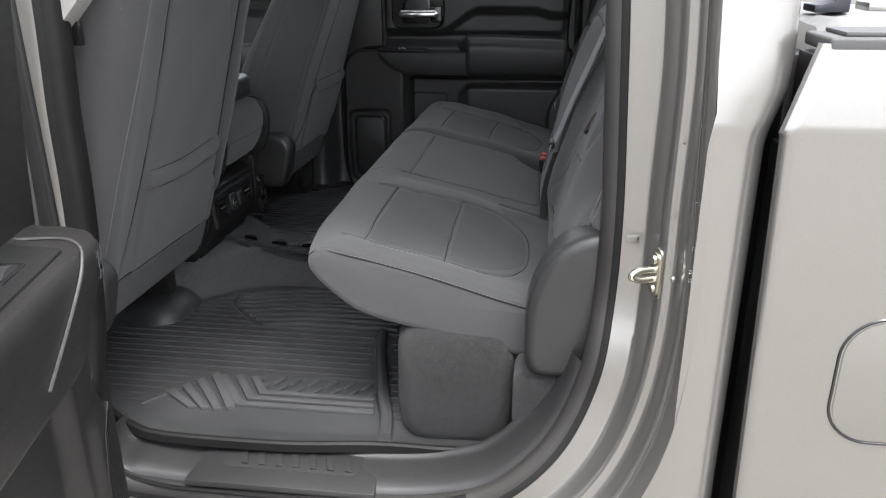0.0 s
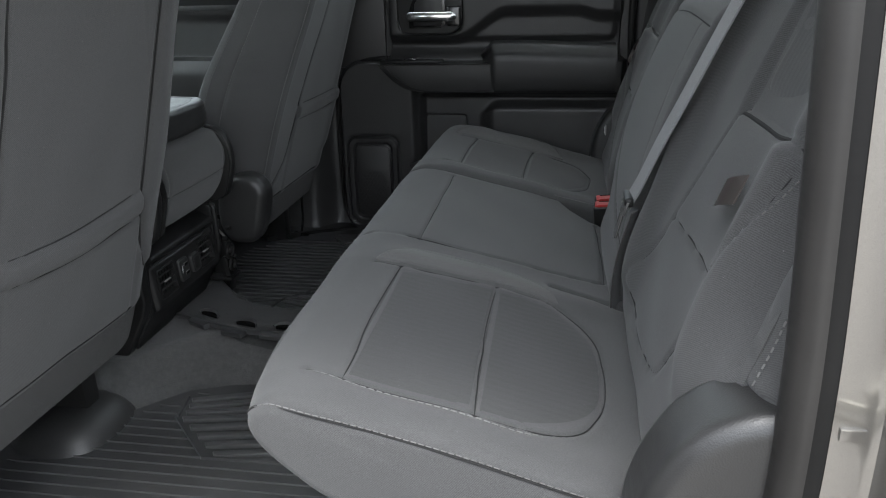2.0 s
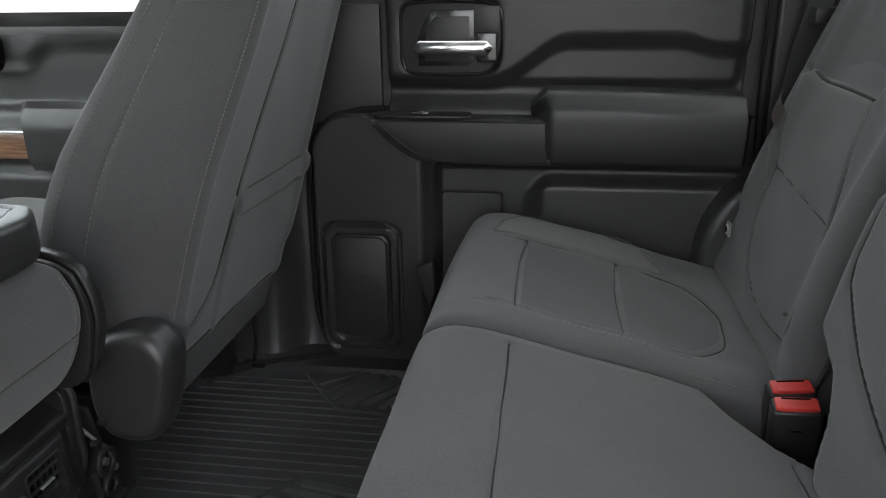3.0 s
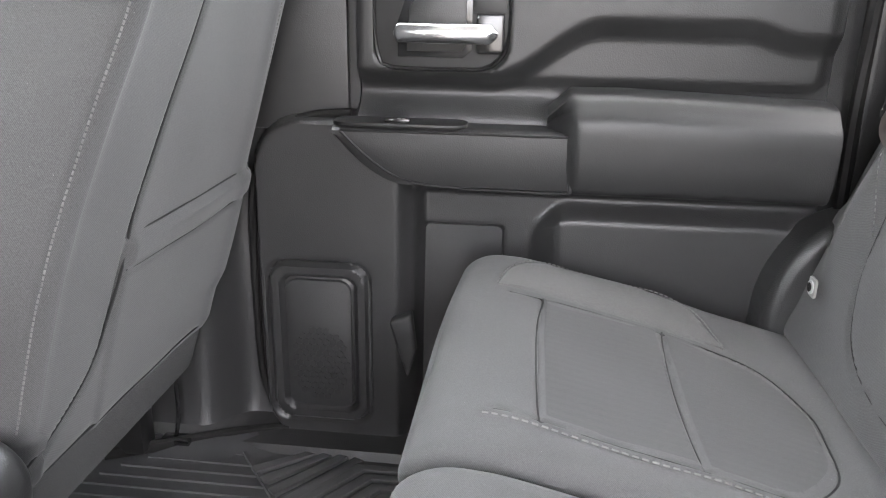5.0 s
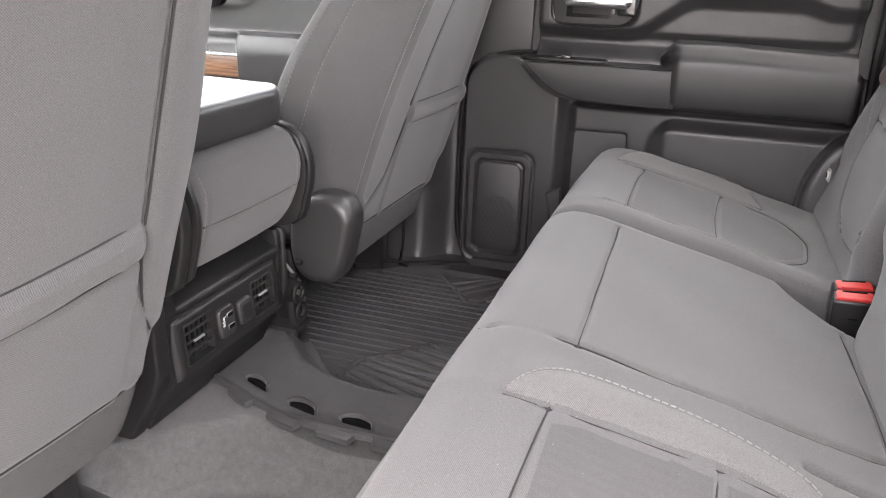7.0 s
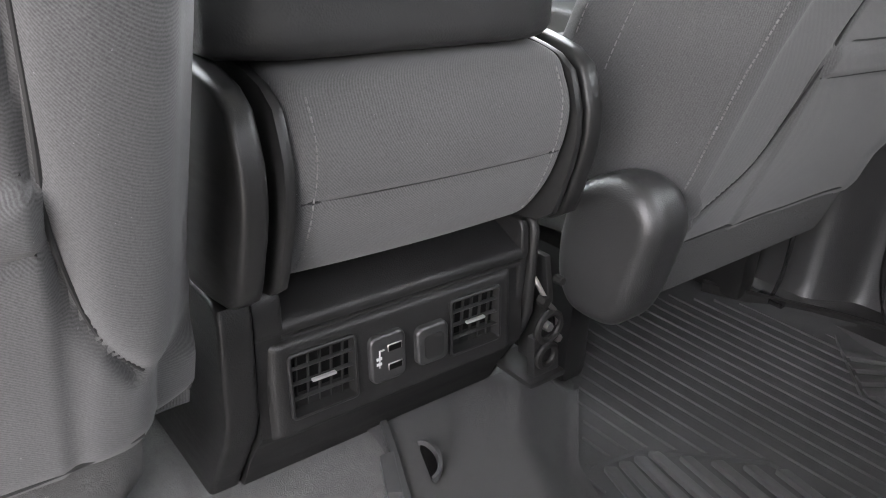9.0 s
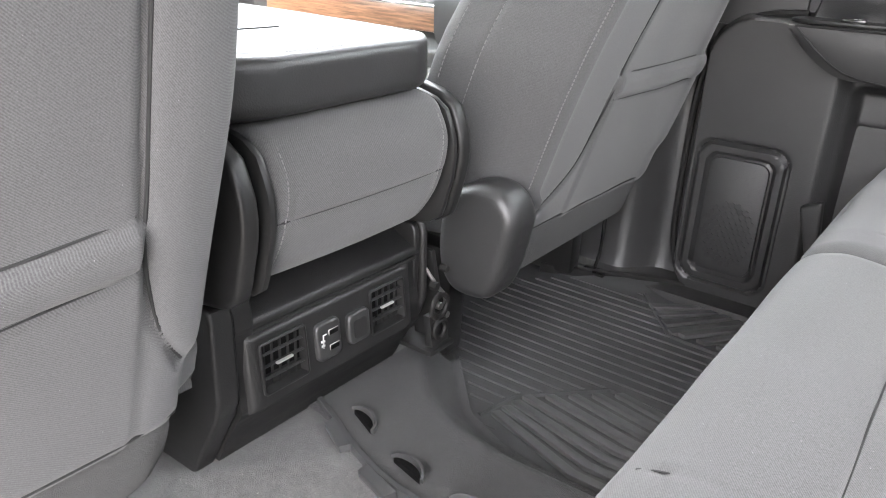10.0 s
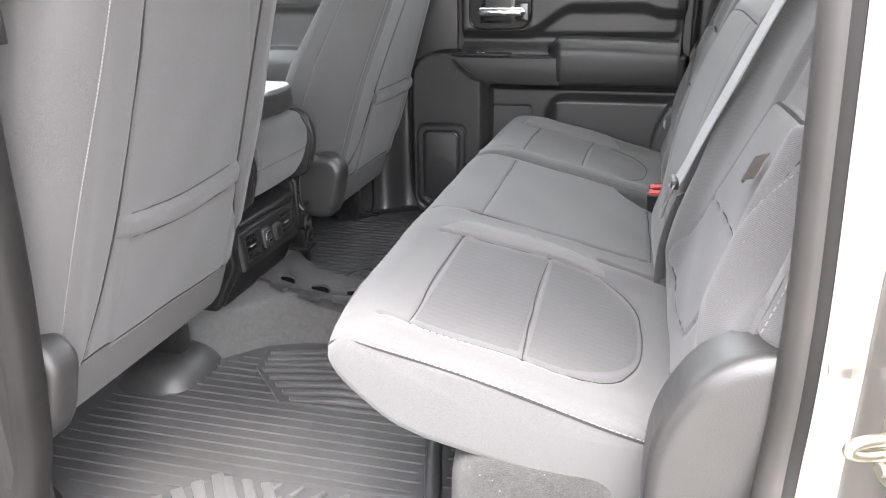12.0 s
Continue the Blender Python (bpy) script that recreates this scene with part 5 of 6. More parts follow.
    cord("pocket_edge", surf, smooth_line([P(yi + (yo - yi) * k + 0.002, 1.0395 + (z - 1.0395) * sag + zl) for k, z in ((0.0, 1.053), (0.22, 1.0445), (0.545, 1.0395), (0.865, 1.0440), (1.02, 1.0505))], 0.02), back, 0.0015, 0.0006)
    cord("skirt_seam", surf, skirt_seam, back, 0.0018)
    for ln in ((ci, co) if s > 0 else (co,)):
        stitch("corner_stitching", surf, ln, THREAD, back, 0.0036, 0.0016, 0.0010)
    if s > 0:
        stitch("side_stitching", surf, fi, THREAD_DARK, back)
        stitch("front_stitching", surf, fe, THREAD, back)
    if s > 0:
        bm = bmesh.new()
        sweep(bm, smooth_line([(-0.560, 0.212, 0.924), (-0.530, 0.205, 0.923), (-0.500, 0.207, 0.921), (-0.472, 0.226, 0.916), (-0.452, 0.250, 0.910)], 0.01), circle(0.0022, 6))
        part("bolster_hem", bm, SEAM, back)
    # felt skirt below the back panel
    g = []
    for y in np.linspace(0.252, 0.704, 50):
        e = min(1.0, (y - 0.252) / 0.02, (0.704 - y) / 0.02)
        zt = 0.850 + (y - 0.25) * 0.03
        zb = 0.765 + 0.030 * (1 - min(1, (y - 0.252) / 0.05)) ** 2
        g.append([(-0.465 + 0.3 * (z - 0.85) - 0.008 * (1 - e) + dx, s * y, z) for z, dx in ((zt + 0.004, -0.010), (zt, 0.000), (zt - 0.02, 0.004), (zb + 0.02, 0.003), (zb + 0.004, 0.001), (zb, -0.006), (zb + 0.004, -0.016), (zt, -0.03))])
    link_mesh("skirt", grid_mesh("skirt", np.array(g), True, True), SKIRT, seat, "grey felt skirt panel")
    # recliner covers beside the cushion
    cover = [(-0.400, 0.905), (-0.406, 0.865), (-0.420, 0.818), (-0.440, 0.791), (-0.470, 0.784), (-0.508, 0.788), (-0.532, 0.815), (-0.538, 0.860), (-0.528, 0.905), (-0.500, 0.932), (-0.460, 0.942), (-0.422, 0.934)]
    line = [(a - 0.015, b - 0.012) if s < 0 else (-0.474 + (a + 0.474) * 0.85, b) for a, b, _ in smooth_line([(a, b, 0) for a, b in cover], 0.012, True)]
    for ya, yb in ((0.185, 0.250) if s > 0 else (0.712, 0.772),):
        cov = soft_solid(loft_y(resample(line, 130), *sorted((s * ya, s * yb)), 0.019, 0.004))
        link_mesh("recliner_cover", grid_mesh("recliner_cover", cov[0], True, True), PLASTIC_DOOR, seat, "rounded black recliner cover")
    # cushion and its carriage, mostly hidden
    surf2 = soft_solid(loft_y(resample([(-1.02, 0.93), (-0.98, 0.965), (-0.80, 0.955), (-0.58, 0.93), (-0.52, 0.90), (-0.54, 0.83), (-0.80, 0.81), (-1.0, 0.83)], 80), *sorted((s * 0.24, s * 0.72)), 0.04, 0.03))
    link_mesh("cushion", grid_mesh("cushion", surf2[0], True, True), FABRIC, seat)
    for y in (0.27, 0.66):
        bm = box(bmesh.new(), (-1.0, min(s * y, s * (y + 0.04)), 0.625), (-0.56, max(s * y, s * (y + 0.04)), 0.80), 0.008)
        part("seat_rail", bm, PLASTIC_SOFT, seat, "dark steel seat rail")
    # rail end cover on the floor
    if s > 0:
        return seat, surf
    us, vs = np.linspace(0, 2 * math.pi, 72, endpoint=False), np.linspace(0, 1, 16)
    g = []
    for v in vs:
        r = 1.0 - v ** 1.6 * 0.62
        h = 0.616 + 0.044 * math.sin(v * math.pi / 2) ** 1.4
        g.append([(-0.600 + 0.092 * r * math.copysign(abs(math.cos(u)) ** 0.75, math.cos(u)), s * (0.300 + 0.098 * r * math.copysign(abs(math.sin(u)) ** 0.75, math.sin(u))), h) for u in us])
    link_mesh("rail_end_cover", grid_mesh("rail_end_cover", np.array(g), True, True), PLASTIC_DUSTY, seat, "black moulded rail end cover")
    return seat, surf


front_seat(-1)
front_seat(1)

# seat pivot hardware beside the console
hw = thing("seat_pivot_bracket", "black steel pivot bracket with exposed bolts by the console", "bracket", (-0.49, 0.155, 0.72))
bm = prism(bmesh.new(), [(-0.492, 0.722), (-0.535, 0.722), (-0.545, 0.80), (-0.535, 0.850), (-0.512, 0.850), (-0.500, 0.80)], lambda p, q, w: (p, w, q), 0.158, 0.166, 0.002)
part("plate", bm, PLASTIC_SOFT, hw)
part("foot", box(bmesh.new(), (-0.545, 0.126, 0.720), (-0.482, 0.176, 0.727), 0.002), PLASTIC_SOFT, hw)
part("flange", prism(bmesh.new(), [(-0.488, 0.727), (-0.500, 0.727), (-0.505, 0.770), (-0.494, 0.770)], lambda p, q, w: (p, w, q), 0.136, 0.172, 0.002), PLASTIC_SOFT, hw)
for y, z, r in ((0.150, 0.783, 0.016), (0.148, 0.752, 0.012)):
    bm = bmesh.new()
    sweep(bm, [(-0.490 - 0.107 * (z - 0.79), y + r * math.cos(t), z + r * math.sin(t)) for t in np.linspace(0, 2 * math.pi, 20, endpoint=False)], circle(0.0038, 8), up=(1, 0, 0), closed=True)
    part("ring", bm, SEAL, hw)
for y, z, r, mt in ((0.150, 0.783, 0.0055, STEEL), (0.141, 0.814, 0.006, SEAL), (0.160, 0.832, 0.005, SEAL), (0.166, 0.765, 0.005, STEEL)):
    bm = bmesh.new()
    bmesh.ops.create_cone(bm, cap_ends=True, segments=6, radius1=r, radius2=r * 0.9, depth=0.010, matrix=pose(-0.492, y, z, 0, 90, 0))
    part("bolt", bm, mt, hw)
bm = bmesh.new()
sweep(bm, smooth_line([(-0.505, 0.138, 0.835), (-0.492, 0.146, 0.812), (-0.490, 0.160, 0.795), (-0.493, 0.168, 0.770)], 0.006), circle(0.0026, 8))
part("link_rod", bm, STEEL, hw, "thin steel link")

# ---- centre console and fold-down centre section ----
con = thing("centre_console", "black plastic console rear with vents and charging sockets", "console", (-0.52, 0, 0.70))
# body: an (x, z) outline carried across y
FX = lambda z: -0.4993 - 0.107 * (z - 0.79)
SHAPE = [(-0.550, 0.690), (-0.532, 0.728), (-0.514, 0.758), (-0.5045, 0.770), (FX(0.774) - 0.006, 0.774), (FX(0.850) - 0.006, 0.850), (FX(0.853) - 0.001, 0.853), (FX(0.857) - 0.001, 0.857), (FX(0.8575) - 0.004, 0.8575),
         (FX(0.8595) - 0.004, 0.8595), (FX(0.860), 0.860), (FX(0.864) + 0.0015, 0.864), (FX(0.868) + 0.0010, 0.868), (FX(0.871) - 0.002, 0.871), (-0.515, 0.8725), (-0.545, 0.886), (-0.60, 0.902), (-0.66, 0.905), (-0.72, 0.91), (-0.72, 0.66), (-0.60, 0.66)]
bm = prism(bmesh.new(), SHAPE, lambda p, q, w: (p, w, q), -0.1555, 0.126, 0.0006, 2)
part("shell", bm, PLASTIC, con)
POST = [(-0.560, 0.800), (FX(0.80) - 0.008, 0.800), (FX(0.853) - 0.0005, 0.853), (FX(0.8615) - 0.0005, 0.8615), (FX(0.865) + 0.0018, 0.865), (FX(0.890) + 0.0018, 0.890), (FX(0.896) - 0.001, 0.896), (-0.515, 0.8985), (-0.60, 0.898), (-0.60, 0.80)]
for y0, y1 in ((-0.1560, -0.1320), (0.1180, 0.1275)):
    bm = prism(bmesh.new(), POST, lambda p, q, w: (p, w, q), y0, y1, 0.0028, 3)
    part("shelf_post", bm, PLASTIC, con)
for y0, y1 in ((-0.184, -0.1572), (0.1285, 0.138)):
    bm = prism(bmesh.new(), [(-0.554, 0.690), (-0.530, 0.735), (-0.508, 0.775), (-0.500, 0.800), (-0.5015, 0.848), (-0.502, 0.885), (-0.506, 0.896), (-0.515, 0.901), (-0.62, 0.908), (-0.72, 0.92), (-0.72, 0.66)], lambda p, q, w: (p, w, q), y0, y1, 0.005, 3)
    part("side_cheek", bm, PLASTIC, con)
# raised panel round the row of outlets, open at both vents
VENTS = ((-0.131, -0.0735, 0.7895, 0.8425), (0.0285, 0.0855, 0.7915, 0.8425))
PY0, PY1, PZ0, PZ1 = -0.1475, 0.1055, 0.7690, 0.8560


def panel_height(y, z):
    d = [min(1.0, max(0.0, v)) for v in ((y - PY0) / 0.013, (PY1 - y) / 0.013, (z - PZ0) / 0.011, (PZ1 - z) / 0.006)]
    k = 1.0
    for v in d:
        k *= math.sqrt(1 - (1 - v) ** 2)
    return -0.0062 + 0.0102 * k


edges_y = sorted({round(float(v), 5) for v in list(np.arange(PY0, PY1 + 0.001, 0.0022)) + [PY1] + [q for v in VENTS for q in v[:2]]})
edges_z = sorted({round(float(v), 5) for v in list(np.arange(PZ0, PZ1 + 0.001, 0.0022)) + [PZ1] + [q for v in VENTS for q in v[2:]]})
bm = bmesh.new()
grid = [[bm.verts.new((FX(z) + panel_height(y, z), y, z)) for z in edges_z] for y in edges_y]
for i in range(len(edges_y) - 1):
    for j in range(len(edges_z) - 1):
        ym, zm = (edges_y[i] + edges_y[i + 1]) / 2, (edges_z[j] + edges_z[j + 1]) / 2
        if not any(v[0] < ym < v[1] and v[2] < zm < v[3] for v in VENTS):
            bm.faces.new((grid[i][j], grid[i + 1][j], grid[i + 1][j + 1], grid[i][j + 1]))
part("outlet_panel", bm, PLASTIC, con)


def vent(y0, y1, z0, z1, name="air_vent"):
    bm = bmesh.new()
    ringp = [(FX(z) + 0.0045, y, z) for y, z in rounded(y0 - 0.0008, z0 - 0.0008, y1 + 0.0008, z1 + 0.0008, 0.003, 3)]
    sweep(bm, ringp, [(0.0016, 0.0012), (0.0004, 0.0020), (-0.0012, 0.0016), (-0.0016, -0.010), (0.0016, -0.010)], up=(1, 0, 0), closed=True)
    v = part(name, bm, PLASTIC_SOFT, con, "air vent with tilted slats and chrome tab")
    fx = FX((z0 + z1) / 2)
    # Shallow black plate, coloured as the dark of a deeper duct.
    part("vent_back", box(bmesh.new(), (fx - 0.0058, y0, z0), (fx - 0.0046, y1, z1), 0), RECESS_SHADE, v, smooth=False)
    for k in range(3):
        z = z0 + (z1 - z0) * (k + 1) / 4
        part("slat", prism(bmesh.new(), [(FX(z) - 0.0015, z - 0.0002), (FX(z) + 0.0030, z - 0.0005), (FX(z) + 0.0034, z + 0.0005), (FX(z) - 0.0015, z + 0.0007)], lambda p, q, w: (p, w, q), y0, y1, 0.0002, 1), PLASTIC_DOOR, v)
    for k in range(5):
        y = y0 + (y1 - y0) * (k + 0.7) / 5.4
        part("vane", box(bmesh.new(), (fx - 0.0044, y - 0.0006, z0), (fx - 0.0012, y + 0.0006, z1), 0), PLASTIC_SOFT, v)
    ym, zm = (y0 + y1) / 2, (z0 + z1) / 2 + 0.001
    part("tab", box(bmesh.new(), (fx + 0.0025, ym - 0.011, zm - 0.0015), (fx + 0.0062, ym + 0.011, zm + 0.0009), 0.0009, 2), TAB_METAL, v, "bright vent tab")


for v in VENTS:
    vent(*v)
usb = part("usb_socket", prism(bmesh.new(), rounded(-0.0605, 0.7935, -0.0250, 0.8370, 0.007, 5), lambda p, q, w: (FX(q) + w, p, q), 0.000, 0.0095, 0.0032, 3), PLASTIC_DOOR, con, "twin charging socket")
for z in (0.8065, 0.8240):
    p1 = part("port", box(bmesh.new(), (FX(z) + 0.0090, -0.0440, z - 0.0034), (FX(z) + 0.0100, -0.0295, z + 0.0034), 0.0004, 1), STEEL, usb, "narrow charging port")
    part("port_tongue", box(bmesh.new(), (FX(z) + 0.0094, -0.0430, z - 0.0026), (FX(z) + 0.0106, -0.0305, z + 0.0026), 0), RECESS_SHADE, p1)
bm = bmesh.new()
for z0, z1, y0, y1 in ((0.8242, 0.8250, -0.0525, -0.0480), (0.8060, 0.8068, -0.0525, -0.0480), (0.806, 0.825, -0.0530, -0.0521), (0.811, 0.8135, -0.0555, -0.0505), (0.8160, 0.8185, -0.0555, -0.0505)):
    box(bm, (FX(0.815) + 0.0090, y0, z0), (FX(0.815) + 0.0102, y1, z1), 0)
part("socket_symbol", bm, WHITE, usb, "white printed socket symbol", False)
cap = part("socket_cap", prism(bmesh.new(), rounded(-0.0130, 0.7945, 0.0215, 0.8310, 0.007, 5), lambda p, q, w: (FX(q) + w, p, q), 0.000, 0.0100, 0.0034, 3), PLASTIC_DOOR, con, "blank socket cover")
part("cap_recess", prism(bmesh.new(), rounded(-0.0060, 0.8000, 0.0155, 0.8230, 0.005, 4), lambda p, q, w: (FX(q) + w, p, q), 0.0095, 0.0108, 0.0006), PLASTIC_SOFT, cap)

# folded centre section: cloth drum between two black brackets, padded lid above
fold = thing("folded_centre_seat", "folded centre seat with cloth back and padded vinyl armrest lid", "centre seat", (-0.6, 0, 0.9))
drum_prof = resample([(-0.470, 0.945), (-0.452, 0.985), (-0.447, 1.02), (-0.456, 1.045), (-0.476, 1.064), (-0.55, 1.070), (-0.66, 1.068), (-0.68, 0.98), (-0.64, 0.925), (-0.56, 0.902), (-0.500, 0.915)], 150)
dx = lambda z: float(np.interp(z, [0.915, 0.945, 0.985, 1.02, 1.045, 1.064], [-0.50, -0.470, -0.452, -0.447, -0.456, -0.476]))
dseam = [(dx(0.985), y, 0.985) for y in (-0.142, 0.0, 0.094)]
dside = smooth_line([(dx(z), -0.133, z) for z in (0.93, 0.96, 0.99, 1.02, 1.055)], 0.01)
dside2 = [(x, 0.086, z) for x, y, z in dside]
surf_d = soft_solid(loft_y(drum_prof, -0.147, 0.100, 0.012, 0.004), [(dseam, 0.0025, 0.0025), (dside, 0.003, 0.002), (dside2, 0.003, 0.002)], lambda p, n: 0.003 * np.cos(np.clip((p[:, 1] + 0.016) / 0.12, -1, 1) * 1.4))
drum = link_mesh("seat_back", grid_mesh("seat_back", surf_d[0], True, True), FABRIC, fold, "folded twill seat back")
cord("seam", surf_d, dseam, drum, 0.001)
cord("seam", surf_d, dside, drum, 0.0010, 0.0010)
stitch("side_stitching", surf_d, dside, THREAD_DARK, drum, 0.004, 0.002, 0.0008)
stitch("side_stitching", surf_d, dside2, THREAD_DARK, drum, 0.004, 0.002, 0.0008)
arcp = [(-0.475, 0.915), (-0.452, 0.955), (-0.444, 1.0), (-0.452, 1.035), (-0.475, 1.060), (-0.56, 1.066), (-0.62, 1.0), (-0.58, 0.915)]
line = [(a, b) for a, b, _ in smooth_line([(a, b, 0) for a, b in arcp], 0.012, True)]
line2 = [(-0.53 + (a + 0.53) * 1.05, 1.0 + (b - 1.0) * 1.04) for a, b in line]
for ya, yb, yc, yd in ((-0.149, -0.157, -0.167, -0.186), (0.102, 0.110, 0.117, 0.136)):
    bm = prism(bmesh.new(), line, lambda p, q, w: (p, w, q), ya, yb, 0.003)
    part("inner_bracket", bm, PLASTIC_SOFT, fold, "black pivot bracket")
    bm = prism(bmesh.new(), line2, lambda p, q, w: (p - 0.004, w, q), yc, yd, 0.006, 3)
    part("outer_bracket", bm, PLASTIC_SOFT, fold, "black pivot cover")
LID = resample([(-0.480, 1.072), (-0.466, 1.076), (-0.4605, 1.084), (-0.4605, 1.100), (-0.4612, 1.117), (-0.4645, 1.124), (-0.475, 1.127), (-0.50, 1.1275), (-0.60, 1.129), (-0.80, 1.130), (-0.86, 1.12), (-0.86, 1.085), (-0.80, 1.073), (-0.60, 1.071), (-0.50, 1.071)], 200)
lid_line = smooth_line([(-0.86, -0.166, 1.130), (-0.52, -0.166, 1.128), (-0.495, -0.152, 1.1275), (-0.479, -0.10, 1.127), (-0.477, -0.03, 1.127), (-0.481, 0.03, 1.127), (-0.497, 0.078, 1.1275), (-0.53, 0.088, 1.128), (-0.86, 0.090, 1.130)], 0.01)


def lid_round(ring, y):
    k = max(0.0, abs(y + 0.038) - 0.085) / 0.06
    ring[:, 0] = np.where(ring[:, 0] > -0.60, ring[:, 0] - 0.030 * k ** 2 * (ring[:, 0] + 0.60) / 0.14, ring[:, 0])
    return ring


surf_l = soft_solid(loft_y(LID, -0.182, 0.106, 0.010, 0.004, lid_round), [(lid_line, 0.003, 0.002)])
lid = link_mesh("armrest_lid", grid_mesh("armrest_lid", surf_l[0], True, True), PAD_VINYL, fold, "padded vinyl armrest lid")
stitch("lid_stitching", surf_l, lid_line, THREAD_DARK, lid)
part("lid_emblem", prism(bmesh.new(), [(-0.60, -0.10), (-0.59, -0.01), (-0.63, -0.005), (-0.64, -0.095)], lambda p, q, w: (p, q, w), 1.1270, 1.1302, 0.0005), PLASTIC_SOFT, lid, "dark stamped patch")

# ---- moulded floor mats ----
def mat_piece(s, name):
    mat = thing(name, "black moulded rubber floor mat with fine ribs and chevron treads", "floor mat", (-0.25, s * 0.5, 0.615), "floor mats")
    xs, vs = np.linspace(-0.70, 0.32, 110), np.linspace(0, 1, 70)
    X, V = np.meshgrid(xs, vs, indexing="ij")
    inner = far_foot(X) + 0.002
    edge = np.interp(X, [-0.70, -0.62, -0.52, -0.443, -0.32, -0.105, 0.053, 0.185, 0.279, 0.335], [0.655, 0.655, 0.700, 0.760, 0.812, 0.811, 0.792, 0.789, 0.775, 0.752]) if s < 0 else 0.775 + 0 * X
    Y = inner + V * (edge - inner)
    rise = 0.014 * sstep(edge - 0.06, edge, Y) + 0.003 * (1 - sstep(inner, inner + 0.02, Y))
    front = 0.03 * (1 - sstep(-0.70, -0.62, X))
    Z = 0.617 + rise + front * 0.4
    Y2 = np.where(X < -0.30, Y - (Y - inner) * 0.13 * sstep(-0.30, -0.55, X), Y) if s > 0 else Y
    base = link_mesh("mat_base", grid_mesh("mat_base", np.stack([X, s * Y2, Z], -1)), RUBBER, mat)
    # raised edge on the sill side
    bm = bmesh.new()
    lip = [(-0.62, 0.655), (-0.52, 0.700), (-0.42, 0.745), (-0.30, 0.772), (-0.10, 0.778), (0.10, 0.775), (0.30, 0.775)] if s > 0 else [(-0.62, 0.655), (-0.52, 0.702), (-0.445, 0.762), (-0.385, 0.796), (-0.32, 0.815), (-0.105, 0.814), (0.053, 0.795), (0.185, 0.792), (0.279, 0.777), (0.315, 0.760)]
    sweep(bm, smooth_line([(x, s * y, 0.633) for x, y in lip], 0.02), [(-0.006, -0.012), (0.006, -0.012), (0.006, 0.003), (0.002, 0.006), (-0.004, 0.005)])
    part("mat_lip", bm, SEAL, mat)
    # ribs along the car
    inner_t = [(-0.442, 0.188), (-0.430, 0.255), (-0.330, 0.362), (-0.10, 0.356), (0.01, 0.352), (0.01, 0.14), (-0.33, 0.14)]
    outer_t = [(-0.425, 0.705), (-0.325, 0.577), (-0.30, 0.574), (0.0, 0.562), (0.02, 0.70), (0.02, 0.75), (-0.38, 0.75)]

    def inside(x, y, poly):
        hit = False
        for (xa, ya), (xb, yb) in zip(poly, poly[1:] + poly[:1]):
            if (ya > y) != (yb > y) and x < (xb - xa) * (y - ya) / (yb - ya) + xa:
                hit = not hit
        return hit

    bm = bmesh.new()
    y = 0.150
    while y < 0.705:
        run = None
        for x in np.arange(-0.66, 0.30, 0.01):
            ok = y > far_foot(x) + 0.012 and not inside(x, y, inner_t) and not inside(x, y, outer_t) and y < 0.80 - 0.9 * max(0, -x - 0.42) and not (abs(x - (-0.02 + (y - 0.41) * 0.18)) < 0.018 and y > 0.38)
            if ok and run is None:
                run = x
            if run is not None and (not ok or x > 0.285):
                if x - run > 0.03:
                    box(bm, (run, s * y - 0.0008, 0.6165), (x - 0.006, s * y + 0.0008, 0.6202), 0)
                run = None
        y += 0.0236
    # Rib colour is lifted to show the light they catch.
    part("ribs", bm, RUBBER_SHEEN, mat, smooth=False)
    # treads: pads of slanted bars
    def tread(poly, bars, frame_w=0.004):
        bm = bmesh.new()
        sweep(bm, [(x, s * y, 0.6205) for x, y in poly[:4]], [(-frame_w, -0.004), (frame_w, -0.004), (frame_w * 0.7, 0.001), (-frame_w * 0.7, 0.001)])
        part("tread_frame", bm, RUBBER, mat)
        for q in bars:
            # Bars take the same paler rubber in place of sky sheen.
            bm = prism(bmesh.new(), [(x, s * y) for x, y in q], lambda p, r, w: (p, r, w), 0.6165, 0.6242, 0.0022, 2)
            part("tread_bar", bm, RUBBER_SHEEN, mat)

    bars = []
    for k in range(8):
        x0, y0 = np.interp(k, [0, 3, 7], [-0.430, -0.418, -0.318]), np.interp(k, [0, 3, 7], [0.198, 0.258, 0.350])
        xb, yb = -0.285 + 0.008 * k, 0.150 + 0.026 * k
        w = 0.0066
        bars.append([(x0, y0), (xb, yb), (0.0, yb), (0.0, yb + 2 * w), (xb + 0.004, yb + 2 * w), (x0 + 0.008, y0 + 1.7 * w)])
    tread(inner_t, bars)
    bars = []
    # bands that climb from the sill and bend along the car
    for k in range(4):
        x0, y0 = -0.398 + 0.021 * k, 0.662 - 0.024 * k
        bars.append([(x0, y0), (x0 + 0.013, y0 - 0.012), (x0 + 0.086 + 0.004 * k, min(0.706, y0 + 0.056 + 0.018 * k)), (x0 + 0.070 + 0.004 * k, min(0.710, y0 + 0.062 + 0.018 * k))])
    for k in range(3):
        x0, y1 = -0.318 + 0.033 * k, 0.690 - 0.0215 * k
        xb = -0.244 + 0.016 * k
        bars.append([(x0, 0.588), (x0 + 0.016, 0.584), (xb + 0.012, y1 - 0.013), (0.022 - 0.004 * k, y1 - 0.017), (0.024 - 0.004 * k, y1 - 0.004), (xb, y1)])
    # two rows of thin slanted bars
    for k in range(7):
        x = -0.236 + k * 0.036
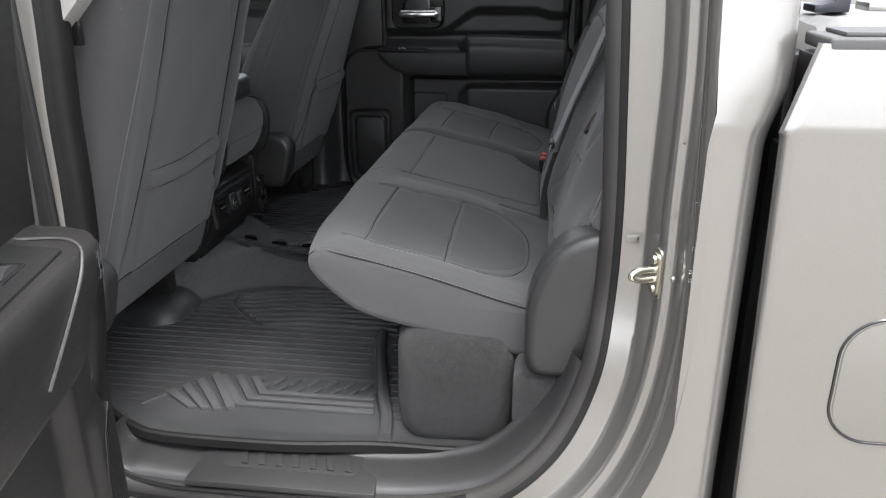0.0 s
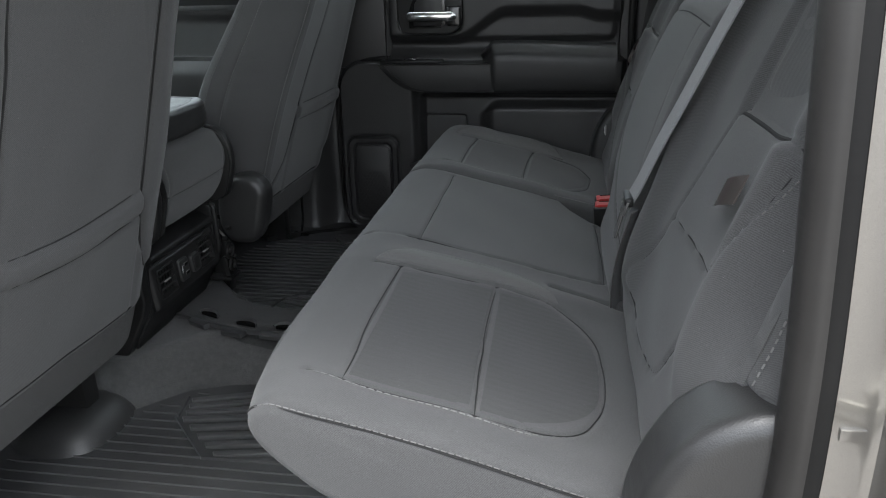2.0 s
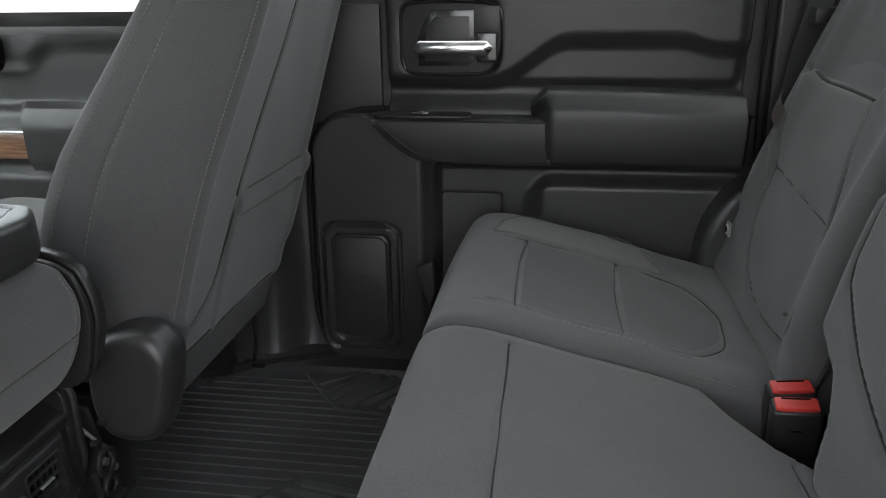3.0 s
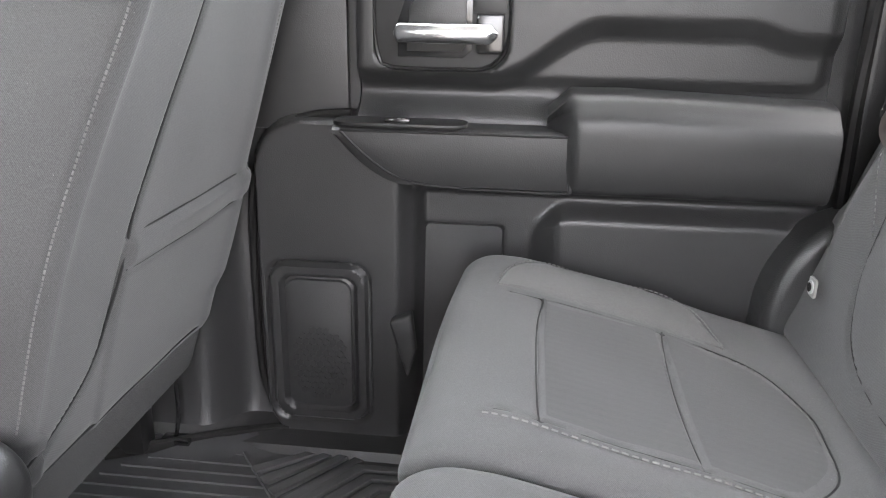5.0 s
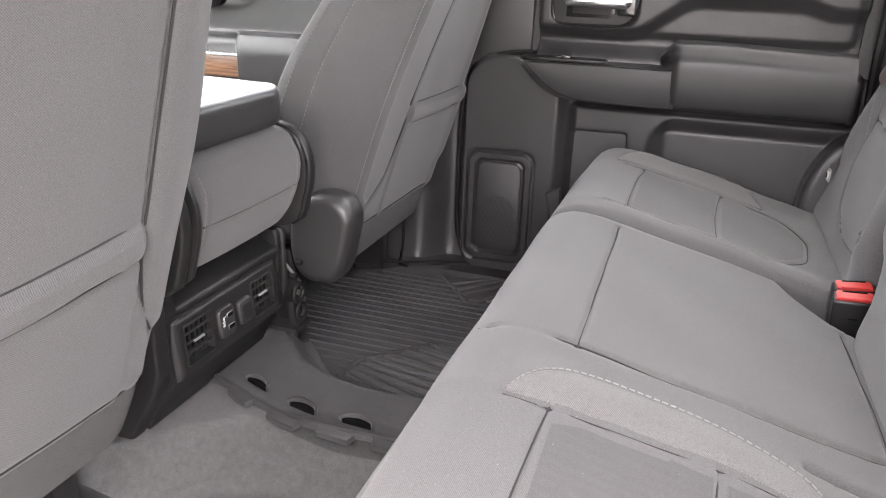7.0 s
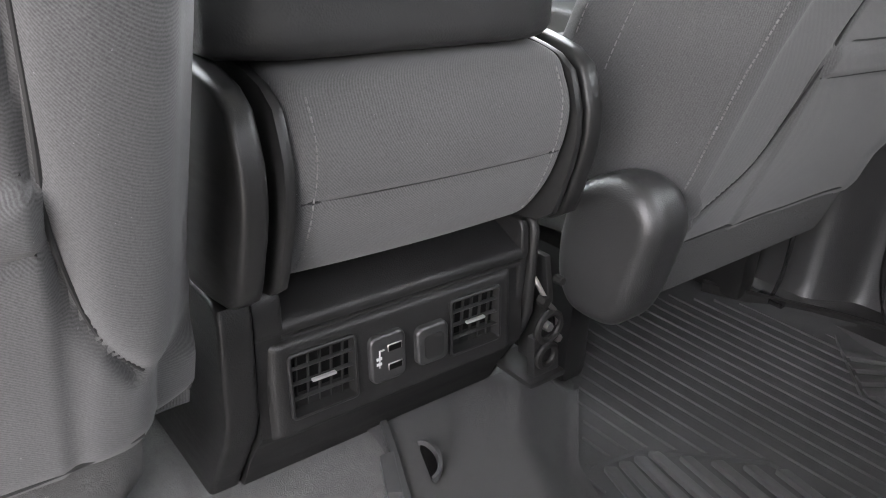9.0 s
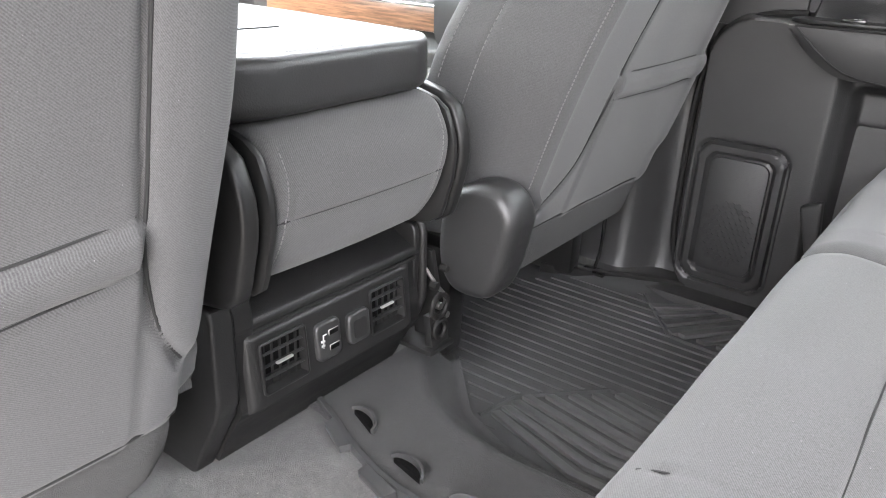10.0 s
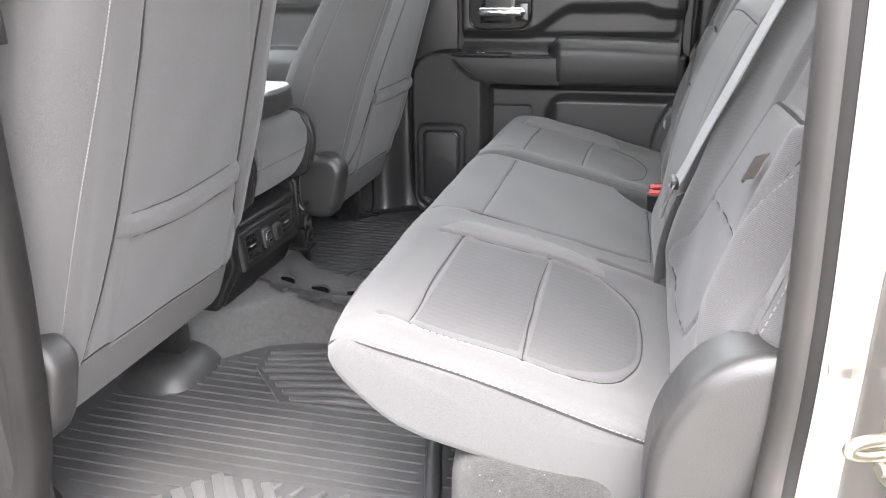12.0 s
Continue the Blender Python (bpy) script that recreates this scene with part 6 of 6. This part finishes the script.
        bars.append([(x, 0.606), (x + 0.006, 0.606), (x + 0.020, 0.582), (x + 0.014, 0.582)])
        bars.append([(x + 0.016, 0.633), (x + 0.022, 0.633), (x + 0.034, 0.610), (x + 0.028, 0.610)])
    tread(outer_t, bars)
    # thick cross ridge before the bench
    bm = bmesh.new()
    sweep(bm, smooth_line([(-0.03, s * 0.36, 0.621), (-0.018, s * 0.44, 0.624), (0.012, s * 0.56, 0.626), (0.030, s * 0.63, 0.626), (0.052, s * 0.70, 0.628), (0.064, s * 0.772, 0.634)], 0.015), [(-0.013, -0.008), (-0.010, 0.004), (-0.004, 0.008), (0.004, 0.008), (0.010, 0.004), (0.013, -0.008)])
    part("cross_ridge", bm, RUBBER, mat)
    return mat


mat_piece(-1, "floor_mat")
far_mat = mat_piece(1, "floor_mat")
# the far mat climbs the hump and clips to a toothed edge strip
xs, ys = np.linspace(-0.545, 0.05, 60), np.linspace(-0.045, 0.205, 50)
X, Y = np.meshgrid(xs, ys, indexing="ij")
edge = -0.030 - 0.045 * sstep(-0.54, -0.38, X)
Yw = edge + (Y + 0.045) / 0.25 * (far_foot(X) + 0.012 - edge)
link_mesh("hump_flap", grid_mesh("hump_flap", np.stack([X, Yw, np.maximum(hump(X, Yw), 0.612) + 0.005 + 0.006 * sstep(far_foot(X) - 0.12, far_foot(X), Yw)], -1)), FLAP, far_mat, "grained rubber flap over the hump")
bm = bmesh.new()
edge_line = smooth_line([(-0.553, -0.008, 0.7005), (-0.50, -0.030, 0.7015), (-0.44, -0.056, 0.7015), (-0.38, -0.072, 0.7015), (-0.30, -0.076, 0.7015), (-0.20, -0.072, 0.7015)], 0.01)
sweep(bm, edge_line, [(-0.004, -0.004), (0.004, -0.004), (0.003, 0.0045), (-0.003, 0.0045)])
part("edge_strip", bm, RUBBER, far_mat)
for x, y, a in ((-0.478, -0.048, -24), (-0.392, -0.080, -12), (-0.310, -0.086, -3), (-0.230, -0.085, 2)):
    bm = prism(bmesh.new(), [(-0.027, 0.008), (-0.024, -0.006), (0.024, -0.008), (0.028, 0.006)], lambda p, q, w: (p, q, w), -0.005, 0.0055, 0.002)
    bm.transform(pose(x, y, 0.7005, 8, 0, a))
    part("edge_tab", bm, RUBBER, far_mat, "moulded edge tab")
for x, y, a in ((-0.470, -0.010, -22), (-0.378, -0.043, -12), (-0.292, -0.050, -3)):
    bm = bmesh.new()
    arc = [Vector((x, y, 0.7035)) + Matrix.Rotation(radians(a), 3, "Z") @ Vector((0.026 * math.cos(t), 0.015 * math.sin(t) - 0.008, 0.002 + 0.005 * math.sin(t))) for t in np.linspace(0.2, math.pi - 0.2, 14)]
    sweep(bm, arc, [(-0.0022, -0.004), (0.0022, -0.004), (0.0015, 0.0028), (-0.0015, 0.0028)])
    part("edge_loop", bm, RUBBER, far_mat, "raised half-moon loop")
    # Black cap under each loop; the slot's shade is its colour.
    part("loop_slot", prism(bmesh.new(), [(x + (v.x - x) * 0.86, y + (v.y - y) * 0.86) for v in arc], lambda p, q, w: (p, q, w), 0.6995, 0.7062, 0), RECESS_SHADE, far_mat, "dark slot", False)

# ---- far rear door, shut ----
door = thing("far_rear_door", "shut far rear door with dark moulded trim panel", "door", (0, 0.8, 0.6))
xs, zs = np.linspace(-0.425, 0.392, 230), np.linspace(0.592, 1.320, 205)
X, Z = np.meshgrid(xs, zs, indexing="ij")


def rbox_mask(x0, z0, x1, z1, r, soft):
    """1 inside a rounded rectangle, falling to 0 over soft."""
    dx = np.maximum(np.maximum(x0 + r - X, X - (x1 - r)), 0)
    dz = np.maximum(np.maximum(z0 + r - Z, Z - (z1 - r)), 0)
    return 1 - sstep(r - soft, r, np.hypot(dx, dz))


Yd = np.full(X.shape, 0.772)
Yd -= 0.018 * (1 - sstep(1.115, 1.140, Z)) * (1 - sstep(-0.20, -0.17, X))          # lower front boss
Yd += 0.022 * rbox_mask(-0.176, 0.60, 0.60, 1.035, 0.02, 0.018)                     # recessed pocket wall
Yd -= 0.024 * (1 - sstep(0.985, 1.016, Z + 0.03 * (1 - sstep(-0.02, 0.045, X)))) * sstep(-0.012, 0.035, X)                # lower panel proud again
Yd += 0.012 * rbox_mask(-0.166, 0.60, -0.045, 0.972, 0.012, 0.010)
# upper sweep under the window and behind the handle
ridge = 1.188 + 0.070 * sstep(-0.07, 0.07, X) - 0.015 * sstep(0.25, 0.31, X)
Yd += 0.020 * (1 - sstep(ridge - 0.030, ridge + 0.006, Z)) * sstep(1.12, 1.16, Z) * sstep(-0.27, -0.255, X)
Yd -= 0.008 * rbox_mask(-0.262, 1.165, 0.36, 1.60, 0.03, 0.02)
Yd += 0.014 * rbox_mask(-0.230, 1.188, -0.048, 1.32, 0.03, 0.010)
# speaker panel: raised rim, sunken grille
Yd += 0.006 * rbox_mask(-0.394, 0.648, -0.232, 0.918, 0.034, 0.006)
Yd -= 0.009 * (rbox_mask(-0.388, 0.654, -0.238, 0.912, 0.031, 0.005) - rbox_mask(-0.372, 0.670, -0.254, 0.896, 0.024, 0.006))
Yd -= 0.005 * rbox_mask(-0.366, 0.676, -0.260, 0.890, 0.02, 0.012)
# outline of the panel: rounded lower front corner, shoulder at the top of the boss
cut = 1 - rbox_mask(-0.412, 0.600, 0.80, 1.130, 0.085, 0.016) * 1.0
cut2 = 1 - rbox_mask(-0.262, 0.60, 0.372 + 0.0, 1.60, 0.03, 0.012)
outside = np.minimum(cut, cut2)
Yd += 0.040 * outside + 0.03 * sstep(0.372, 0.385, X)
link_mesh("trim_panel", grid_mesh("trim_panel", np.stack([X, Yd, Z], -1)), PLASTIC_DOOR, door)
bm = box(bmesh.new(), (-0.45, 0.84, 0.58), (0.42, 0.855, 1.30), 0)
part("door_shell", bm, PLASTIC, door, smooth=False)
# front upper panel between seam and post
bm = box(bmesh.new(), (-0.46, 0.786, 1.10), (-0.268, 0.80, 1.31), 0.004)
part("upper_front_panel", bm, PLASTIC_DOOR, door)
# armrest pad
g = []
for x in np.concatenate([np.linspace(0.004, 0.06, 14), np.linspace(0.07, 0.352, 24)]):
    k = float(sstep(0.0, 0.045, np.array(x)))
    t = float(np.interp(x, [0.0, 0.032, 0.10, 0.352], [1.142, 1.172, 1.173, 1.164]))
    b = 1.040
    pr = 0.775 - (0.775 - 0.692) * (0.45 + 0.55 * k)
    sec = [(0.775, t), (0.752, t + 0.001), (0.728, t - 0.002), (0.718, t - 0.006), (pr + 0.012, t - 0.020), (pr + 0.003, t - 0.030), (pr, t - 0.050), (pr + 0.002, b + 0.040), (pr + 0.010, b + 0.012), (pr + 0.024, b + 0.002), (0.745, b), (0.775, b - 0.004)]
    g.append([(x, yy, zv) for yy, zv, _ in smooth_line([(c, d, 0) for c, d in sec], 0.006)][:60])
n0 = min(len(r) for r in g)
link_mesh("armrest", grid_mesh("armrest", np.array([r[:n0 - 1] + [r[-1]] for r in g])), PAD_VINYL, door, "soft vinyl armrest pad")
# pull bar with its curved front end
g = []
for x in np.concatenate([np.linspace(-0.272, -0.165, 30), np.linspace(-0.16, 0.040, 20)]):
    k = np.clip((x + 0.272) / 0.10, 0, 1)
    zb = 1.112 - 0.066 * math.sin(k * math.pi / 2) ** 0.9
    sec = [(0.765, 1.121), (0.735, 1.1215), (0.712, 1.121), (0.7045, 1.116), (0.704, zb + 0.75 * (1.112 - zb)), (0.706, zb + 0.3 * (1.112 - zb)), (0.711, zb), (0.735, zb - 0.004), (0.765, zb - 0.005)]
    g.append([(x, a, b) for a, b in sec])
link_mesh("pull_bar", grid_mesh("pull_bar", np.array(g), False), PLASTIC_DOOR, door, "door pull with a curved front")
bm = box(bmesh.new(), (0.034, 0.7046, 1.044), (0.0405, 0.765, 1.1205), 0.002)
part("pull_end", bm, PLASTIC_DOOR, door)
bm = bmesh.new()
sweep(bm, smooth_line([(0.040, 0.7030, 1.1175), (-0.10, 0.7030, 1.1175), (-0.262, 0.7035, 1.1165)], 0.03), circle(0.0018, 6))
sweep(bm, smooth_line([(-0.262, 0.7035, 1.1165), (-0.232, 0.704, 1.088), (-0.20, 0.7045, 1.064), (-0.165, 0.706, 1.050), (-0.10, 0.706, 1.045), (0.035, 0.706, 1.044)], 0.02), circle(0.0016, 6))
part("pull_edging", bm, PLASTIC_SOFT, door, "fine moulded edging")
pad = part("switch_pad", prism(bmesh.new(), rounded(-0.275, 0.708, -0.098, 0.762, 0.020, 5), lambda p, q, w: (p, q, w), 1.120, 1.1265, 0.003), PLASTIC_SOFT, door, "dark switch plate")
part("window_switch", box(bmesh.new(), (-0.205, 0.716, 1.126), (-0.172, 0.730, 1.131), 0.002), GLOSS, pad, "window switch")
bm = bmesh.new()
for x in (-0.188, -0.182):
    box(bm, (x, 0.7165, 1.1312), (x + 0.004, 0.721, 1.1318), 0)
part("switch_mark", bm, WHITE, pad, "", False)
# inner handle
rim = bmesh.new()
outl = [(-0.222, 1.30), (-0.228, 1.25), (-0.222, 1.205), (-0.205, 1.191), (-0.12, 1.190), (-0.082, 1.192), (-0.062, 1.205), (-0.050, 1.232), (-0.050, 1.285), (-0.06, 1.305), (-0.10, 1.312), (-0.19, 1.312)]
ln = smooth_line([(a, 0.768, b) for a, b in outl], 0.008, True)
sweep(rim, ln, circle(0.0035, 8), up=(0, 1, 0), closed=True)
hd = part("handle_bezel", rim, GLOSS, door, "gloss black handle surround")
part("bezel_plate", prism(bmesh.new(), [(a, b) for a, _, b in ln], lambda p, q, w: (p, w, q), 0.7725, 0.769, 0), PLASTIC_SOFT, hd)
part("handle_cup", prism(bmesh.new(), [(-0.196, 1.205), (-0.110, 1.205), (-0.098, 1.215), (-0.098, 1.298), (-0.170, 1.298), (-0.185, 1.28), (-0.196, 1.25)], lambda p, q, w: (p, w, q), 0.7690, 0.7665, 0.001), GLOSS, hd)
part("cup_plate", prism(bmesh.new(), [(-0.184, 1.213), (-0.112, 1.213), (-0.106, 1.222), (-0.106, 1.288), (-0.165, 1.288), (-0.18, 1.268)], lambda p, q, w: (p, w, q), 0.7668, 0.7645, 0.0015), PLASTIC_DOOR, hd)
g = []
for x in np.linspace(-0.196, -0.064, 30):
    e = min(1.0, (x + 0.196) / 0.008 + 0.35, (-0.064 - x) / 0.012 + 0.3)
    yc = 0.735 - 0.008 * math.sin((x + 0.196) / 0.132 * math.pi)
    g.append([(x, yc + 0.008 * e * math.cos(t), 1.2375 + 0.0125 * e * math.sin(t)) for t in np.linspace(0, 2 * math.pi, 18, endpoint=False)])
link_mesh("lever", grid_mesh("lever", np.array(g), True, True), CHROME, hd, "satin chrome lever")
part("lock_block", prism(bmesh.new(), rounded(-0.092, 1.212, -0.056, 1.262, 0.006), lambda p, q, w: (p, w, q), 0.768, 0.748, 0.003), GLOSS, hd)
# Dark plastic plate in the surround's upper rear corner.
part("corner_plate", prism(bmesh.new(), [(-0.096, 1.262), (-0.054, 1.262), (-0.054, 1.305), (-0.096, 1.305)], lambda p, q, w: (p, w, q), 0.7665, 0.764, 0.0015), PLASTIC_DOOR, hd)
# speaker mesh
spk = part("speaker_grille", prism(bmesh.new(), rounded(-0.362, 0.680, -0.264, 0.886, 0.018, 5), lambda p, q, w: (p, w, q), 0.764, 0.7515, 0.002), PLASTIC_DOOR, door, "plain speaker cover")
bm = bmesh.new()
for i in range(-6, 7):
    for j in range(-8, 9):
        x, z = -0.313 + 0.0105 * (i + 0.5 * (j % 2)), 0.752 + 0.0091 * j
        if ((x + 0.313) / 0.043) ** 2 + ((z - 0.752) / 0.058) ** 2 < 1:
            prism(bm, [(x + 0.0053 * math.sin(a), z + 0.0053 * math.cos(a)) for a in np.arange(6) * math.pi / 3], lambda p, q, w: (p, w, q), 0.7530, 0.7504, 0.0)
part("speaker_mesh", bm, GRILLE, spk, "round speaker mesh of small hexagons", False)
# bracket by the bench and the gasket behind the door
part("lower_bracket", prism(bmesh.new(), [(-0.205, 0.835), (-0.172, 0.850), (-0.165, 0.79), (-0.178, 0.745), (-0.192, 0.79)], lambda p, q, w: (p, w, q), 0.755, 0.735, 0.006, 3), PLASTIC_DUSTY, door, "grey bracket beside the bench")
gk = bmesh.new()
sweep(gk, smooth_line([(0.388, 0.765, 1.38), (0.390, 0.77, 1.20), (0.396, 0.775, 1.05), (0.402, 0.78, 0.90), (0.39, 0.78, 0.75)], 0.03), circle(0.009, 8))
tagged(part("rear_gasket", gk, SEAL), "black rubber gasket behind the far rear door", "gasket")
gk = bmesh.new()
sweep(gk, smooth_line([(-0.262, 0.775, 1.128), (-0.335, 0.776, 1.118), (-0.385, 0.778, 1.075), (-0.414, 0.782, 1.00), (-0.419, 0.785, 0.80), (-0.412, 0.785, 0.69), (-0.375, 0.785, 0.618), (-0.30, 0.785, 0.602), (-0.15, 0.785, 0.600)], 0.02), circle(0.006, 8))
tagged(part("far_door_gasket", gk, SEAL), "black rubber gasket round the far rear door", "gasket")
# rear post lining
bm = box(bmesh.new(), (0.400, 0.785, 0.90), (0.56, 0.82, 1.86), 0.012, 3)
tagged(part("rear_post_lining", bm, PLASTIC_DOOR), "dark lining of the far rear post", "pillar trim")
# ---- far front door, shut ----
fd = thing("far_front_door", "shut far front door with armrest, wood strip and chrome handle", "door", (-0.95, 0.82, 0.6))
xs, zs = np.linspace(-1.60, -0.56, 120), np.linspace(0.62, 1.300, 100)
X, Z = np.meshgrid(xs, zs, indexing="ij")
Yf = np.full(X.shape, 0.800)
ridge = 1.215 + 0.04 * sstep(-1.00, -0.92, X)
Yf += 0.02 * (1 - sstep(ridge - 0.03, ridge, Z)) * sstep(1.10, 1.13, Z)
Yf -= 0.012 * (1 - sstep(0.975, 1.0, Z))
Yf += 0.012 * sstep(1.262, 1.268, Z) - 0.02 * sstep(1.268, 1.30, Z)
link_mesh("trim_panel", grid_mesh("trim_panel", np.stack([X, Yf, Z], -1)), PLASTIC_DOOR, fd)
g = []
for x in np.linspace(-0.985, -0.68, 24):
    k = float(sstep(-0.985, -0.955, np.array(x)))
    pr = 0.80 - 0.075 * (0.5 + 0.5 * k)
    g.append([(x, a, b) for a, b in ((0.80, 1.132), (0.77, 1.134), (pr + 0.015, 1.126), (pr + 0.002, 1.108), (pr, 1.085), (pr + 0.002, 1.03), (pr + 0.015, 1.005), (0.80, 0.998))])
link_mesh("armrest", grid_mesh("armrest", np.array(g)), PAD_VINYL, fd, "soft vinyl armrest pad")
part("wood_strip", box(bmesh.new(), (-1.50, 0.755, 1.024), (-0.975, 0.80, 1.074), 0.004), WOOD, fd, "brown wood-grain strip")
part("strip_edge", box(bmesh.new(), (-1.50, 0.752, 1.074), (-0.972, 0.80, 1.080), 0.002), CHROME, fd, "bright strip edge")
hb = part("handle_bezel", prism(bmesh.new(), rounded(-1.19, 1.185, -1.02, 1.27, 0.03, 5), lambda p, q, w: (p, w, q), 0.80, 0.775, 0.003), GLOSS, fd, "gloss black handle surround")
part("lever", box(bmesh.new(), (-1.17, 0.745, 1.208), (-1.035, 0.765, 1.230), 0.007, 3), CHROME, hb, "satin chrome lever")

# ---- open near rear door ----
ndoor = thing("near_rear_door", "open near rear door, scuffed dark trim with pale piping", "door", (-0.30, -1.0, 0.6))
HINGE, ANG = Vector((-0.250, -1.02, 0)), radians(-76)
DU = Vector((math.cos(ANG), math.sin(ANG), 0))
DV = Vector((math.cos(ANG + math.pi / 2), math.sin(ANG + math.pi / 2), 0))


def nd(u, v, z):
    """Door place: u along the door from its hinge end, v towards the cab when shut."""
    return HINGE + DU * u + DV * v + Vector((0, 0, z))


us, zs = np.linspace(0.03, 0.90, 150), np.linspace(0.42, 1.36, 170)
rows = []
for u in us:
    row = []
    for z in zs:
        v = -0.045 + 0.042 * math.sqrt(max(0.0, 1 - (1 - min(max(0.0, u - 0.03) / 0.05, 1)) ** 2))
        v -= 0.078 * float(sstep(1.10, 1.12, np.array(z)))
        v -= 0.020 * float(sstep(0.13, 0.16, np.array(u)) * (1 - sstep(0.98, 1.0, np.array(z))))
        v += 0.010 * float(sstep(0.040, 0.060, np.array(u)) * (1 - sstep(0.100, 0.125, np.array(u))) * (1 - sstep(0.86, 0.885, np.array(z))))
        row.append(nd(u, v, z))
    rows.append(row)
link_mesh("trim_panel", grid_mesh("trim_panel", np.array(rows)), NEAR_TRIM, ndoor, "scuffed dark door trim")
bm = bmesh.new()
sh = [nd(0.03, -0.126, 0.42), nd(0.03, -0.20, 0.42), nd(0.93, -0.22, 0.42), nd(0.90, -0.126, 0.42)]
prism(bm, [(a.x, a.y) for a in sh], lambda p, q, w: (p, q, w), 0.42, 1.36, 0.008)
part("door_shell", bm, PAINT, ndoor, "painted door shell")
# armrest with switch
g = []
for u in np.concatenate([np.linspace(0.046, 0.12, 20), np.linspace(0.13, 0.60, 20)]):
    k = math.sqrt(max(0.0, 1 - (1 - min(max(0.0, u - 0.046) / 0.05, 1)) ** 2))
    vo = -0.010 + 0.050 * k
    zb = 1.085 - 0.115 * min(1, max(0.0, u - 0.046) / 0.13) ** 0.8
    g.append([nd(u, a, b) for a, b in ((-0.12, 1.108), (vo - 0.02, 1.108), (vo - 0.006, 1.105), (vo, 1.096), (vo + 0.001, 1.085), (vo - 0.004, min(1.07, zb + 0.02)), (vo - 0.016, zb), (-0.12, zb - 0.005))])
link_mesh("armrest", grid_mesh("armrest", np.array(g)), NEAR_TRIM, ndoor)
bm = bmesh.new()
sweep(bm, smooth_line([nd(0.102, -0.112, 1.1095), nd(0.098, -0.066, 1.1095), nd(0.096, -0.020, 1.1095), nd(0.099, 0.004, 1.1095), nd(0.110, 0.022, 1.1088), nd(0.128, 0.0355, 1.1055), nd(0.148, 0.0415, 1.096), nd(0.168, 0.0430, 1.082), nd(0.20, 0.0412, 1.058), nd(0.235, 0.0400, 1.036), nd(0.275, 0.0385, 1.012)], 0.006), circle(0.0020, 6))
part("piping", bm, DOORPIPE, ndoor, "grey piping round the armrest")
part("switch_plate", prism(bmesh.new(), [(0.112, -0.052), (0.45, -0.052), (0.45, 0.020), (0.140, 0.020)], lambda p, q, w: nd(p, q, w), 1.106, 1.1115, 0.002), PLASTIC_SOFT, ndoor, "dark switch plate")
sw = part("switch_frame", prism(bmesh.new(), rounded(0.182, -0.034, 0.240, 0.000, 0.005), lambda p, q, w: nd(p, q, w), 1.1105, 1.1135, 0.001), GLOSS, ndoor, "sunken switch surround")
g = []
for u in np.linspace(0.190, 0.230, 14):
    h = 1.1135 + 0.006 * max(0.0, math.sin((u - 0.190) / 0.040 * math.pi)) ** 0.7
    g.append([nd(u, -0.030, 1.112), nd(u, -0.029, h), nd(u, -0.017, h - 0.0012), nd(u, -0.005, h), nd(u, -0.004, 1.112)])
link_mesh("window_switch", grid_mesh("window_switch", np.array(g)), PLASTIC_DUSTY, sw, "grey window switch")
part("upper_trim", prism(bmesh.new(), [(0.028, 1.104), (0.018, 1.17), (0.0, 1.258), (-0.026, 1.364), (-0.035, 1.40), (0.85, 1.40), (0.85, 1.104)], lambda p, q, w: nd(p, w, q), -0.124, -0.050, 0.006, 3), NEAR_TRIM, ndoor, "dark upper door trim")
gr = part("speaker_grille", prism(bmesh.new(), [(0.054, 0.50), (0.052, 0.84), (0.062, 0.872), (0.088, 0.84), (0.104, 0.78), (0.110, 0.70), (0.112, 0.50)], lambda p, q, w: nd(p, w, q), 0.000, 0.0085, 0.002), PLASTIC_SOFT, ndoor, "ribbed speaker grille")
for k in range(64):
    z = 0.56 + k * 0.0048
    w = np.interp(z, [0.50, 0.70, 0.78, 0.84, 0.868], [0.110, 0.108, 0.102, 0.086, 0.066])
    part("grille_rib", prism(bmesh.new(), [(0.055, z), (w, z), (w, z + 0.002), (0.055, z + 0.002)], lambda p, q, ww: nd(p, ww, q), 0.0080, 0.0100, 0), PLASTIC_SOFT, gr, smooth=False)
# pale scratches in the trim
random.seed(4)
bm = bmesh.new()
for k in range(34):
    u, z = random.uniform(0.040, 0.075), random.uniform(0.90, 1.075)
    a, l = random.uniform(-1.2, 1.2), random.uniform(0.006, 0.03)
    v = -0.045 + 0.042 * math.sqrt(1 - (1 - min((u - 0.03) / 0.05, 1)) ** 2) + 0.0006
    u2, z2 = min(0.08, max(0.036, u + l * math.cos(a) * 0.5)), z + l * math.sin(a)
    v2 = -0.045 + 0.042 * math.sqrt(1 - (1 - min((u2 - 0.03) / 0.05, 1)) ** 2) + 0.0006
    sweep(bm, [nd(u, v, z), nd(u2, v2, z2)], circle(0.00035, 4))
for k in range(40):
    u, z = random.uniform(0.060, 0.100), random.uniform(1.062, 1.094)
    a, l = random.uniform(-1.5, 1.5), random.uniform(0.004, 0.018)
    u2, z2 = min(0.104, max(0.058, u + l * math.cos(a))), min(1.095, max(1.06, z + l * math.sin(a)))
    vo = [-0.010 + 0.050 * math.sqrt(max(0.0, 1 - (1 - min((q - 0.046) / 0.05, 1)) ** 2)) + 0.0012 for q in (u, u2)]
    sweep(bm, [nd(u, vo[0], z), nd(u2, vo[1], z2)], circle(0.00035, 4))
part("scratches", bm, DOORPIPE, ndoor, "pale scratches worn into the trim")
